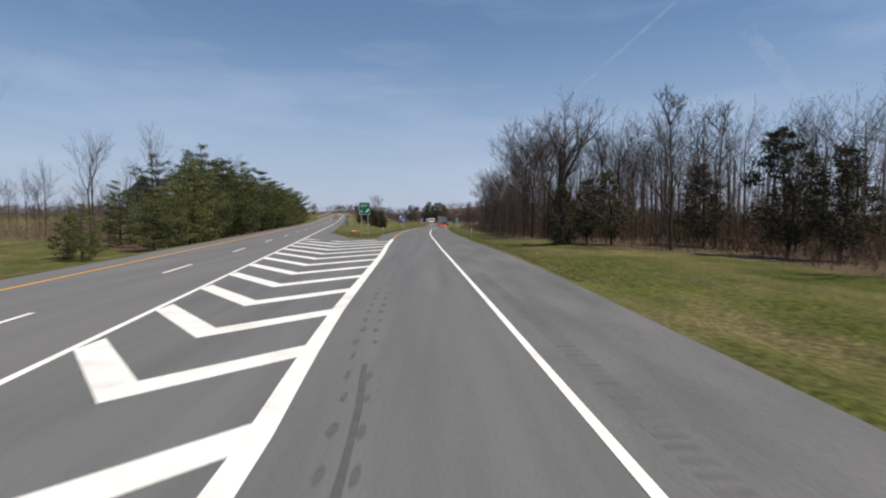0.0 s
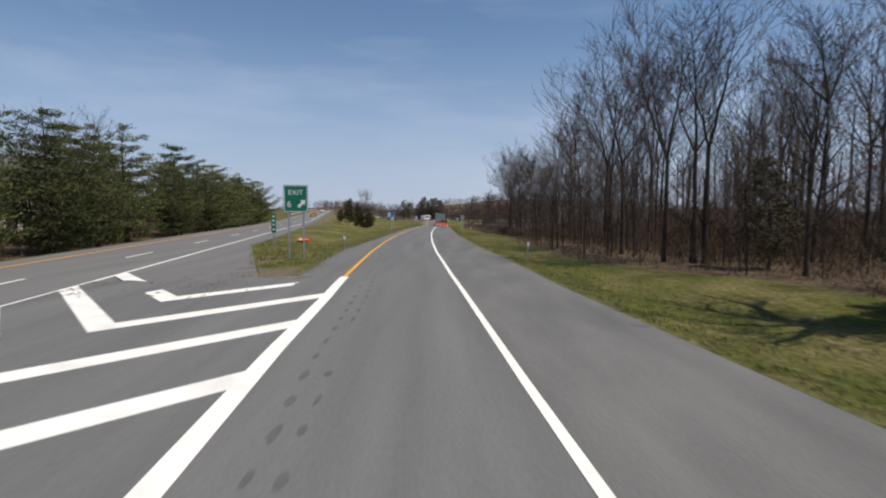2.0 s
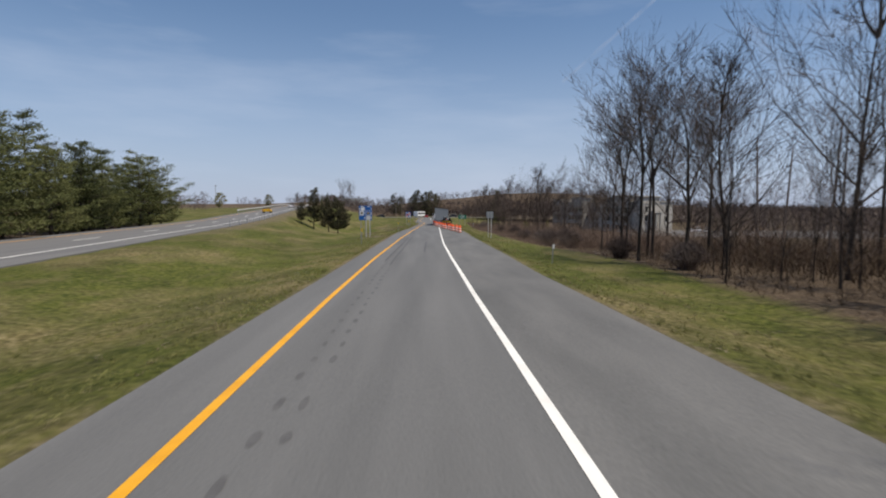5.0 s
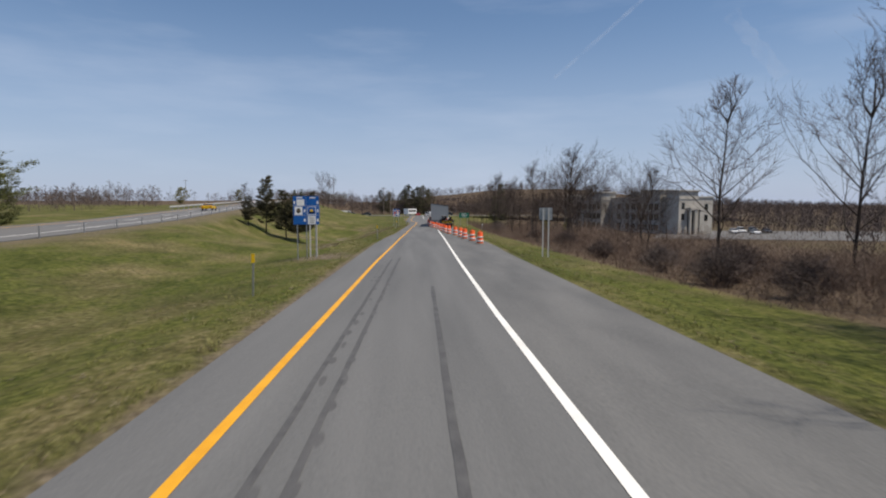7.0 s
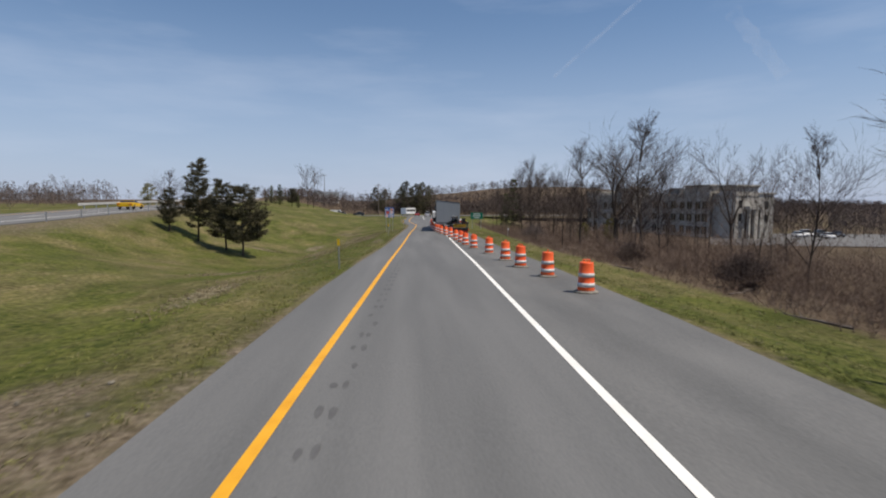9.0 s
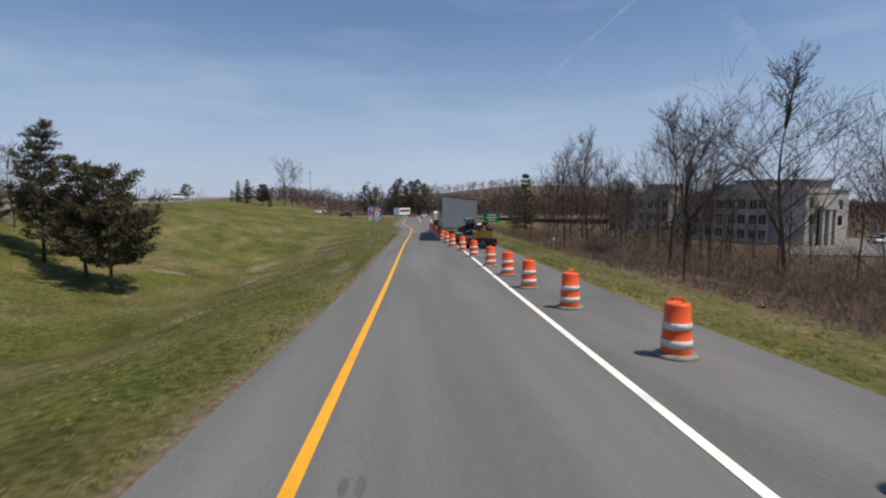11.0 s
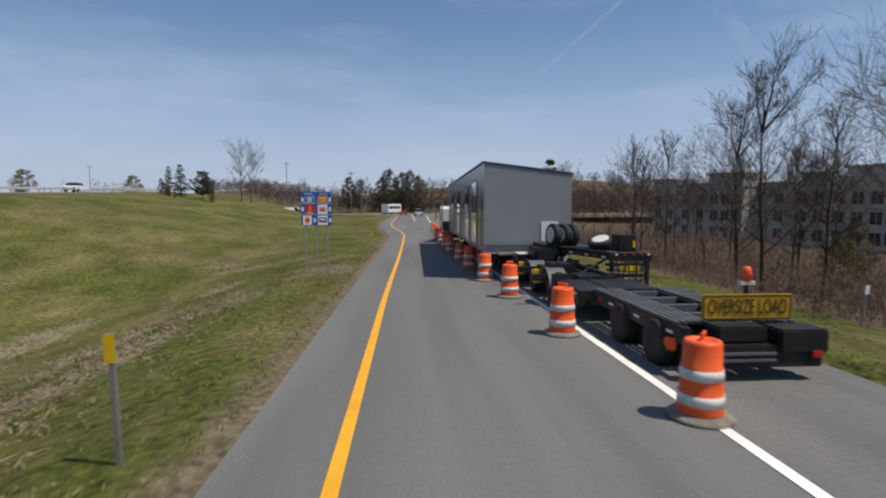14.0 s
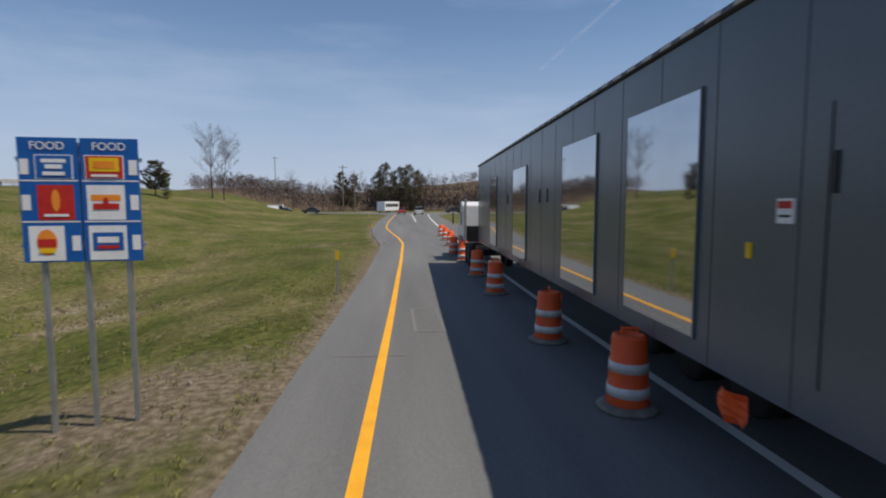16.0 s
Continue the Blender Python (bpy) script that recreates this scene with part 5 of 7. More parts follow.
def delineator(x, y, colour, mat, height=1.25, wide=0.055, tall=0.3):
    g = ground_z(x, y)
    ob = thing("delineator", pose(x, y, g, 2, random.uniform(-3, 3), random.uniform(-8, 8)), colour + " reflector delineator on a thin roadside post", "delineator", "roadside delineators")
    post(ob, 0, 0, -0.2, height, 0.022)
    plate(ob, "reflector", -wide, wide, height - tall, height, -0.008, mat, 0.006, 0.002)
    return ob


for x, y in ((-6.35, 129.9), (-4.6, 163.5), (-3.95, 199.8), (-2.7, 227.5), (-2.6, 250), (-4.2, 278)):
    delineator(x, y, "yellow", M_SIGN_YELLOW, 1.4)
for x, y in ((-5.2, 71.7), (6.3, 63.1), (6.6, 111), (11.2, 207)):
    delineator(x, y, "white", M_SIGN_WHITE, 1.1, 0.07, 0.24)


def service_sign(x, y, low, top, width, turn, label, header, logos):
    """A blue sign of two columns and three rows of framed logo plates on three posts."""
    g = ground_z(x, y)
    ob = thing("service_sign", pose(x, y, g, 0, 0, turn), label, "road sign")
    low, top, half = low - g, top - g, width / 2
    cell = (top - low - 0.02) / 3
    for side in (-1, 1):
        x0, x1 = (-half, -0.012) if side < 0 else (0.012, half)
        plate(ob, "panel", x0, x1, low, top, 0, M_SIGN_BLUE, 0.012, 0.003)
        mid = (x0 + x1) / 2
        if header:
            letters(header, 0.13, M_SIGN_WHITE, ob, Matrix.Translation((mid, -0.018, top - 0.1)) @ pose(0, 0, 0, 90, 0, 0))
        else:
            plate(ob, "lettering_bar", mid - 0.16, mid + 0.16, top - 0.13, top - 0.06, -0.013, M_SIGN_WHITE, 0.002)
        for i in (1, 2):
            plate(ob, "divider", x0 + 0.01, x1 - 0.01, low + cell * i - 0.008, low + cell * i + 0.008, -0.013, M_SIGN_WHITE, 0.002)
        for row in range(3):
            shapes, shift = logos[(side, row)]
            z1 = top - 0.03 - cell * row - (0.17 if row == 0 else 0.04)
            z0 = top - cell * (row + 1)
            cz, h = (z0 + z1) / 2, (z1 - z0) / 2
            cx = mid + shift
            for n, (mat, w, a, b, kind) in enumerate(shapes):
                yy = -0.013 - 0.003 * n
                if kind == "round":
                    bm = bmesh.new()
                    bmesh.ops.create_circle(bm, cap_ends=True, segments=20, radius=1.0, matrix=Matrix.Translation((cx, yy - 0.003, cz + h * (a + b) / 2)) @ pose(0, 0, 0, 90, 0, 0) @ Matrix.Diagonal((w * half * 0.5, h * (b - a) / 2, 1, 1)))
                    part("logo_disc", bm, mat, ob)
                else:
                    plate(ob, "logo_plate", cx - w * half * 0.5, cx + w * half * 0.5, cz + a * h, cz + b * h, yy, mat, 0.003)
            sx = mid - (0.39 if shift > 0 else -0.39) * half
            plate(ob, "exit_tab", sx - 0.045, sx + 0.045, cz - 0.09, cz + 0.09, -0.013, M_SIGN_WHITE, 0.003)
    for px in (-half * 0.72, 0.0, half * 0.72):
        post(ob, px, 0.03, -0.3, top - 0.05, 0.024)
    for z in (low + 0.2, top - 0.25):
        part("brace", slab(-half - 0.03, half + 0.03, 0.004, 0.03, z - 0.025, z + 0.025), M_STEEL, ob)
    return ob


B, W, R, O, Y, K = M_SIGN_BLUE, M_SIGN_WHITE, M_SIGN_RED, M_SIGN_ORANGE, M_SIGN_YELLOW, M_BLACK_LETTER
service_sign(-4.6, 217.8, -0.22, 1.25, 1.29, 6, "blue food services sign with six logo plates on three posts", "FOOD", {
    (-1, 0): ([(W, 0.62, -1, 1, ""), (B, 0.58, -0.93, 0.93, ""), (W, 0.4, 0.35, 0.65, ""), (W, 0.28, -0.15, 0.2, ""), (W, 0.36, -0.7, -0.4, "")], 0.06),
    (1, 0): ([(W, 0.66, -1, 1, ""), (R, 0.62, -0.93, 0.93, ""), (Y, 0.5, -0.35, 0.8, ""), (O, 0.36, -0.1, 0.5, ""), (W, 0.44, -0.8, -0.6, "")], -0.06),
    (-1, 1): ([(R, 0.6, -1, 1, ""), (O, 0.14, -0.5, 0.75, "round"), (W, 0.4, -0.8, -0.66, "")], 0.06),
    (1, 1): ([(W, 0.64, -1, 1, ""), (O, 0.5, 0.1, 0.45, ""), (R, 0.44, -0.4, -0.05, ""), (R, 0.1, -0.3, 0.3, "round")], -0.06),
    (-1, 2): ([(W, 0.58, -1, 1, ""), (O, 0.34, -0.7, 0.8, "round"), (R, 0.3, -0.2, 0.25, ""), (Y, 0.26, -0.55, -0.3, "")], -0.06),
    (1, 2): ([(W, 0.64, -1, 1, ""), (B, 0.52, -0.45, 0.6, ""), (W, 0.36, 0.0, 0.35, ""), (R, 0.36, -0.35, -0.15, "")], -0.06)})
service_sign(-7.6, 144.9, 0.88, 2.6, 1.52, 6, "blue lodging services sign with logo plates on three posts", "", {
    (-1, 0): ([(W, 0.6, -1, 1, "")], 0.06), (1, 0): ([(B, 0.5, -1, 1, "")], -0.06),
    (-1, 1): ([(W, 0.6, -1, 1, ""), (K, 0.34, -0.6, 0.6, "round"), (M_DIRT, 0.24, -0.25, 0.3, "")], -0.06), (1, 1): ([(W, 0.66, -1, 1, ""), (B, 0.58, -0.86, 0.9, ""), (Y, 0.24, -0.35, 0.4, "round"), (K, 0.46, -0.6, -0.15, "")], -0.06),
    (-1, 2): ([(B, 0.5, -1, 1, "")], -0.06), (1, 2): ([(W, 0.62, -1, 1, ""), (M_STEEL, 0.44, 0.4, 0.6, ""), (M_STEEL, 0.4, -0.1, 0.1, ""), (M_STEEL, 0.44, -0.6, -0.4, "")], -0.06)})


def sign_back(x, y, low, top, width, gap, turn, label):
    g = ground_z(x, y)
    ob = thing("sign_back", pose(x, y, g, 0, 0, turn), label, "road sign", "signs seen from behind")
    plate(ob, "panel", -width / 2, width / 2, low - g, top - g, 0.06, M_STEEL, 0.01, 0.003)
    post(ob, -gap / 2, -0.02, -0.3, top - g, 0.034, M_REFLECT)
    post(ob, gap / 2, -0.02, -0.3, top - g, 0.034, M_REFLECT)
    return ob


sign_back(-7.46, 146.3, 1.25, 2.0, 0.85, 0.4, 4, "grey back of a road sign on two pale posts")
sign_back(7.5, 146.3, 1.1, 1.88, 0.84, 0.36, -4, "grey back of a road sign on two pale posts")


def guide_sign():
    g = ground_z(10.8, 237)
    ob = thing("guide_sign", pose(10.8, 237, g), "wide green guide sign on two posts among the brush", "road sign")
    plate(ob, "panel", -1.15, 1.15, -1.0 - g, 0.2 - g, 0, M_SIGN_GREEN, 0.012, 0.004)
    for z, w in ((-0.05, 0.6), (-0.4, 0.75), (-0.75, 0.5)):
        plate(ob, "lettering_bar", -w, w, z - 0.06 - g, z + 0.06 - g, -0.013, M_SIGN_WHITE, 0.003)
    post(ob, -0.8, 0.02, -0.3, 0.15 - g), post(ob, 0.8, 0.02, -0.3, 0.15 - g)
    return ob


guide_sign()


def fallen_drum(x, y, turn):
    ob = copy_thing(first, pose(x, y, ground_z(x, y) + 0.17, 90, 0, turn) @ Matrix.Diagonal((1.25, 0.62, 1.05, 1)))
    return tagged(ob, "orange traffic drum lying on its side in the grass", "traffic drum", "fallen drums")


fallen_drum(-11.2, 82.5, 80)


# ---- wheels, shared by trailers and vehicles ----
def wheel(parent, x, y, z, r, w, dual=0, rim_mat=None):
    """A tyre and its rim, axle along x; dual tells to which side a second tyre stands."""
    for k in range(2 if dual else 1):
        bm = lathe([(r * 0.58, -w / 2), (r * 0.9, -w / 2), (r, -w * 0.32), (r, w * 0.32), (r * 0.9, w / 2), (r * 0.58, w / 2)], 22)
        bmesh.ops.rotate(bm, cent=(0, 0, 0), matrix=Matrix.Rotation(radians(90), 3, "Y"), verts=bm.verts)
        bmesh.ops.translate(bm, vec=(x + dual * w * 1.15 * k, y, z), verts=bm.verts)
        tyre = part("tyre", bm, M_RUBBER, parent)
    bm = lathe([(r * 0.2, -w * 0.3), (r * 0.6, -w * 0.18), (r * 0.6, w * 0.18), (r * 0.2, w * 0.3)], 16)
    bmesh.ops.rotate(bm, cent=(0, 0, 0), matrix=Matrix.Rotation(radians(90), 3, "Y"), verts=bm.verts)
    bmesh.ops.translate(bm, vec=(x, y, z), verts=bm.verts)
    part("rim", bm, rim_mat or M_STEEL, parent, "dull steel rim")


def fender(parent, x, y, z, r, w):
    """A half-round mudguard over a wheel, open below."""
    bm = bmesh.new()
    n = 12
    rings = []
    for i in range(n + 1):
        a = math.pi * (0.02 + 0.96 * i / n)
        rings.append([bm.verts.new((x + s * w / 2, y + rr * math.cos(a), z + rr * math.sin(a))) for s, rr in ((-1, r), (1, r), (1, r - 0.02), (-1, r - 0.02))])
    for p, q in zip(rings, rings[1:]):
        for i in range(4):
            bm.faces.new((p[i], p[(i + 1) % 4], q[(i + 1) % 4], q[i]))
    part("fender", bm, M_TRIM, parent, "dull grey half-round fender")


# ---- modular building ----
BX, BY, BTURN = 2.2, 214.0, -2.0
BW, BL = 3.35, 21.2


def modular_building():
    zr = ROAD_Z(216)
    ob = thing("modular_building", pose(BX, BY, zr, -0.6, 0, BTURN), "long grey modular building riding on a transport trailer", "modular building")
    w, l, h0, h1, h2 = BW, BL, 1.03, 4.44, 4.02
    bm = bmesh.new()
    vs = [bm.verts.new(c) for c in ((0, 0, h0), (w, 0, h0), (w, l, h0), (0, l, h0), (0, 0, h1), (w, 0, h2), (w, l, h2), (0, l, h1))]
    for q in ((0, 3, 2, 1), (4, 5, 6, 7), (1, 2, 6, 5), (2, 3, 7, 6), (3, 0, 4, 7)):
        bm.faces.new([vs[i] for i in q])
    # the side away from the sun has its shade in the dark grey
    part("side_wall", bm, M_SIDE_PANEL, ob, "glossy grey side wall, its shade put into the colour")
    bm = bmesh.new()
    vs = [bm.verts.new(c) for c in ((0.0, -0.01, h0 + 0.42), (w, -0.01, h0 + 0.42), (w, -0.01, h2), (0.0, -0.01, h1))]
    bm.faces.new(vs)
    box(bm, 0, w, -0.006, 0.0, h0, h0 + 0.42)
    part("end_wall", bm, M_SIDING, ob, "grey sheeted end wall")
    bm = bmesh.new()
    box(bm, -0.01, w + 0.01, -0.03, -0.012, h0 + 0.035, h0 + 0.34)
    part("skirt", bm, M_SIDE_PANEL, ob, "dark grey skirt board")
    part("bottom_edge", slab(-0.01, w + 0.01, -0.035, -0.012, h0, h0 + 0.03), M_SIGN_WHITE, ob, "thin pale bottom edge")
    # roof edge with clips along the high side
    bm = bmesh.new()
    lip = 0.05
    for a, b in (((-lip, h1 + 0.03), (w + lip, h2 + 0.03)),):
        v2 = [bm.verts.new(c) for c in ((a[0], -0.04, a[1]), (b[0], -0.04, b[1]), (b[0], l + 0.04, b[1]), (a[0], l + 0.04, a[1]), (a[0], -0.04, a[1] + 0.05), (b[0], -0.04, b[1] + 0.05), (b[0], l + 0.04, b[1] + 0.05), (a[0], l + 0.04, a[1] + 0.05))]
        for q in ((0, 3, 2, 1), (4, 5, 6, 7), (0, 1, 5, 4), (1, 2, 6, 5), (2, 3, 7, 6), (3, 0, 4, 7)):
            bm.faces.new([v2[i] for i in q])
    part("roof", bm, M_TRIM, ob, "dark metal roof edge")
    clip = None
    for i in range(44):
        y = 0.2 + i * (l - 0.4) / 43
        if clip is None:
            clip = part("roof_clip", slab(-0.06, -0.0505, -0.13, 0.13, h1 + 0.03, h1 + 0.079), M_RAIL, ob, "pale metal clip under the roof edge")
            clip.location.y = y
        else:
            o = new("roof_clip", clip.data)
            o.parent, o.location.y = ob, y
    # mirror-glass windows and narrow vents
    for y0, y1, z0, z1 in ((2.35, 4.2, 1.27, 3.86), (5.45, 7.4, 1.22, 3.82), (10.8, 12.6, 1.22, 3.72), (15.8, 17.3, 1.22, 3.7)):
        pane = part("window", slab(-0.026, -0.004, y0, y1, z0, z1), M_MIRROR_GLASS, ob, "tall mirrored window pane")
        bm = bmesh.new()
        for b0, b1, c0, c1 in ((y0 - 0.02, y0, z0 - 0.02, z1 + 0.02), (y1, y1 + 0.02, z0 - 0.02, z1 + 0.02), (y0, y1, z0 - 0.02, z0), (y0, y1, z1, z1 + 0.02)):
            box(bm, -0.03, 0.0, b0, b1, c0, c1)
        part("frame", bm, M_SIDE_PANEL, pane)
    for y in (0.55, 8.6, 9.3, 13.6):
        part("vent", slab(-0.02, 0.0, y, y + 0.03, 2.75, 3.05), M_BLACK_STEEL, ob, "narrow black slot vent")
    part("door_outline", slab(-0.008, 0.0, 0.62, 0.632, 1.3, 3.4), M_BLACK_STEEL, ob)
    for k in range(18):
        y = 0.9 + k * 1.18
        part("panel_seam", slab(-0.003, 0.0, y, y + 0.008, h0 + 0.02, h1 - 0.02), M_BLACK_STEEL, ob)
    plate_bm = slab(-0.02, 0.0, 0.95, 1.14, 2.52, 2.72)
    notice = part("warning_notice", plate_bm, M_SIGN_WHITE, ob, "white warning notice with a red band")
    part("red_band", slab(-0.024, -0.02, 0.965, 1.125, 2.64, 2.7), M_SIGN_RED, notice)
    part("lettering_bar", slab(-0.024, -0.02, 0.98, 1.11, 2.57, 2.59), M_BLACK_LETTER, notice)
    part("yellow_tag", slab(-0.02, 0.0, 1.45, 1.52, 2.2, 2.34), M_SIGN_YELLOW, ob, "small yellow tag")
    card = part("placard", slab(2.2, 2.84, -0.03, -0.015, 1.5, 2.25), M_SIGN_WHITE, ob, "white wrapped placard taped to the end wall")
    for i in range(5):
        part("lettering_bar", slab(2.38, 2.66 - 0.05 * (i % 2), -0.034, -0.03, 1.66 + i * 0.1, 1.675 + i * 0.1), M_RAIL, card)
    return ob


modular_building()


def flag(parent, x, y, z, drop, out):
    """A limp orange square that hangs by two corners."""
    bm = bmesh.new()
    rows = []
    for i in range(5):
        u = i / 4
        rows.append([bm.verts.new((x + out * 0.06 * math.sin(3 * u + 4 * v), y - drop * 0.9 * v - 0.12 * u * drop + 0.03 * math.sin(6 * u), z - drop * u * (1 - 0.15 * v))) for v in (0.0, 0.33, 0.66, 1.0)])
    for p, q in zip(rows, rows[1:]):
        for k in range(3):
            bm.faces.new((p[k], p[k + 1], q[k + 1], q[k]))
    return part("warning_flag", bm, M_DRUM, parent, "limp orange warning flag")


def beam(parent, name, a, b, wide, tall, mat, label=""):
    """A squared beam between two points, its depth upright."""
    a, b = Vector(a), Vector(b)
    d = (b - a).normalized()
    side, up = Vector((d.y, -d.x, 0)).normalized() * wide / 2, Vector((0, 0, tall / 2))
    bm = bmesh.new()
    v = [bm.verts.new(p + s * side + t * up) for p in (a, b) for s, t in ((-1, -1), (1, -1), (1, 1), (-1, 1))]
    for q in ((3, 2, 1, 0), (4, 5, 6, 7), (0, 1, 5, 4), (1, 2, 6, 5), (2, 3, 7, 6), (3, 0, 4, 7)):
        bm.faces.new([v[i] for i in q])
    bmesh.ops.bevel(bm, geom=list(bm.edges), offset=min(wide, tall) * 0.08, segments=1, affect="EDGES")
    return part(name, bm, mat, parent, label)


def transport_trailer():
    """The running gear under the building, and the tail frame, swung to one side, with its spares."""
    zr = ROAD_Z(211)
    ob = thing("transport_trailer", pose(BX + 0.25, BY, zr, -0.6, 0, -1.3), "black steel transport trailer under the modular building", "trailer")
    for x in (0.95, 2.2):
        part("main_rail", slab(x, x + 0.16, -5.9, 20.8, 0.6, 0.9, bevel=0.01), M_BLACK_STEEL, ob)
    for i in range(14):
        part("cross_member", slab(0.3, 2.9, -5.6 + i * 1.95, -5.5 + i * 1.95, 0.66, 0.84), M_BLACK_STEEL, ob)
    # tail frame
    for off in (0.0, 1.05):
        rail = beam(ob, "tail_rail", (1.75 + off, -0.7, 1.24), (2.75 + off, -4.95, 1.28), 0.1, 0.24, M_BLACK_STEEL)
        for k in range(9):
            u = 0.08 + 0.105 * k
            x, y = 1.75 + off + u - 0.06, -0.7 - 4.25 * u
            beam(ob, "reflective_tape", (x, y, 1.22), (x + 0.05, y - 0.21, 1.222), 0.008, 0.05, M_SIGN_RED if k % 2 else M_SIGN_WHITE, "red and white reflective tape")
    for k in range(5):
        u = 0.1 + 0.2 * k
        beam(ob, "tail_cross_member", (1.8 + u, -0.7 - 4.25 * u, 1.24), (2.75 + u, -0.7 - 4.25 * u, 1.24), 0.1, 0.16, M_BLACK_STEEL)
    part("tail_deck", slab(2.0, 3.1, -2.9, -1.5, 1.36, 1.38), M_BLACK_STEEL, ob)
    for k, z in enumerate((0.5, 0.66, 0.82, 0.98)):
        part("rear_step", slab(2.75 - 0.02 * k, 3.85, -5.05, -4.8 + 0.03 * k, z, z + 0.07), M_BLACK_STEEL if k % 2 else M_TRIM, ob)
    beam(ob, "rear_beam", (2.7, -5.0, 1.26), (3.95, -5.0, 1.26), 0.12, 0.26, M_BLACK_STEEL)
    for x in (2.78, 3.82):
        part("rear_upright", slab(x - 0.05, x + 0.05, -5.06, -4.94, 0.42, 1.2), M_BLACK_STEEL, ob)
    for x in (2.85, 3.1, 3.35, 3.6, 3.8):
        part("marker_light", slab(x, x + 0.07, -5.08, -5.06, 1.3, 1.35), M_SIGN_WHITE if x in (2.85, 3.8) else M_SIGN_RED, ob, "small marker light")
    part("plate_box", slab(3.0, 3.55, -5.1, -5.07, 0.86, 1.0), M_SIGN_YELLOW, ob, "yellow and black marker board")
    part("battery_box", slab(3.05, 3.6, -4.75, -4.2, 1.38, 1.88, bevel=0.03), M_BLACK_STEEL, ob, "black steel box")
    part("box_label", slab(3.5, 3.56, -4.76, -4.752, 1.5, 1.7), M_SIGN_YELLOW, ob)
    # gear between the wheels
    part("turntable", slab(1.35, 2.3, -2.3, -0.5, 0.86, 1.42, bevel=0.14), M_BLACK_STEEL, ob, "black rounded pivot housing")
    part("hydraulic_tank", slab(1.15, 1.95, -2.4, -1.2, 0.84, 1.3, bevel=0.08), M_BLACK_STEEL, ob)
    part("tool_box", slab(1.15, 1.85, -4.5, -3.6, 0.74, 1.0, bevel=0.03), M_BLACK_STEEL, ob, "black steel tool box")
    for a, b in (((1.2, -5.0, 0.75), (2.4, -2.2, 1.2)), ((1.6, -4.9, 0.6), (2.9, -4.5, 1.2)), ((1.5, -2.6, 0.7), (2.2, -1.2, 1.2))):
        beam(ob, "strut", a, b, 0.06, 0.06, M_STEEL if a[0] == 1.2 else M_BLACK_STEEL)
    for k in range(4):
        bm = bmesh.new()
        x0 = 2.85 + 0.27 * k
        pts = [Vector((x0 + 0.12 * math.sin(i * 0.8 + k), -5.12 - 0.1 * math.sin(math.pi * i / 7), 1.2 - 0.85 * math.sin(math.pi * i / 7) ** 0.7)) for i in range(8)]
        for p, q in zip(pts, pts[1:]):
            tube(bm, p, q, 0.02, n=6)
        part("air_hose", bm, M_RUBBER, ob)
    bm = bmesh.new()
    pts = [Vector((1.3 + 0.2 * i, -4.6 + 0.55 * i, 1.05 + 0.12 * math.sin(i * 1.4))) for i in range(7)]
    for p, q in zip(pts, pts[1:]):
        tube(bm, p, q, 0.02, n=6)
    part("air_hose", bm, M_RUBBER, ob)
    # axles
    for y in (-1.0, -3.2, -5.3, 3.0, 4.4, 5.8):
        for x, inward in ((1.0, 1), (2.75, -1)):
            wheel(ob, x, y, 0.42, 0.42, 0.26, inward)
        bm = bmesh.new()
        tube(bm, (0.9, y, 0.42), (2.65, y, 0.42), 0.06)
        part("axle", bm, M_BLACK_STEEL, ob)
    for y in (-1.0, -3.2, -5.3):
        fender(ob, 0.98, y, 0.44, 0.55, 0.5)
    for y in (-1.72, -3.92):
        chock = part("wheel_chock", slab(0.74, 1.02, y - 0.04, y + 0.04, 0.36, 0.8, bevel=0.015), M_SIGN_YELLOW, ob, "yellow wheel chock with a black V")
        for s in (-1, 1):
            beam(chock, "chock_stripe", (0.88 + s * 0.09, y - 0.045, 0.7), (0.88 + s * 0.01, y - 0.045, 0.46), 0.035, 0.01, M_BLACK_LETTER)
    box_top = part("fender_box", slab(0.8, 1.32, -1.5, -0.6, 0.84, 1.02, bevel=0.04), M_BLACK_STEEL, ob, "black box over the first fender")
    part("box_lid", slab(0.78, 1.34, -1.52, -0.58, 1.02, 1.05, bevel=0.012), M_RAIL, box_top, "pale metal lid")
    part("mud_flap", slab(0.75, 1.25, -5.95, -5.92, 0.3, 0.9), M_RUBBER, ob, "black rubber mud flap")
    for k in range(4):
        part("plank_end", slab(0.2, 2.4 - 0.06 * (k % 2), -0.75 + 0.17 * k, -0.6 + 0.17 * k, 0.93, 1.0, bevel=0.008), M_DECK, ob, "worn deck plank below the building")
    for y in (1.8, 7.6):
        flag(ob, -0.22, y, 0.84, 0.34, -1)
    return ob


transport_trailer()


def spare_wheel(x, y, z, rx, ry, rz, label):
    ob = thing("spare_wheel", pose(x, y, z, rx, ry, rz), label, "tyre", "spare tyres on the trailer")
    wheel(ob, 0, 0, 0, 0.4, 0.24, 0, M_STEEL)
    # pale ring at the rim: the sun's glint on the tyre, modelled as a band
    bm = lathe([(0.215, -0.004), (0.275, -0.004), (0.275, 0.004), (0.215, 0.004)], 22)
    bmesh.ops.rotate(bm, cent=(0, 0, 0), matrix=Matrix.Rotation(radians(90), 3, "Y"), verts=bm.verts)
    bmesh.ops.translate(bm, vec=(-0.123, 0, 0), verts=bm.verts)
    part("rim_flange", bm, M_REFLECT, ob, "pale ring for the rim and its sun glint")
    return ob


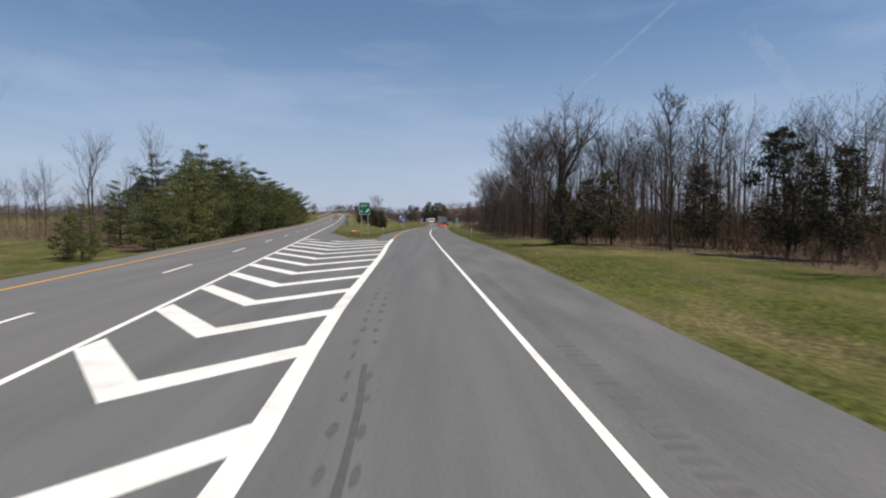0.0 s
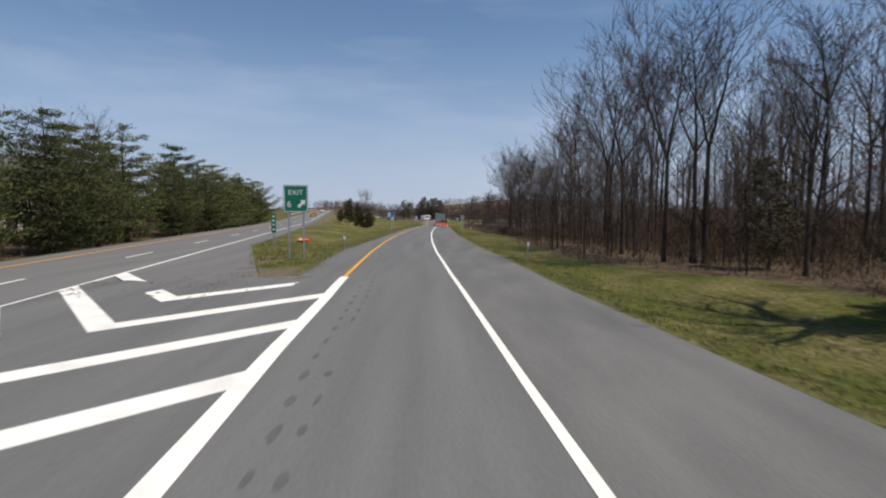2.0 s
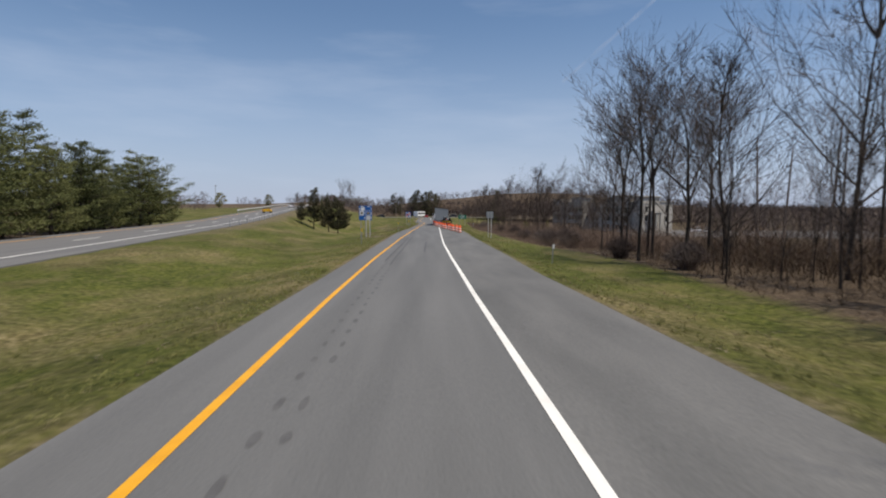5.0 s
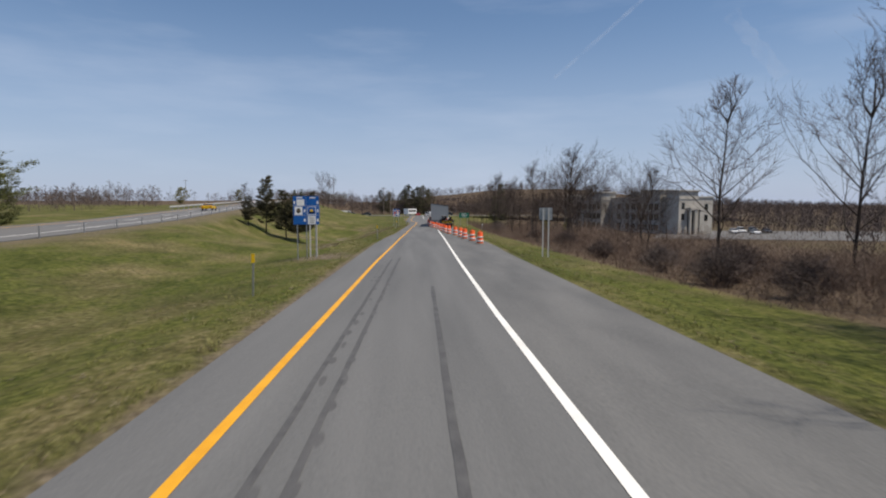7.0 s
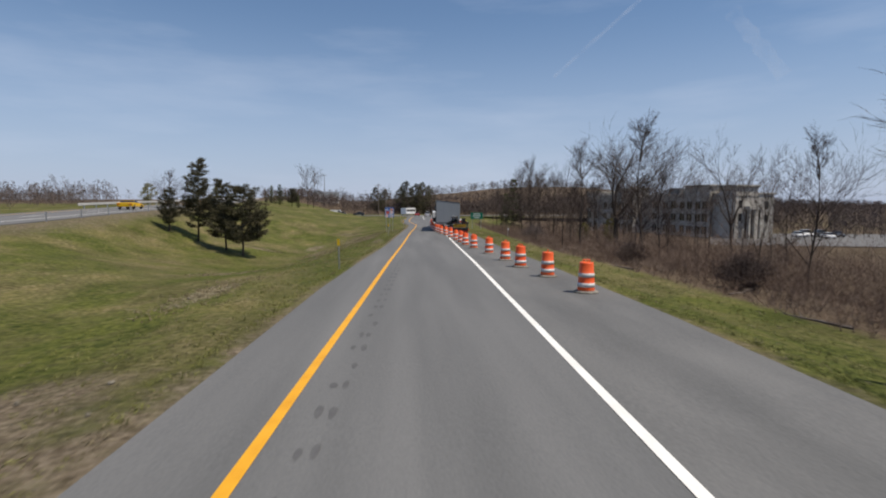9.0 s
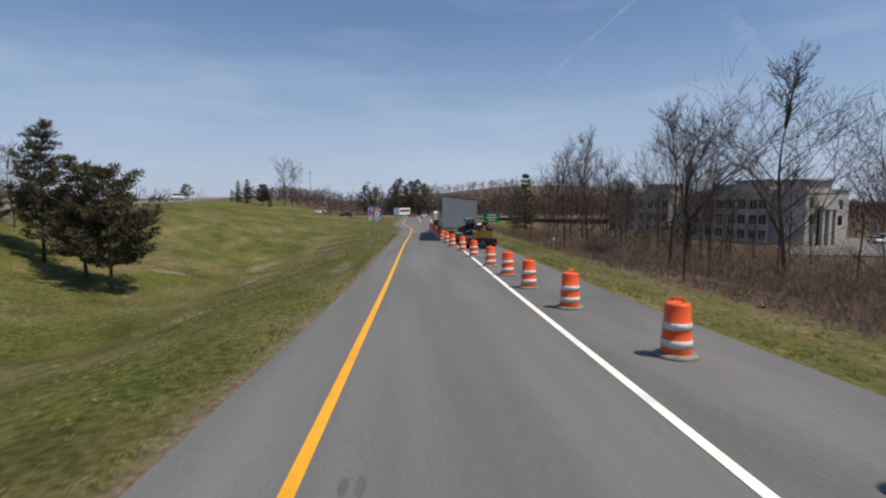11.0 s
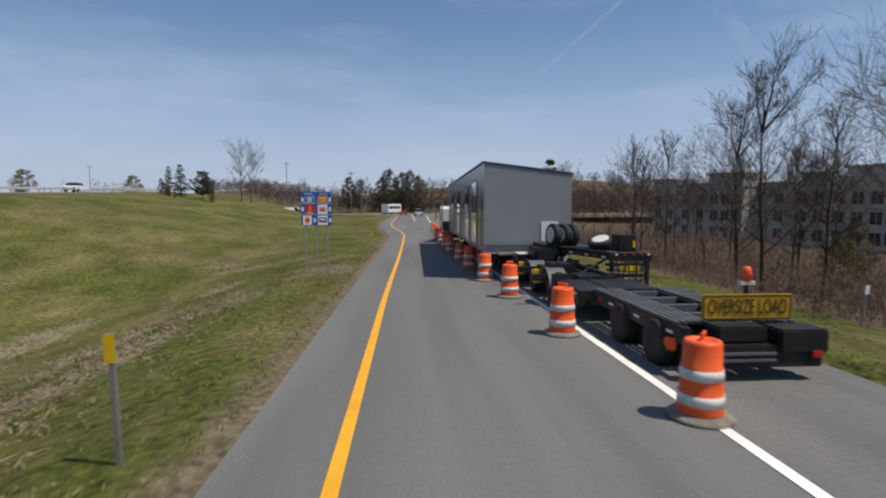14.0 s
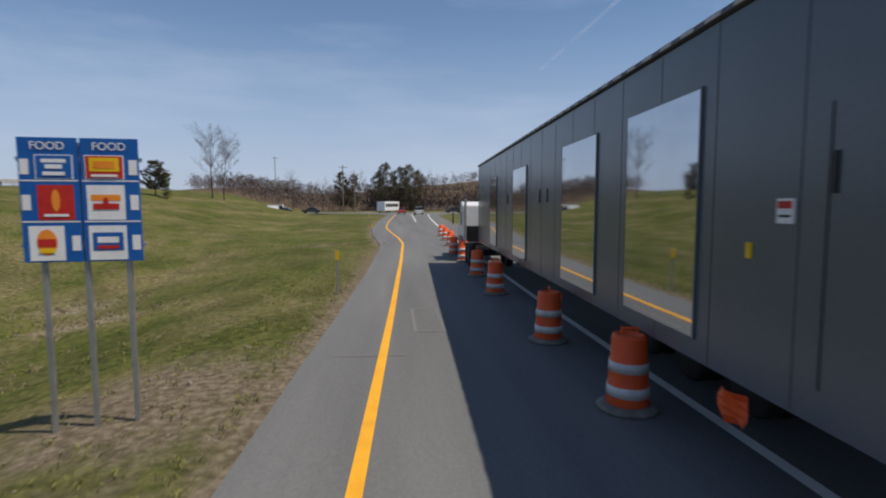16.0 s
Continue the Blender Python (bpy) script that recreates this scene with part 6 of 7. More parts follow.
TZ = ROAD_Z(211) + 1.37
for x, y, turn in ((4.3, 212.05, 12), (4.6, 212.0, 24), (4.9, 211.95, 16)):
    spare_wheel(x, y, TZ + 0.38, 0, 4, turn, "black spare tyre with pale glinting rim standing on the trailer's tail")
spare_wheel(5.42, 210.6, TZ + 0.24, 0, 68, 40, "black spare tyre with pale glinting rim lying on the trailer's tail")


def tail_dolly():
    """The low flat dolly at the very rear, with its banner, beacon and flags."""
    zr = ROAD_Z(204)
    ob = thing("flatbed_dolly", pose(3.32, 201.8, zr, -0.9, 0, -1.3), "low black flatbed dolly with worn deck boards", "trailer")
    for x in (-0.02, 1.86):
        rail = part("side_rail", slab(x, x + 0.14, 0.1, 4.15, 0.56, 0.82, bevel=0.01), M_BLACK_STEEL, ob)
        for k in range(6):
            part("reflective_tape", slab(x - 0.006, x - 0.002, 0.4 + k * 0.62, 0.62 + k * 0.62, 0.66, 0.71), M_SIGN_RED if k % 2 else M_SIGN_WHITE, rail, "red and white reflective tape")
    for x0 in (0.0, 1.42):
        for i in range(5):
            part("ramp_rib", slab(x0 + i * 0.118, x0 + 0.09 + i * 0.118, 0.35, 4.0, 0.82, 0.87, bevel=0.008), M_RAMP, ob, "worn grey steel ramp rib")
    for i in range(5):
        part("cross_member", slab(0.58, 1.42, 0.45 + i * 0.82, 0.55 + i * 0.82, 0.68, 0.82, bevel=0.01), M_TRIM, ob)
    for x in (0.6, 1.36):
        part("inner_rail", slab(x, x + 0.06, 0.3, 4.1, 0.62, 0.82), M_BLACK_STEEL, ob)
    nose = part("nose", slab(-0.3, 1.75, 4.2, 6.2, 0.42, 0.78, bevel=0.02), M_BLACK_STEEL, ob)
    for k in range(4):
        part("reflective_tape", slab(-0.306, -0.3, 4.4 + k * 0.45, 4.58 + k * 0.45, 0.66, 0.71), M_SIGN_RED if k % 2 else M_SIGN_WHITE, nose, "red and white reflective tape")
    part("nose_plate", slab(0.5, 1.6, 4.3, 6.0, 0.785, 0.8), M_BLACK_STEEL, nose)
    part("gooseneck", slab(0.35, 1.35, 6.2, 7.1, 0.5, 0.86, bevel=0.03), M_BLACK_STEEL, ob)
    part("bumper", slab(-0.02, 2.05, -0.16, 0.1, 0.26, 0.6, bevel=0.02), M_BLACK_STEEL, ob)
    part("rear_box", slab(1.35, 2.12, -0.2, 0.3, 0.48, 0.84, bevel=0.03), M_BLACK_STEEL, ob)
    part("rear_box", slab(0.45, 1.25, -0.05, 0.35, 0.62, 0.86, bevel=0.03), M_BLACK_STEEL, ob)
    for z in (0.36, 0.46):
        part("bumper_rib", slab(0.1, 1.3, -0.19, -0.16, z, z + 0.04), M_TRIM, ob)
    for x in (0.1, 1.85):
        part("tail_light", slab(x, x + 0.14, -0.22, -0.2, 0.42, 0.52), M_SIGN_RED, ob, "red tail light")
    for y in (0.95, 2.45):
        for x, inward in ((0.02, 1), (1.95, -1)):
            wheel(ob, x, y, 0.4, 0.4, 0.24, inward)
        bm = bmesh.new()
        tube(bm, (0.1, y, 0.4), (1.9, y, 0.4), 0.06)
        part("axle", bm, M_BLACK_STEEL, ob)
    bm = bmesh.new()
    tube(bm, (1.0, 7.0, 0.7), (1.0, 8.6, 0.75), 0.09)
    part("tow_bar", bm, M_BLACK_STEEL, ob)
    flag(ob, -0.06, 0.5, 0.62, 0.24, -1), flag(ob, 2.16, 0.2, 0.78, 0.26, 1)
    # banner
    banner = part("banner", slab(0.38, 1.86, 0.28, 0.31, 0.9, 1.31, bevel=0.006), M_BANNER, ob, "yellow banner board with black letters")
    for x0, x1, z0, z1 in ((0.4, 1.84, 0.915, 0.93), (0.4, 1.84, 1.28, 1.295), (0.4, 0.415, 0.93, 1.28), (1.825, 1.84, 0.93, 1.28)):
        part("border", slab(x0, x1, 0.272, 0.279, z0, z1), M_BLACK_LETTER, banner)
    letters("OVERSIZE LOAD", 0.285, M_BLACK_LETTER, banner, Matrix.Translation((1.12, 0.27, 1.105)) @ pose(0, 0, 0, 90, 0, 0) @ Matrix.Diagonal((0.62, 1.18, 1, 1)))
    bm = bmesh.new()
    tube(bm, (1.2, 0.45, 0.85), (1.2, 0.45, 1.5), 0.035)
    beacon = part("beacon_post", bm, M_BLACK_STEEL, ob)
    part("beacon_bracket", slab(1.08, 1.32, 0.4, 0.5, 1.44, 1.5), M_REFLECT, beacon)
    bm = lathe([(0.07, 1.5), (0.075, 1.65), (0.05, 1.73), (0.0, 1.74)], 14)
    bmesh.ops.translate(bm, vec=(1.2, 0.45, 0), verts=bm.verts)
    part("beacon", bm, M_DRUM, beacon, "orange beacon lamp")
    return ob


tail_dolly()


# ---- vehicles ----
def extruded(profile, x0, x1, inset=0.0, top=None):
    """A body from a side outline of (y, z), narrowed above the height top by inset."""
    bm = bmesh.new()
    def ring(x, s):
        return [bm.verts.new((x - s * (inset * max(0.0, z - top) if top is not None else 0.0), y, z)) for y, z in profile]
    a, b = ring(x0, -1), ring(x1, 1)
    n = len(profile)
    for i in range(n):
        bm.faces.new((a[i], a[(i + 1) % n], b[(i + 1) % n], b[i]))
    bm.faces.new(a[::-1]), bm.faces.new(b)
    bmesh.ops.recalc_face_normals(bm, faces=bm.faces)
    bmesh.ops.bevel(bm, geom=list(bm.edges), offset=0.035, segments=2, affect="EDGES")
    return bm


KINDS = {
    "sedan": (1.78, [(-2.25, 0.35), (-2.3, 0.75), (-2.1, 0.92), (-1.3, 0.97), (1.2, 0.95), (2.0, 0.8), (2.25, 0.62), (2.25, 0.35)], [(-1.75, 0.93), (-1.0, 1.4), (0.35, 1.43), (1.2, 0.93)], 1.4, 0.32),
    "sports": (1.85, [(-2.2, 0.35), (-2.25, 0.85), (-1.5, 0.92), (0.6, 0.82), (1.6, 0.72), (2.3, 0.5), (2.3, 0.3)], [(-1.6, 0.88), (-0.9, 1.16), (-0.1, 1.18), (0.7, 0.8)], 1.4, 0.33),
    "van": (1.95, [(-2.6, 0.4), (-2.62, 1.2), (2.2, 1.15), (2.6, 0.95), (2.65, 0.4)], [(-2.58, 1.15), (-2.5, 2.1), (1.3, 2.1), (2.1, 1.12)], 1.7, 0.35),
    "suv": (1.85, [(-2.3, 0.4), (-2.33, 1.05), (1.1, 1.05), (2.1, 0.95), (2.3, 0.75), (2.3, 0.4)], [(-2.28, 1.02), (-2.1, 1.72), (0.5, 1.74), (1.25, 1.02)], 1.45, 0.36)}


def vehicle(kind, name, paint, x, y, z, turn, label, group=""):
    w, low, cab, base, r = KINDS[kind]
    ob = thing(name, pose(x, y, z, 0, 0, turn), label, "car", group)
    part("body", extruded(low, -w / 2, w / 2), paint, ob)
    part("cabin", extruded(cab, -w / 2 + 0.06, w / 2 - 0.06, 0.35, cab[0][1]), M_DARK_GLASS if kind != "van" else paint, ob, "dark glazed cabin" if kind != "van" else "")
    tops = sorted(cab, key=lambda p: -p[1])[:2]
    ys = sorted(p[0] for p in tops)
    part("roof", slab(-w / 2 + 0.27, w / 2 - 0.27, ys[0] - 0.02, ys[1] + 0.02, tops[0][1] - 0.02, tops[0][1] + 0.025, bevel=0.01), paint, ob)
    if kind == "van":
        part("windscreen", slab(-0.75, 0.75, 1.55, 1.75, 1.25, 1.9), M_DARK_GLASS, ob)
        for s in (-1, 1):
            part("side_window", slab(s * 0.9 - 0.02, s * 0.9 + 0.02, 0.4, 1.35, 1.3, 1.85), M_DARK_GLASS, ob)
    for sx in (-1, 1):
        part("headlight", slab(sx * w * 0.36 - 0.14, sx * w * 0.36 + 0.14, low[-2][0] - 0.06, low[-2][0] + 0.012, 0.55, 0.68), M_REFLECT, ob, "clear headlight")
        part("tail_light", slab(sx * w * 0.38 - 0.12, sx * w * 0.38 + 0.12, low[1][0] - 0.015, low[1][0] + 0.06, 0.6, 0.75), M_SIGN_RED, ob, "red tail light")
        for wy in (-base, base):
            wheel(ob, sx * (w / 2 - 0.1), wy, r, r, 0.22)
    return ob


hwa = math.degrees(math.atan(0.16))
vehicle("sports", "sports_car", M_CAR_YELLOW, hw_x(212) - 1.7, 212, HIGHWAY_Z(212) + 0.01, hwa, "yellow low sports car on the highway lane")
vehicle("sedan", "car", M_CAR_WHITE, hw_x(279) - 1.8, 279, HIGHWAY_Z(279) + 0.01, hwa, "white sedan on the raised highway")
CROSS = "vehicles at the side road"
for x, y, turn, kind, paint, lab in ((-46, 346, 90, "sedan", M_CAR_DARK, "dark sedan on the side road"), (-37, 346, 90, "suv", M_CAR_DARK, "dark sport utility car on the side road"), (-29, 346.2, 90, "sedan", M_CAR_DARK, "dark sedan on the side road"),
                                     (-22, 346, 90, "sedan", M_CAR_DARK, "dark sedan on the side road"), (0.6, 336, 0, "sedan", M_CAR_RED, "red sedan waiting at the stop line"), (4.4, 331, 0, "suv", M_CAR_WHITE, "white car waiting at the stop line"),
                                     (-31, 350, -90, "van", M_CAR_WHITE, "white van on the side road"), (14, 345.5, 90, "sedan", M_CAR_DARK, "dark sedan on the side road")):
    vehicle(kind, "van" if kind == "van" else "car", paint, x, y, -2.58, turn, lab, CROSS)


def bus(x, y, z, turn):
    ob = thing("bus", pose(x, y, z, 0, 0, turn), "white shuttle bus with a dark window band", "bus")
    part("body", slab(-1.2, 1.2, -4.6, 4.6, 0.45, 2.9, bevel=0.12), M_CAR_WHITE, ob)
    for s in (-1, 1):
        for i in range(6):
            part("window", slab(s * 1.2 - 0.015, s * 1.2 + 0.015, -4.1 + i * 1.35, -2.95 + i * 1.35, 1.5, 2.35), M_DARK_GLASS, ob)
        for wy in (-3.0, 3.0):
            wheel(ob, s * 1.05, wy, 0.48, 0.48, 0.26)
    part("windscreen", slab(-1.05, 1.05, 4.59, 4.62, 1.3, 2.5), M_DARK_GLASS, ob)
    return ob


bus(-2.8, 353, -2.58, -24)


def truck_tractor():
    x, y = 2.55, 236.4
    ob = thing("truck_tractor", pose(x, y, ROAD_Z(238) + 0.01, 0, 0, BTURN - 0.5), "white truck tractor coupled ahead of the modular building", "truck")
    part("cab", extruded([(0.6, 0.9), (0.6, 2.75), (2.2, 2.95), (2.9, 2.2), (3.0, 1.9), (4.9, 1.65), (5.0, 0.7)], -0.1, 2.0), M_CAR_WHITE, ob)
    part("windscreen", slab(0.15, 1.75, 2.55, 2.6, 1.95, 2.5), M_DARK_GLASS, ob)
    for s in (-0.12, 2.02):
        part("side_window", slab(s - 0.015, s + 0.015, 1.7, 2.6, 1.75, 2.4), M_DARK_GLASS, ob)
        part("fuel_tank", lathe([(0.001, -0.7), (0.3, -0.7), (0.3, 0.7), (0.001, 0.7)], 16), M_STEEL, ob).matrix_basis = pose(s + (0.2 if s < 0 else -0.2), 1.2, 0.62, 90, 0, 0)
    part("back_panel", slab(-0.06, 1.96, 0.55, 0.585, 0.95, 1.75), M_BLACK_STEEL, ob, "dark panel across the back of the cab")
    part("side_fairing", slab(-0.14, -0.1, 0.7, 2.6, 0.6, 1.2, bevel=0.01), M_TRIM, ob)
    part("chassis", slab(0.5, 1.4, -2.2, 4.6, 0.55, 0.8), M_BLACK_STEEL, ob)
    for s in (0.08, 1.82):
        for wy in (-1.6, -0.3, 4.0):
            wheel(ob, s, wy, 0.5, 0.5, 0.28)
    bm = bmesh.new()
    tube(bm, (-0.02, 0.4, 0.9), (-0.02, 0.4, 3.1), 0.06)
    part("exhaust_stack", bm, M_STEEL, ob, "chrome exhaust stack")
    part("mirror", slab(-0.5, -0.44, 2.75, 2.95, 1.75, 2.35), M_BLACK_STEEL, ob)
    part("mirror_arm", slab(-0.46, -0.08, 2.82, 2.86, 2.2, 2.24), M_STEEL, ob)
    return ob


truck_tractor()


# ---- the long building beyond the brush ----
def hotel():
    ob = thing("hotel_building", pose(58.2, 307.2, -6.4, 0, 0, -72), "long pale three-storey building with square roof towers", "building")
    L, D, H, W = 53.0, 11.5, 10.6, 22.0
    part("wing_wall", slab(1.6, W, -3.2, D - 1, 0, H), M_CONCRETE, ob)
    part("wall", slab(W, L - 0.4, 0, D, 0, H), M_CONCRETE, ob)
    towers = ((1.0, 6.8, -4.0, 2.0, 1.2), (15.0, 22.4, -4.2, 1.5, 1.9), (37.8, 45.4, -1.2, 4.5, 2.0), (48.5, L, -1.6, 5.4, 1.7))
    for x0, x1, y0, y1, dz in towers:
        part("tower", slab(x0, x1, y0, y1, 0, H + dz), M_CONCRETE, ob)
        part("cornice", slab(x0 - 0.45, x1 + 0.45, y0 - 0.45, y1 + 0.45, H + dz - 0.05, H + dz + 0.35, bevel=0.06), M_CONCRETE, ob, "projecting pale cornice")
        part("string_course", slab(x0 - 0.14, x1 + 0.14, y0 - 0.14, y1 + 0.14, H - 0.55, H - 0.2), M_CONCRETE, ob, "pale string course")
    for x0, x1, y0, y1 in ((1.3, W + 0.25, -3.5, D - 0.8), (W + 0.3, L - 0.1, -0.3, D + 0.3)):
        part("parapet", slab(x0, x1, y0, y1, H - 0.02, H + 0.3, bevel=0.04), M_CONCRETE, ob, "pale parapet coping")
    part("roof_unit", slab(28.0, 31.6, 3, 6.5, H + 0.3, H + 1.9, bevel=0.05), M_TRIM, ob, "grey rooftop machinery")
    part("roof_unit", slab(33.5, 36.5, 4, 6.5, H + 0.3, H + 1.2, bevel=0.05), M_TRIM, ob, "grey rooftop machinery")
    for x in (32.0, 33.0):
        part("roof_pipe", slab(x, x + 0.12, 4, 4.12, H + 0.3, H + 2.6), M_TRIM, ob)
    pane_me = frame_me = None

    def front_at(x):
        for x0, x1, y0, _, _ in towers:
            if x0 < x + 0.8 < x1:
                return y0
        return -3.2 if x < W else 0.0

    for row in range(3):
        for x in (1.6, 4.6, 8.2, 11.6, 15.6, 18.0, 20.3, 25.4, 29.4, 32.2, 35.2, 38.6, 41.2, 43.3):
            if pane_me is None:
                pane = part("window", slab(0, 1.65, -0.03, 0.05, 0, 1.85), M_DARK_GLASS, ob, "dark recessed window")
                bm = bmesh.new()
                for a, b, c, d in ((-0.12, 0, -0.12, 1.97), (1.65, 1.77, -0.12, 1.97), (0, 1.65, -0.12, 0), (0, 1.65, 1.85, 1.97), (0.8, 0.86, 0, 1.85)):
                    box(bm, a, b, -0.1, 0.04, c, d)
                fr = part("window_frame", bm, M_CONCRETE, pane)
                pane_me, frame_me = pane.data, fr.data
            else:
                pane = new("window", pane_me)
                pane.parent = ob
                fr = new("window_frame", frame_me)
                fr.parent = pane
            pane.location = (x, front_at(x), 0.8 + row * 3.1)
    # the sunny end with its tall entrance
    for row in range(2):
        part("end_window", slab(L - 0.44, L - 0.36, 8.4, 9.7, 3.9 + row * 3.1, 5.7 + row * 3.1), M_DARK_GLASS, ob)
        part("end_window", slab(L - 0.03, L + 0.03, -0.6, 0.5, 4.2 + row * 3.1, 6.0 + row * 3.1), M_DARK_GLASS, ob)
    part("entrance_glass", slab(L - 0.03, L + 0.05, 1.7, 4.9, 0.1, 6.9), M_DARK_GLASS, ob, "tall dark entrance glazing")
    part("entrance_lintel", slab(L, L + 1.6, 1.0, 5.5, 6.9, 7.7, bevel=0.06), M_CONCRETE, ob, "pale entrance lintel")
    for py in (1.2, 3.0, 4.8):
        part("entrance_column", slab(L + 0.8, L + 1.4, py, py + 0.55, 0, 6.9), M_CONCRETE, ob)
    return ob


hotel()
tagged(mesh_object("car_park", [(58, 240, -6.25), (155, 216, -6.25), (163, 266, -6.25), (80, 280, -6.25)], [(0, 1, 2, 3)], M_HIGHWAY), "grey asphalt car park before the long building", "car park", kind="structure")
for i, (x, y, kind, paint, lab) in enumerate(((92.5, 261.5, "sedan", M_CAR_WHITE, "white sedan in the car park"), (96, 263.5, "suv", M_CAR_WHITE, "white utility car in the car park"), (99, 262.5, "suv", M_CAR_DARK, "dark utility car in the car park"), (102.5, 261.5, "sedan", M_CAR_DARK, "dark sedan in the car park"), (95.5, 256, "sedan", M_CAR_WHITE, "white sedan in the car park"))):
    vehicle(kind, "car", paint, x, y, -6.23, 160, lab, "cars in the car park")


# ---- houses and poles beyond ----
def house(x, y, turn, w, d, h, wall_mat, roof_mat, label):
    ob = thing("house", pose(x, y, ground_z(x, y) - 0.3, 0, 0, turn), label, "house", "houses beyond the side road")
    part("wall", slab(-w / 2, w / 2, -d / 2, d / 2, 0, h), wall_mat, ob)
    bm = bmesh.new()
    e = 0.5
    vs = [bm.verts.new(c) for c in ((-w / 2 - e, -d / 2 - e, h), (w / 2 + e, -d / 2 - e, h), (w / 2 + e, d / 2 + e, h), (-w / 2 - e, d / 2 + e, h), (-w / 2 - e, 0, h + d * 0.38), (w / 2 + e, 0, h + d * 0.38))]
    for q in ((0, 1, 5, 4), (2, 3, 4, 5), (1, 2, 5), (3, 0, 4), (0, 3, 2, 1)):
        bm.faces.new([vs[i] for i in q])
    part("roof", bm, roof_mat, ob)
    for i in range(3):
        part("window", slab(-w * 0.36 + i * w * 0.3, -w * 0.36 + i * w * 0.3 + 1.1, -d / 2 - 0.03, -d / 2 + 0.02, 1.2, 2.6), M_DARK_GLASS, ob)
    part("door", slab(w * 0.36, w * 0.36 + 1.0, -d / 2 - 0.03, -d / 2 + 0.02, 0.3, 2.35), M_TRIM, ob)
    return ob


house(-45, 94, 70, 11, 8, 6.2, M_CONCRETE, M_TRIM, "pale two-storey house behind the roadside pines")
house(14, 385, 10, 13, 8, 3.2, M_CONCRETE, M_LITTER, "low pale house with a brown roof on the slope")
house(30, 402, -8, 12, 8, 3.2, M_CONCRETE, M_LITTER, "low pale house with a brown roof on the slope")
house(-46, 420, 5, 12, 8, 3.0, M_CONCRETE, M_TRIM, "small pale house below the wooded hill")
house(58, 392, 4, 12, 8, 3.2, M_CONCRETE, M_LITTER, "pale roadside house with a grey roof")


def utility_pole(x, y, height, arm, label):
    ob = thing("utility_pole", pose(x, y, ground_z(x, y) - 0.2, 0, 0, arm), label, "utility pole", "utility poles")
    bm = bmesh.new()
    tube(bm, (0, 0, 0), (0, 0, height), 0.17, 0.11, 10)
    part("pole", bm, M_WOOD_POLE, ob)
    part("crossarm", slab(-1.2, 1.2, -0.07, 0.07, height - 0.75, height - 0.6), M_WOOD_POLE, ob)
    for s in (-1.05, -0.5, 0.5, 1.05):
        bm = lathe([(0.05, height - 0.6), (0.06, height - 0.5), (0.03, height - 0.42), (0.0, height - 0.41)], 8)
        bmesh.ops.translate(bm, vec=(s, 0, 0), verts=bm.verts)
        part("insulator", bm, M_STEEL, ob)
    return ob


utility_pole(-15, 356, 13, 20, "tall wooden utility pole with a crossarm")
utility_pole(-12, 357, 11, 20, "wooden utility pole with a crossarm")
utility_pole(-48, 425, 15.0, 20, "tall wooden utility pole with a crossarm")
utility_pole(-148, 462, 14.0, 20, "distant wooden utility pole with a crossarm")


def guard_rail(off, y0, y1, label, flare=0.0):
    """A steel beam rail on posts; its near end may bend down and away."""
    ob = thing("guard_rail", Matrix(), label, "guard rail", "guard rails on the highway")
    ys = [float(y) for y in np.arange(y0, y1, 2.0)]
    v, f = [], []

    def foot(y):
        end = max(0.0, 1 - (y - y0) / 8) ** 2
        return hw_x(y) + off + flare * end, HIGHWAY_Z(y) - 0.45 * end * (flare != 0)
    for y in ys:
        x, z = foot(y)
        for dx, dz in ((0, 0.43), (0.05, 0.51), (0, 0.6), (0.05, 0.69), (0, 0.77)):
            v.append((x + dx, y, z + dz))
    for i in range(len(ys) - 1):
        for k in range(4):
            f.append((i * 5 + k, i * 5 + k + 1, i * 5 + 5 + k + 1, i * 5 + 5 + k))
    mesh_object("rail", v, f, M_RAIL, ob)
    me = None
    for y in ys[1::2]:
        if me is None:
            o = part("post", slab(-0.05, 0.05, -0.07, 0.07, -0.9, 0.74), M_STEEL, ob)
            me = o.data
        else:
            o = new("post", me)
            o.parent = ob
        o.location = (foot(y)[0] - 0.08, y, foot(y)[1])
    return ob


guard_rail(-9.4, 214, 370, "pale steel guard rail on the far side of the raised highway")
guard_rail(2.6, 268, 316, "bright steel guard rail on top of the embankment", 1.2)


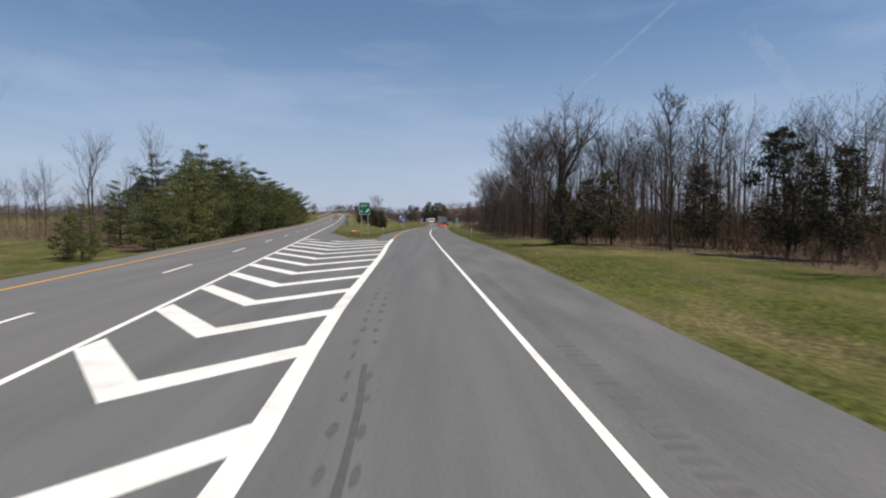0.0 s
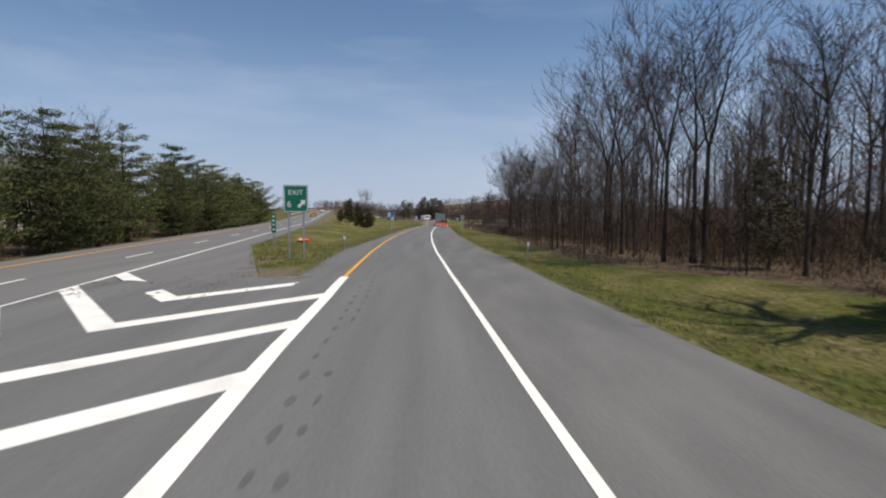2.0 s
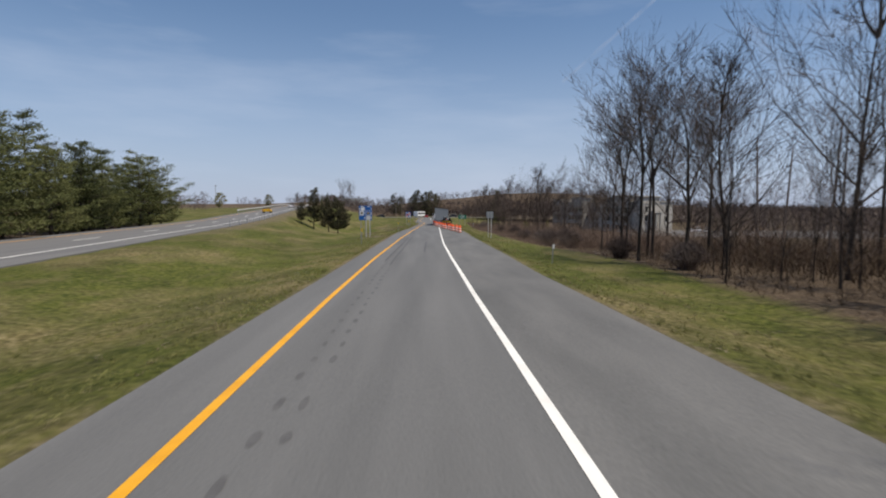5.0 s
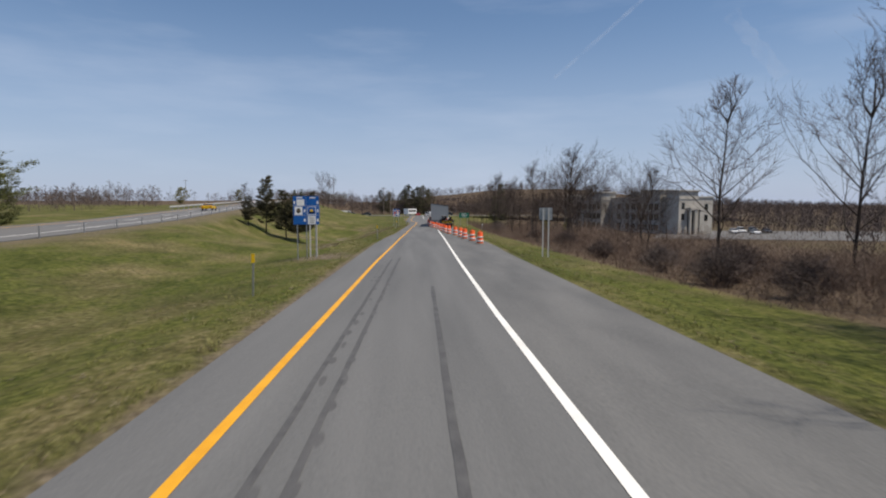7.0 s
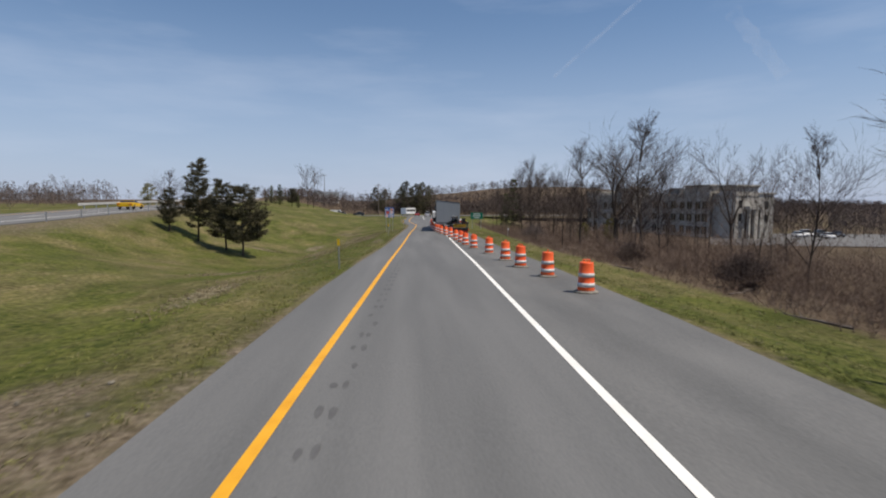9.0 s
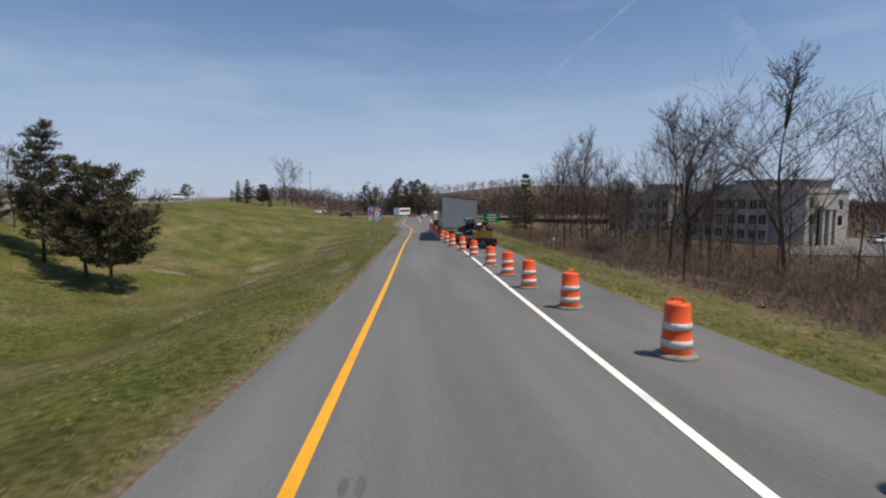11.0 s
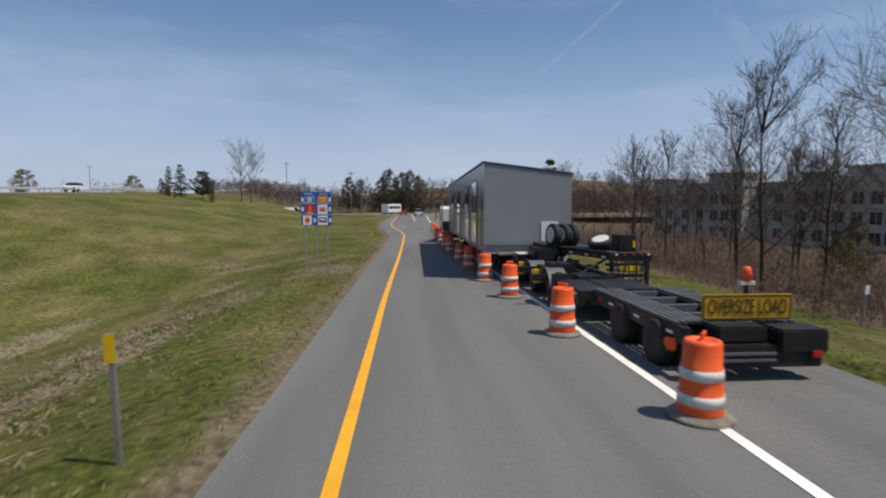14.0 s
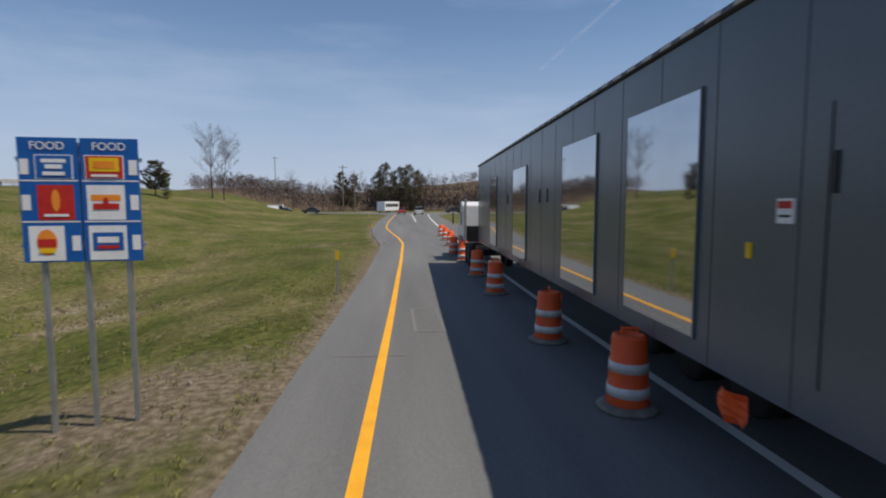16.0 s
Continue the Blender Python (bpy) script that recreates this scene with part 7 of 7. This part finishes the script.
def cable_rail():
    """Slim posts with a cable along the highway's near shoulder."""
    ob = thing("cable_rail", Matrix(), "low cable rail on slim grey posts beside the highway", "guard rail", "guard rails on the highway")
    ys = [float(y) for y in np.arange(146, 268, 6.0)]
    me = None
    for y in ys:
        if me is None:
            o = part("post", slab(-0.03, 0.03, -0.03, 0.03, -0.6, 0.72), M_STEEL, ob)
            me = o.data
        else:
            o = new("post", me)
            o.parent = ob
        o.location = (hw_x(y) + 2.55, y, HIGHWAY_Z(y))
    bm = bmesh.new()
    for a, b in zip(ys, ys[1:]):
        tube(bm, (hw_x(a) + 2.55, a, HIGHWAY_Z(a) + 0.64), (hw_x(b) + 2.55, b, HIGHWAY_Z(b) + 0.64), 0.012, n=5)
    part("cable", bm, M_STEEL, ob)
    return ob


cable_rail()


# ---- vapour trails ----
def vapour_trail(points, width, thick=0.42, name="vapour_trail"):
    m = bpy.data.materials.new("vapour")
    if not m.use_nodes:
        m.use_nodes = True
        n, l = m.node_tree.nodes, m.node_tree.links
        n.remove(n["Principled BSDF"])
        diffuse, clear, mix, tex, co, span = (n.new("ShaderNode" + k) for k in ("BsdfTranslucent", "BsdfTransparent", "MixShader", "TexNoise", "TexCoord", "MapRange"))
        diffuse.inputs[0].default_value = (0.9, 0.9, 0.9, 1)
        tex.inputs["Scale"].default_value, tex.inputs["Detail"].default_value = 0.012, 5
        span.inputs["From Min"].default_value, span.inputs["From Max"].default_value, span.inputs["To Max"].default_value = 0.3, 0.7, thick
        l.new(co.outputs["Object"], tex.inputs["Vector"]), l.new(tex.outputs[0], span.inputs[0]), l.new(span.outputs[0], mix.inputs[0])
        l.new(clear.outputs[0], mix.inputs[1]), l.new(diffuse.outputs[0], mix.inputs[2]), l.new(mix.outputs[0], n["Material Output"].inputs[0])
    v, f = [], []
    n = 24
    a, b = Vector(points[0]), Vector(points[1])
    side = (b - a).cross((a + b) / 2).normalized()
    for i in range(n + 1):
        c = a.lerp(b, i / n)
        w = width * (0.7 + 0.4 * noise.noise((i * 0.4, width, 2)))
        v.extend((tuple(c - side * w), tuple(c + side * w)))
    f = [(2 * i, 2 * i + 1, 2 * i + 3, 2 * i + 2) for i in range(n)]
    ob = tagged(mesh_object(name, v, f, m), "thin white vapour trail high in the blue sky", "vapour trail", "vapour trails", "structure")
    ob.visible_shadow = False
    return ob


vapour_trail(((1297, 2687, 1162), (772, 3028, 694)), 13, 0.24)
vapour_trail(((1529, 2656, 927), (1770, 2597, 611)), 46, 0.12)
vapour_trail(((-2045, 2418, 449), (-1856, 2490, 770)), 22, 0.2)
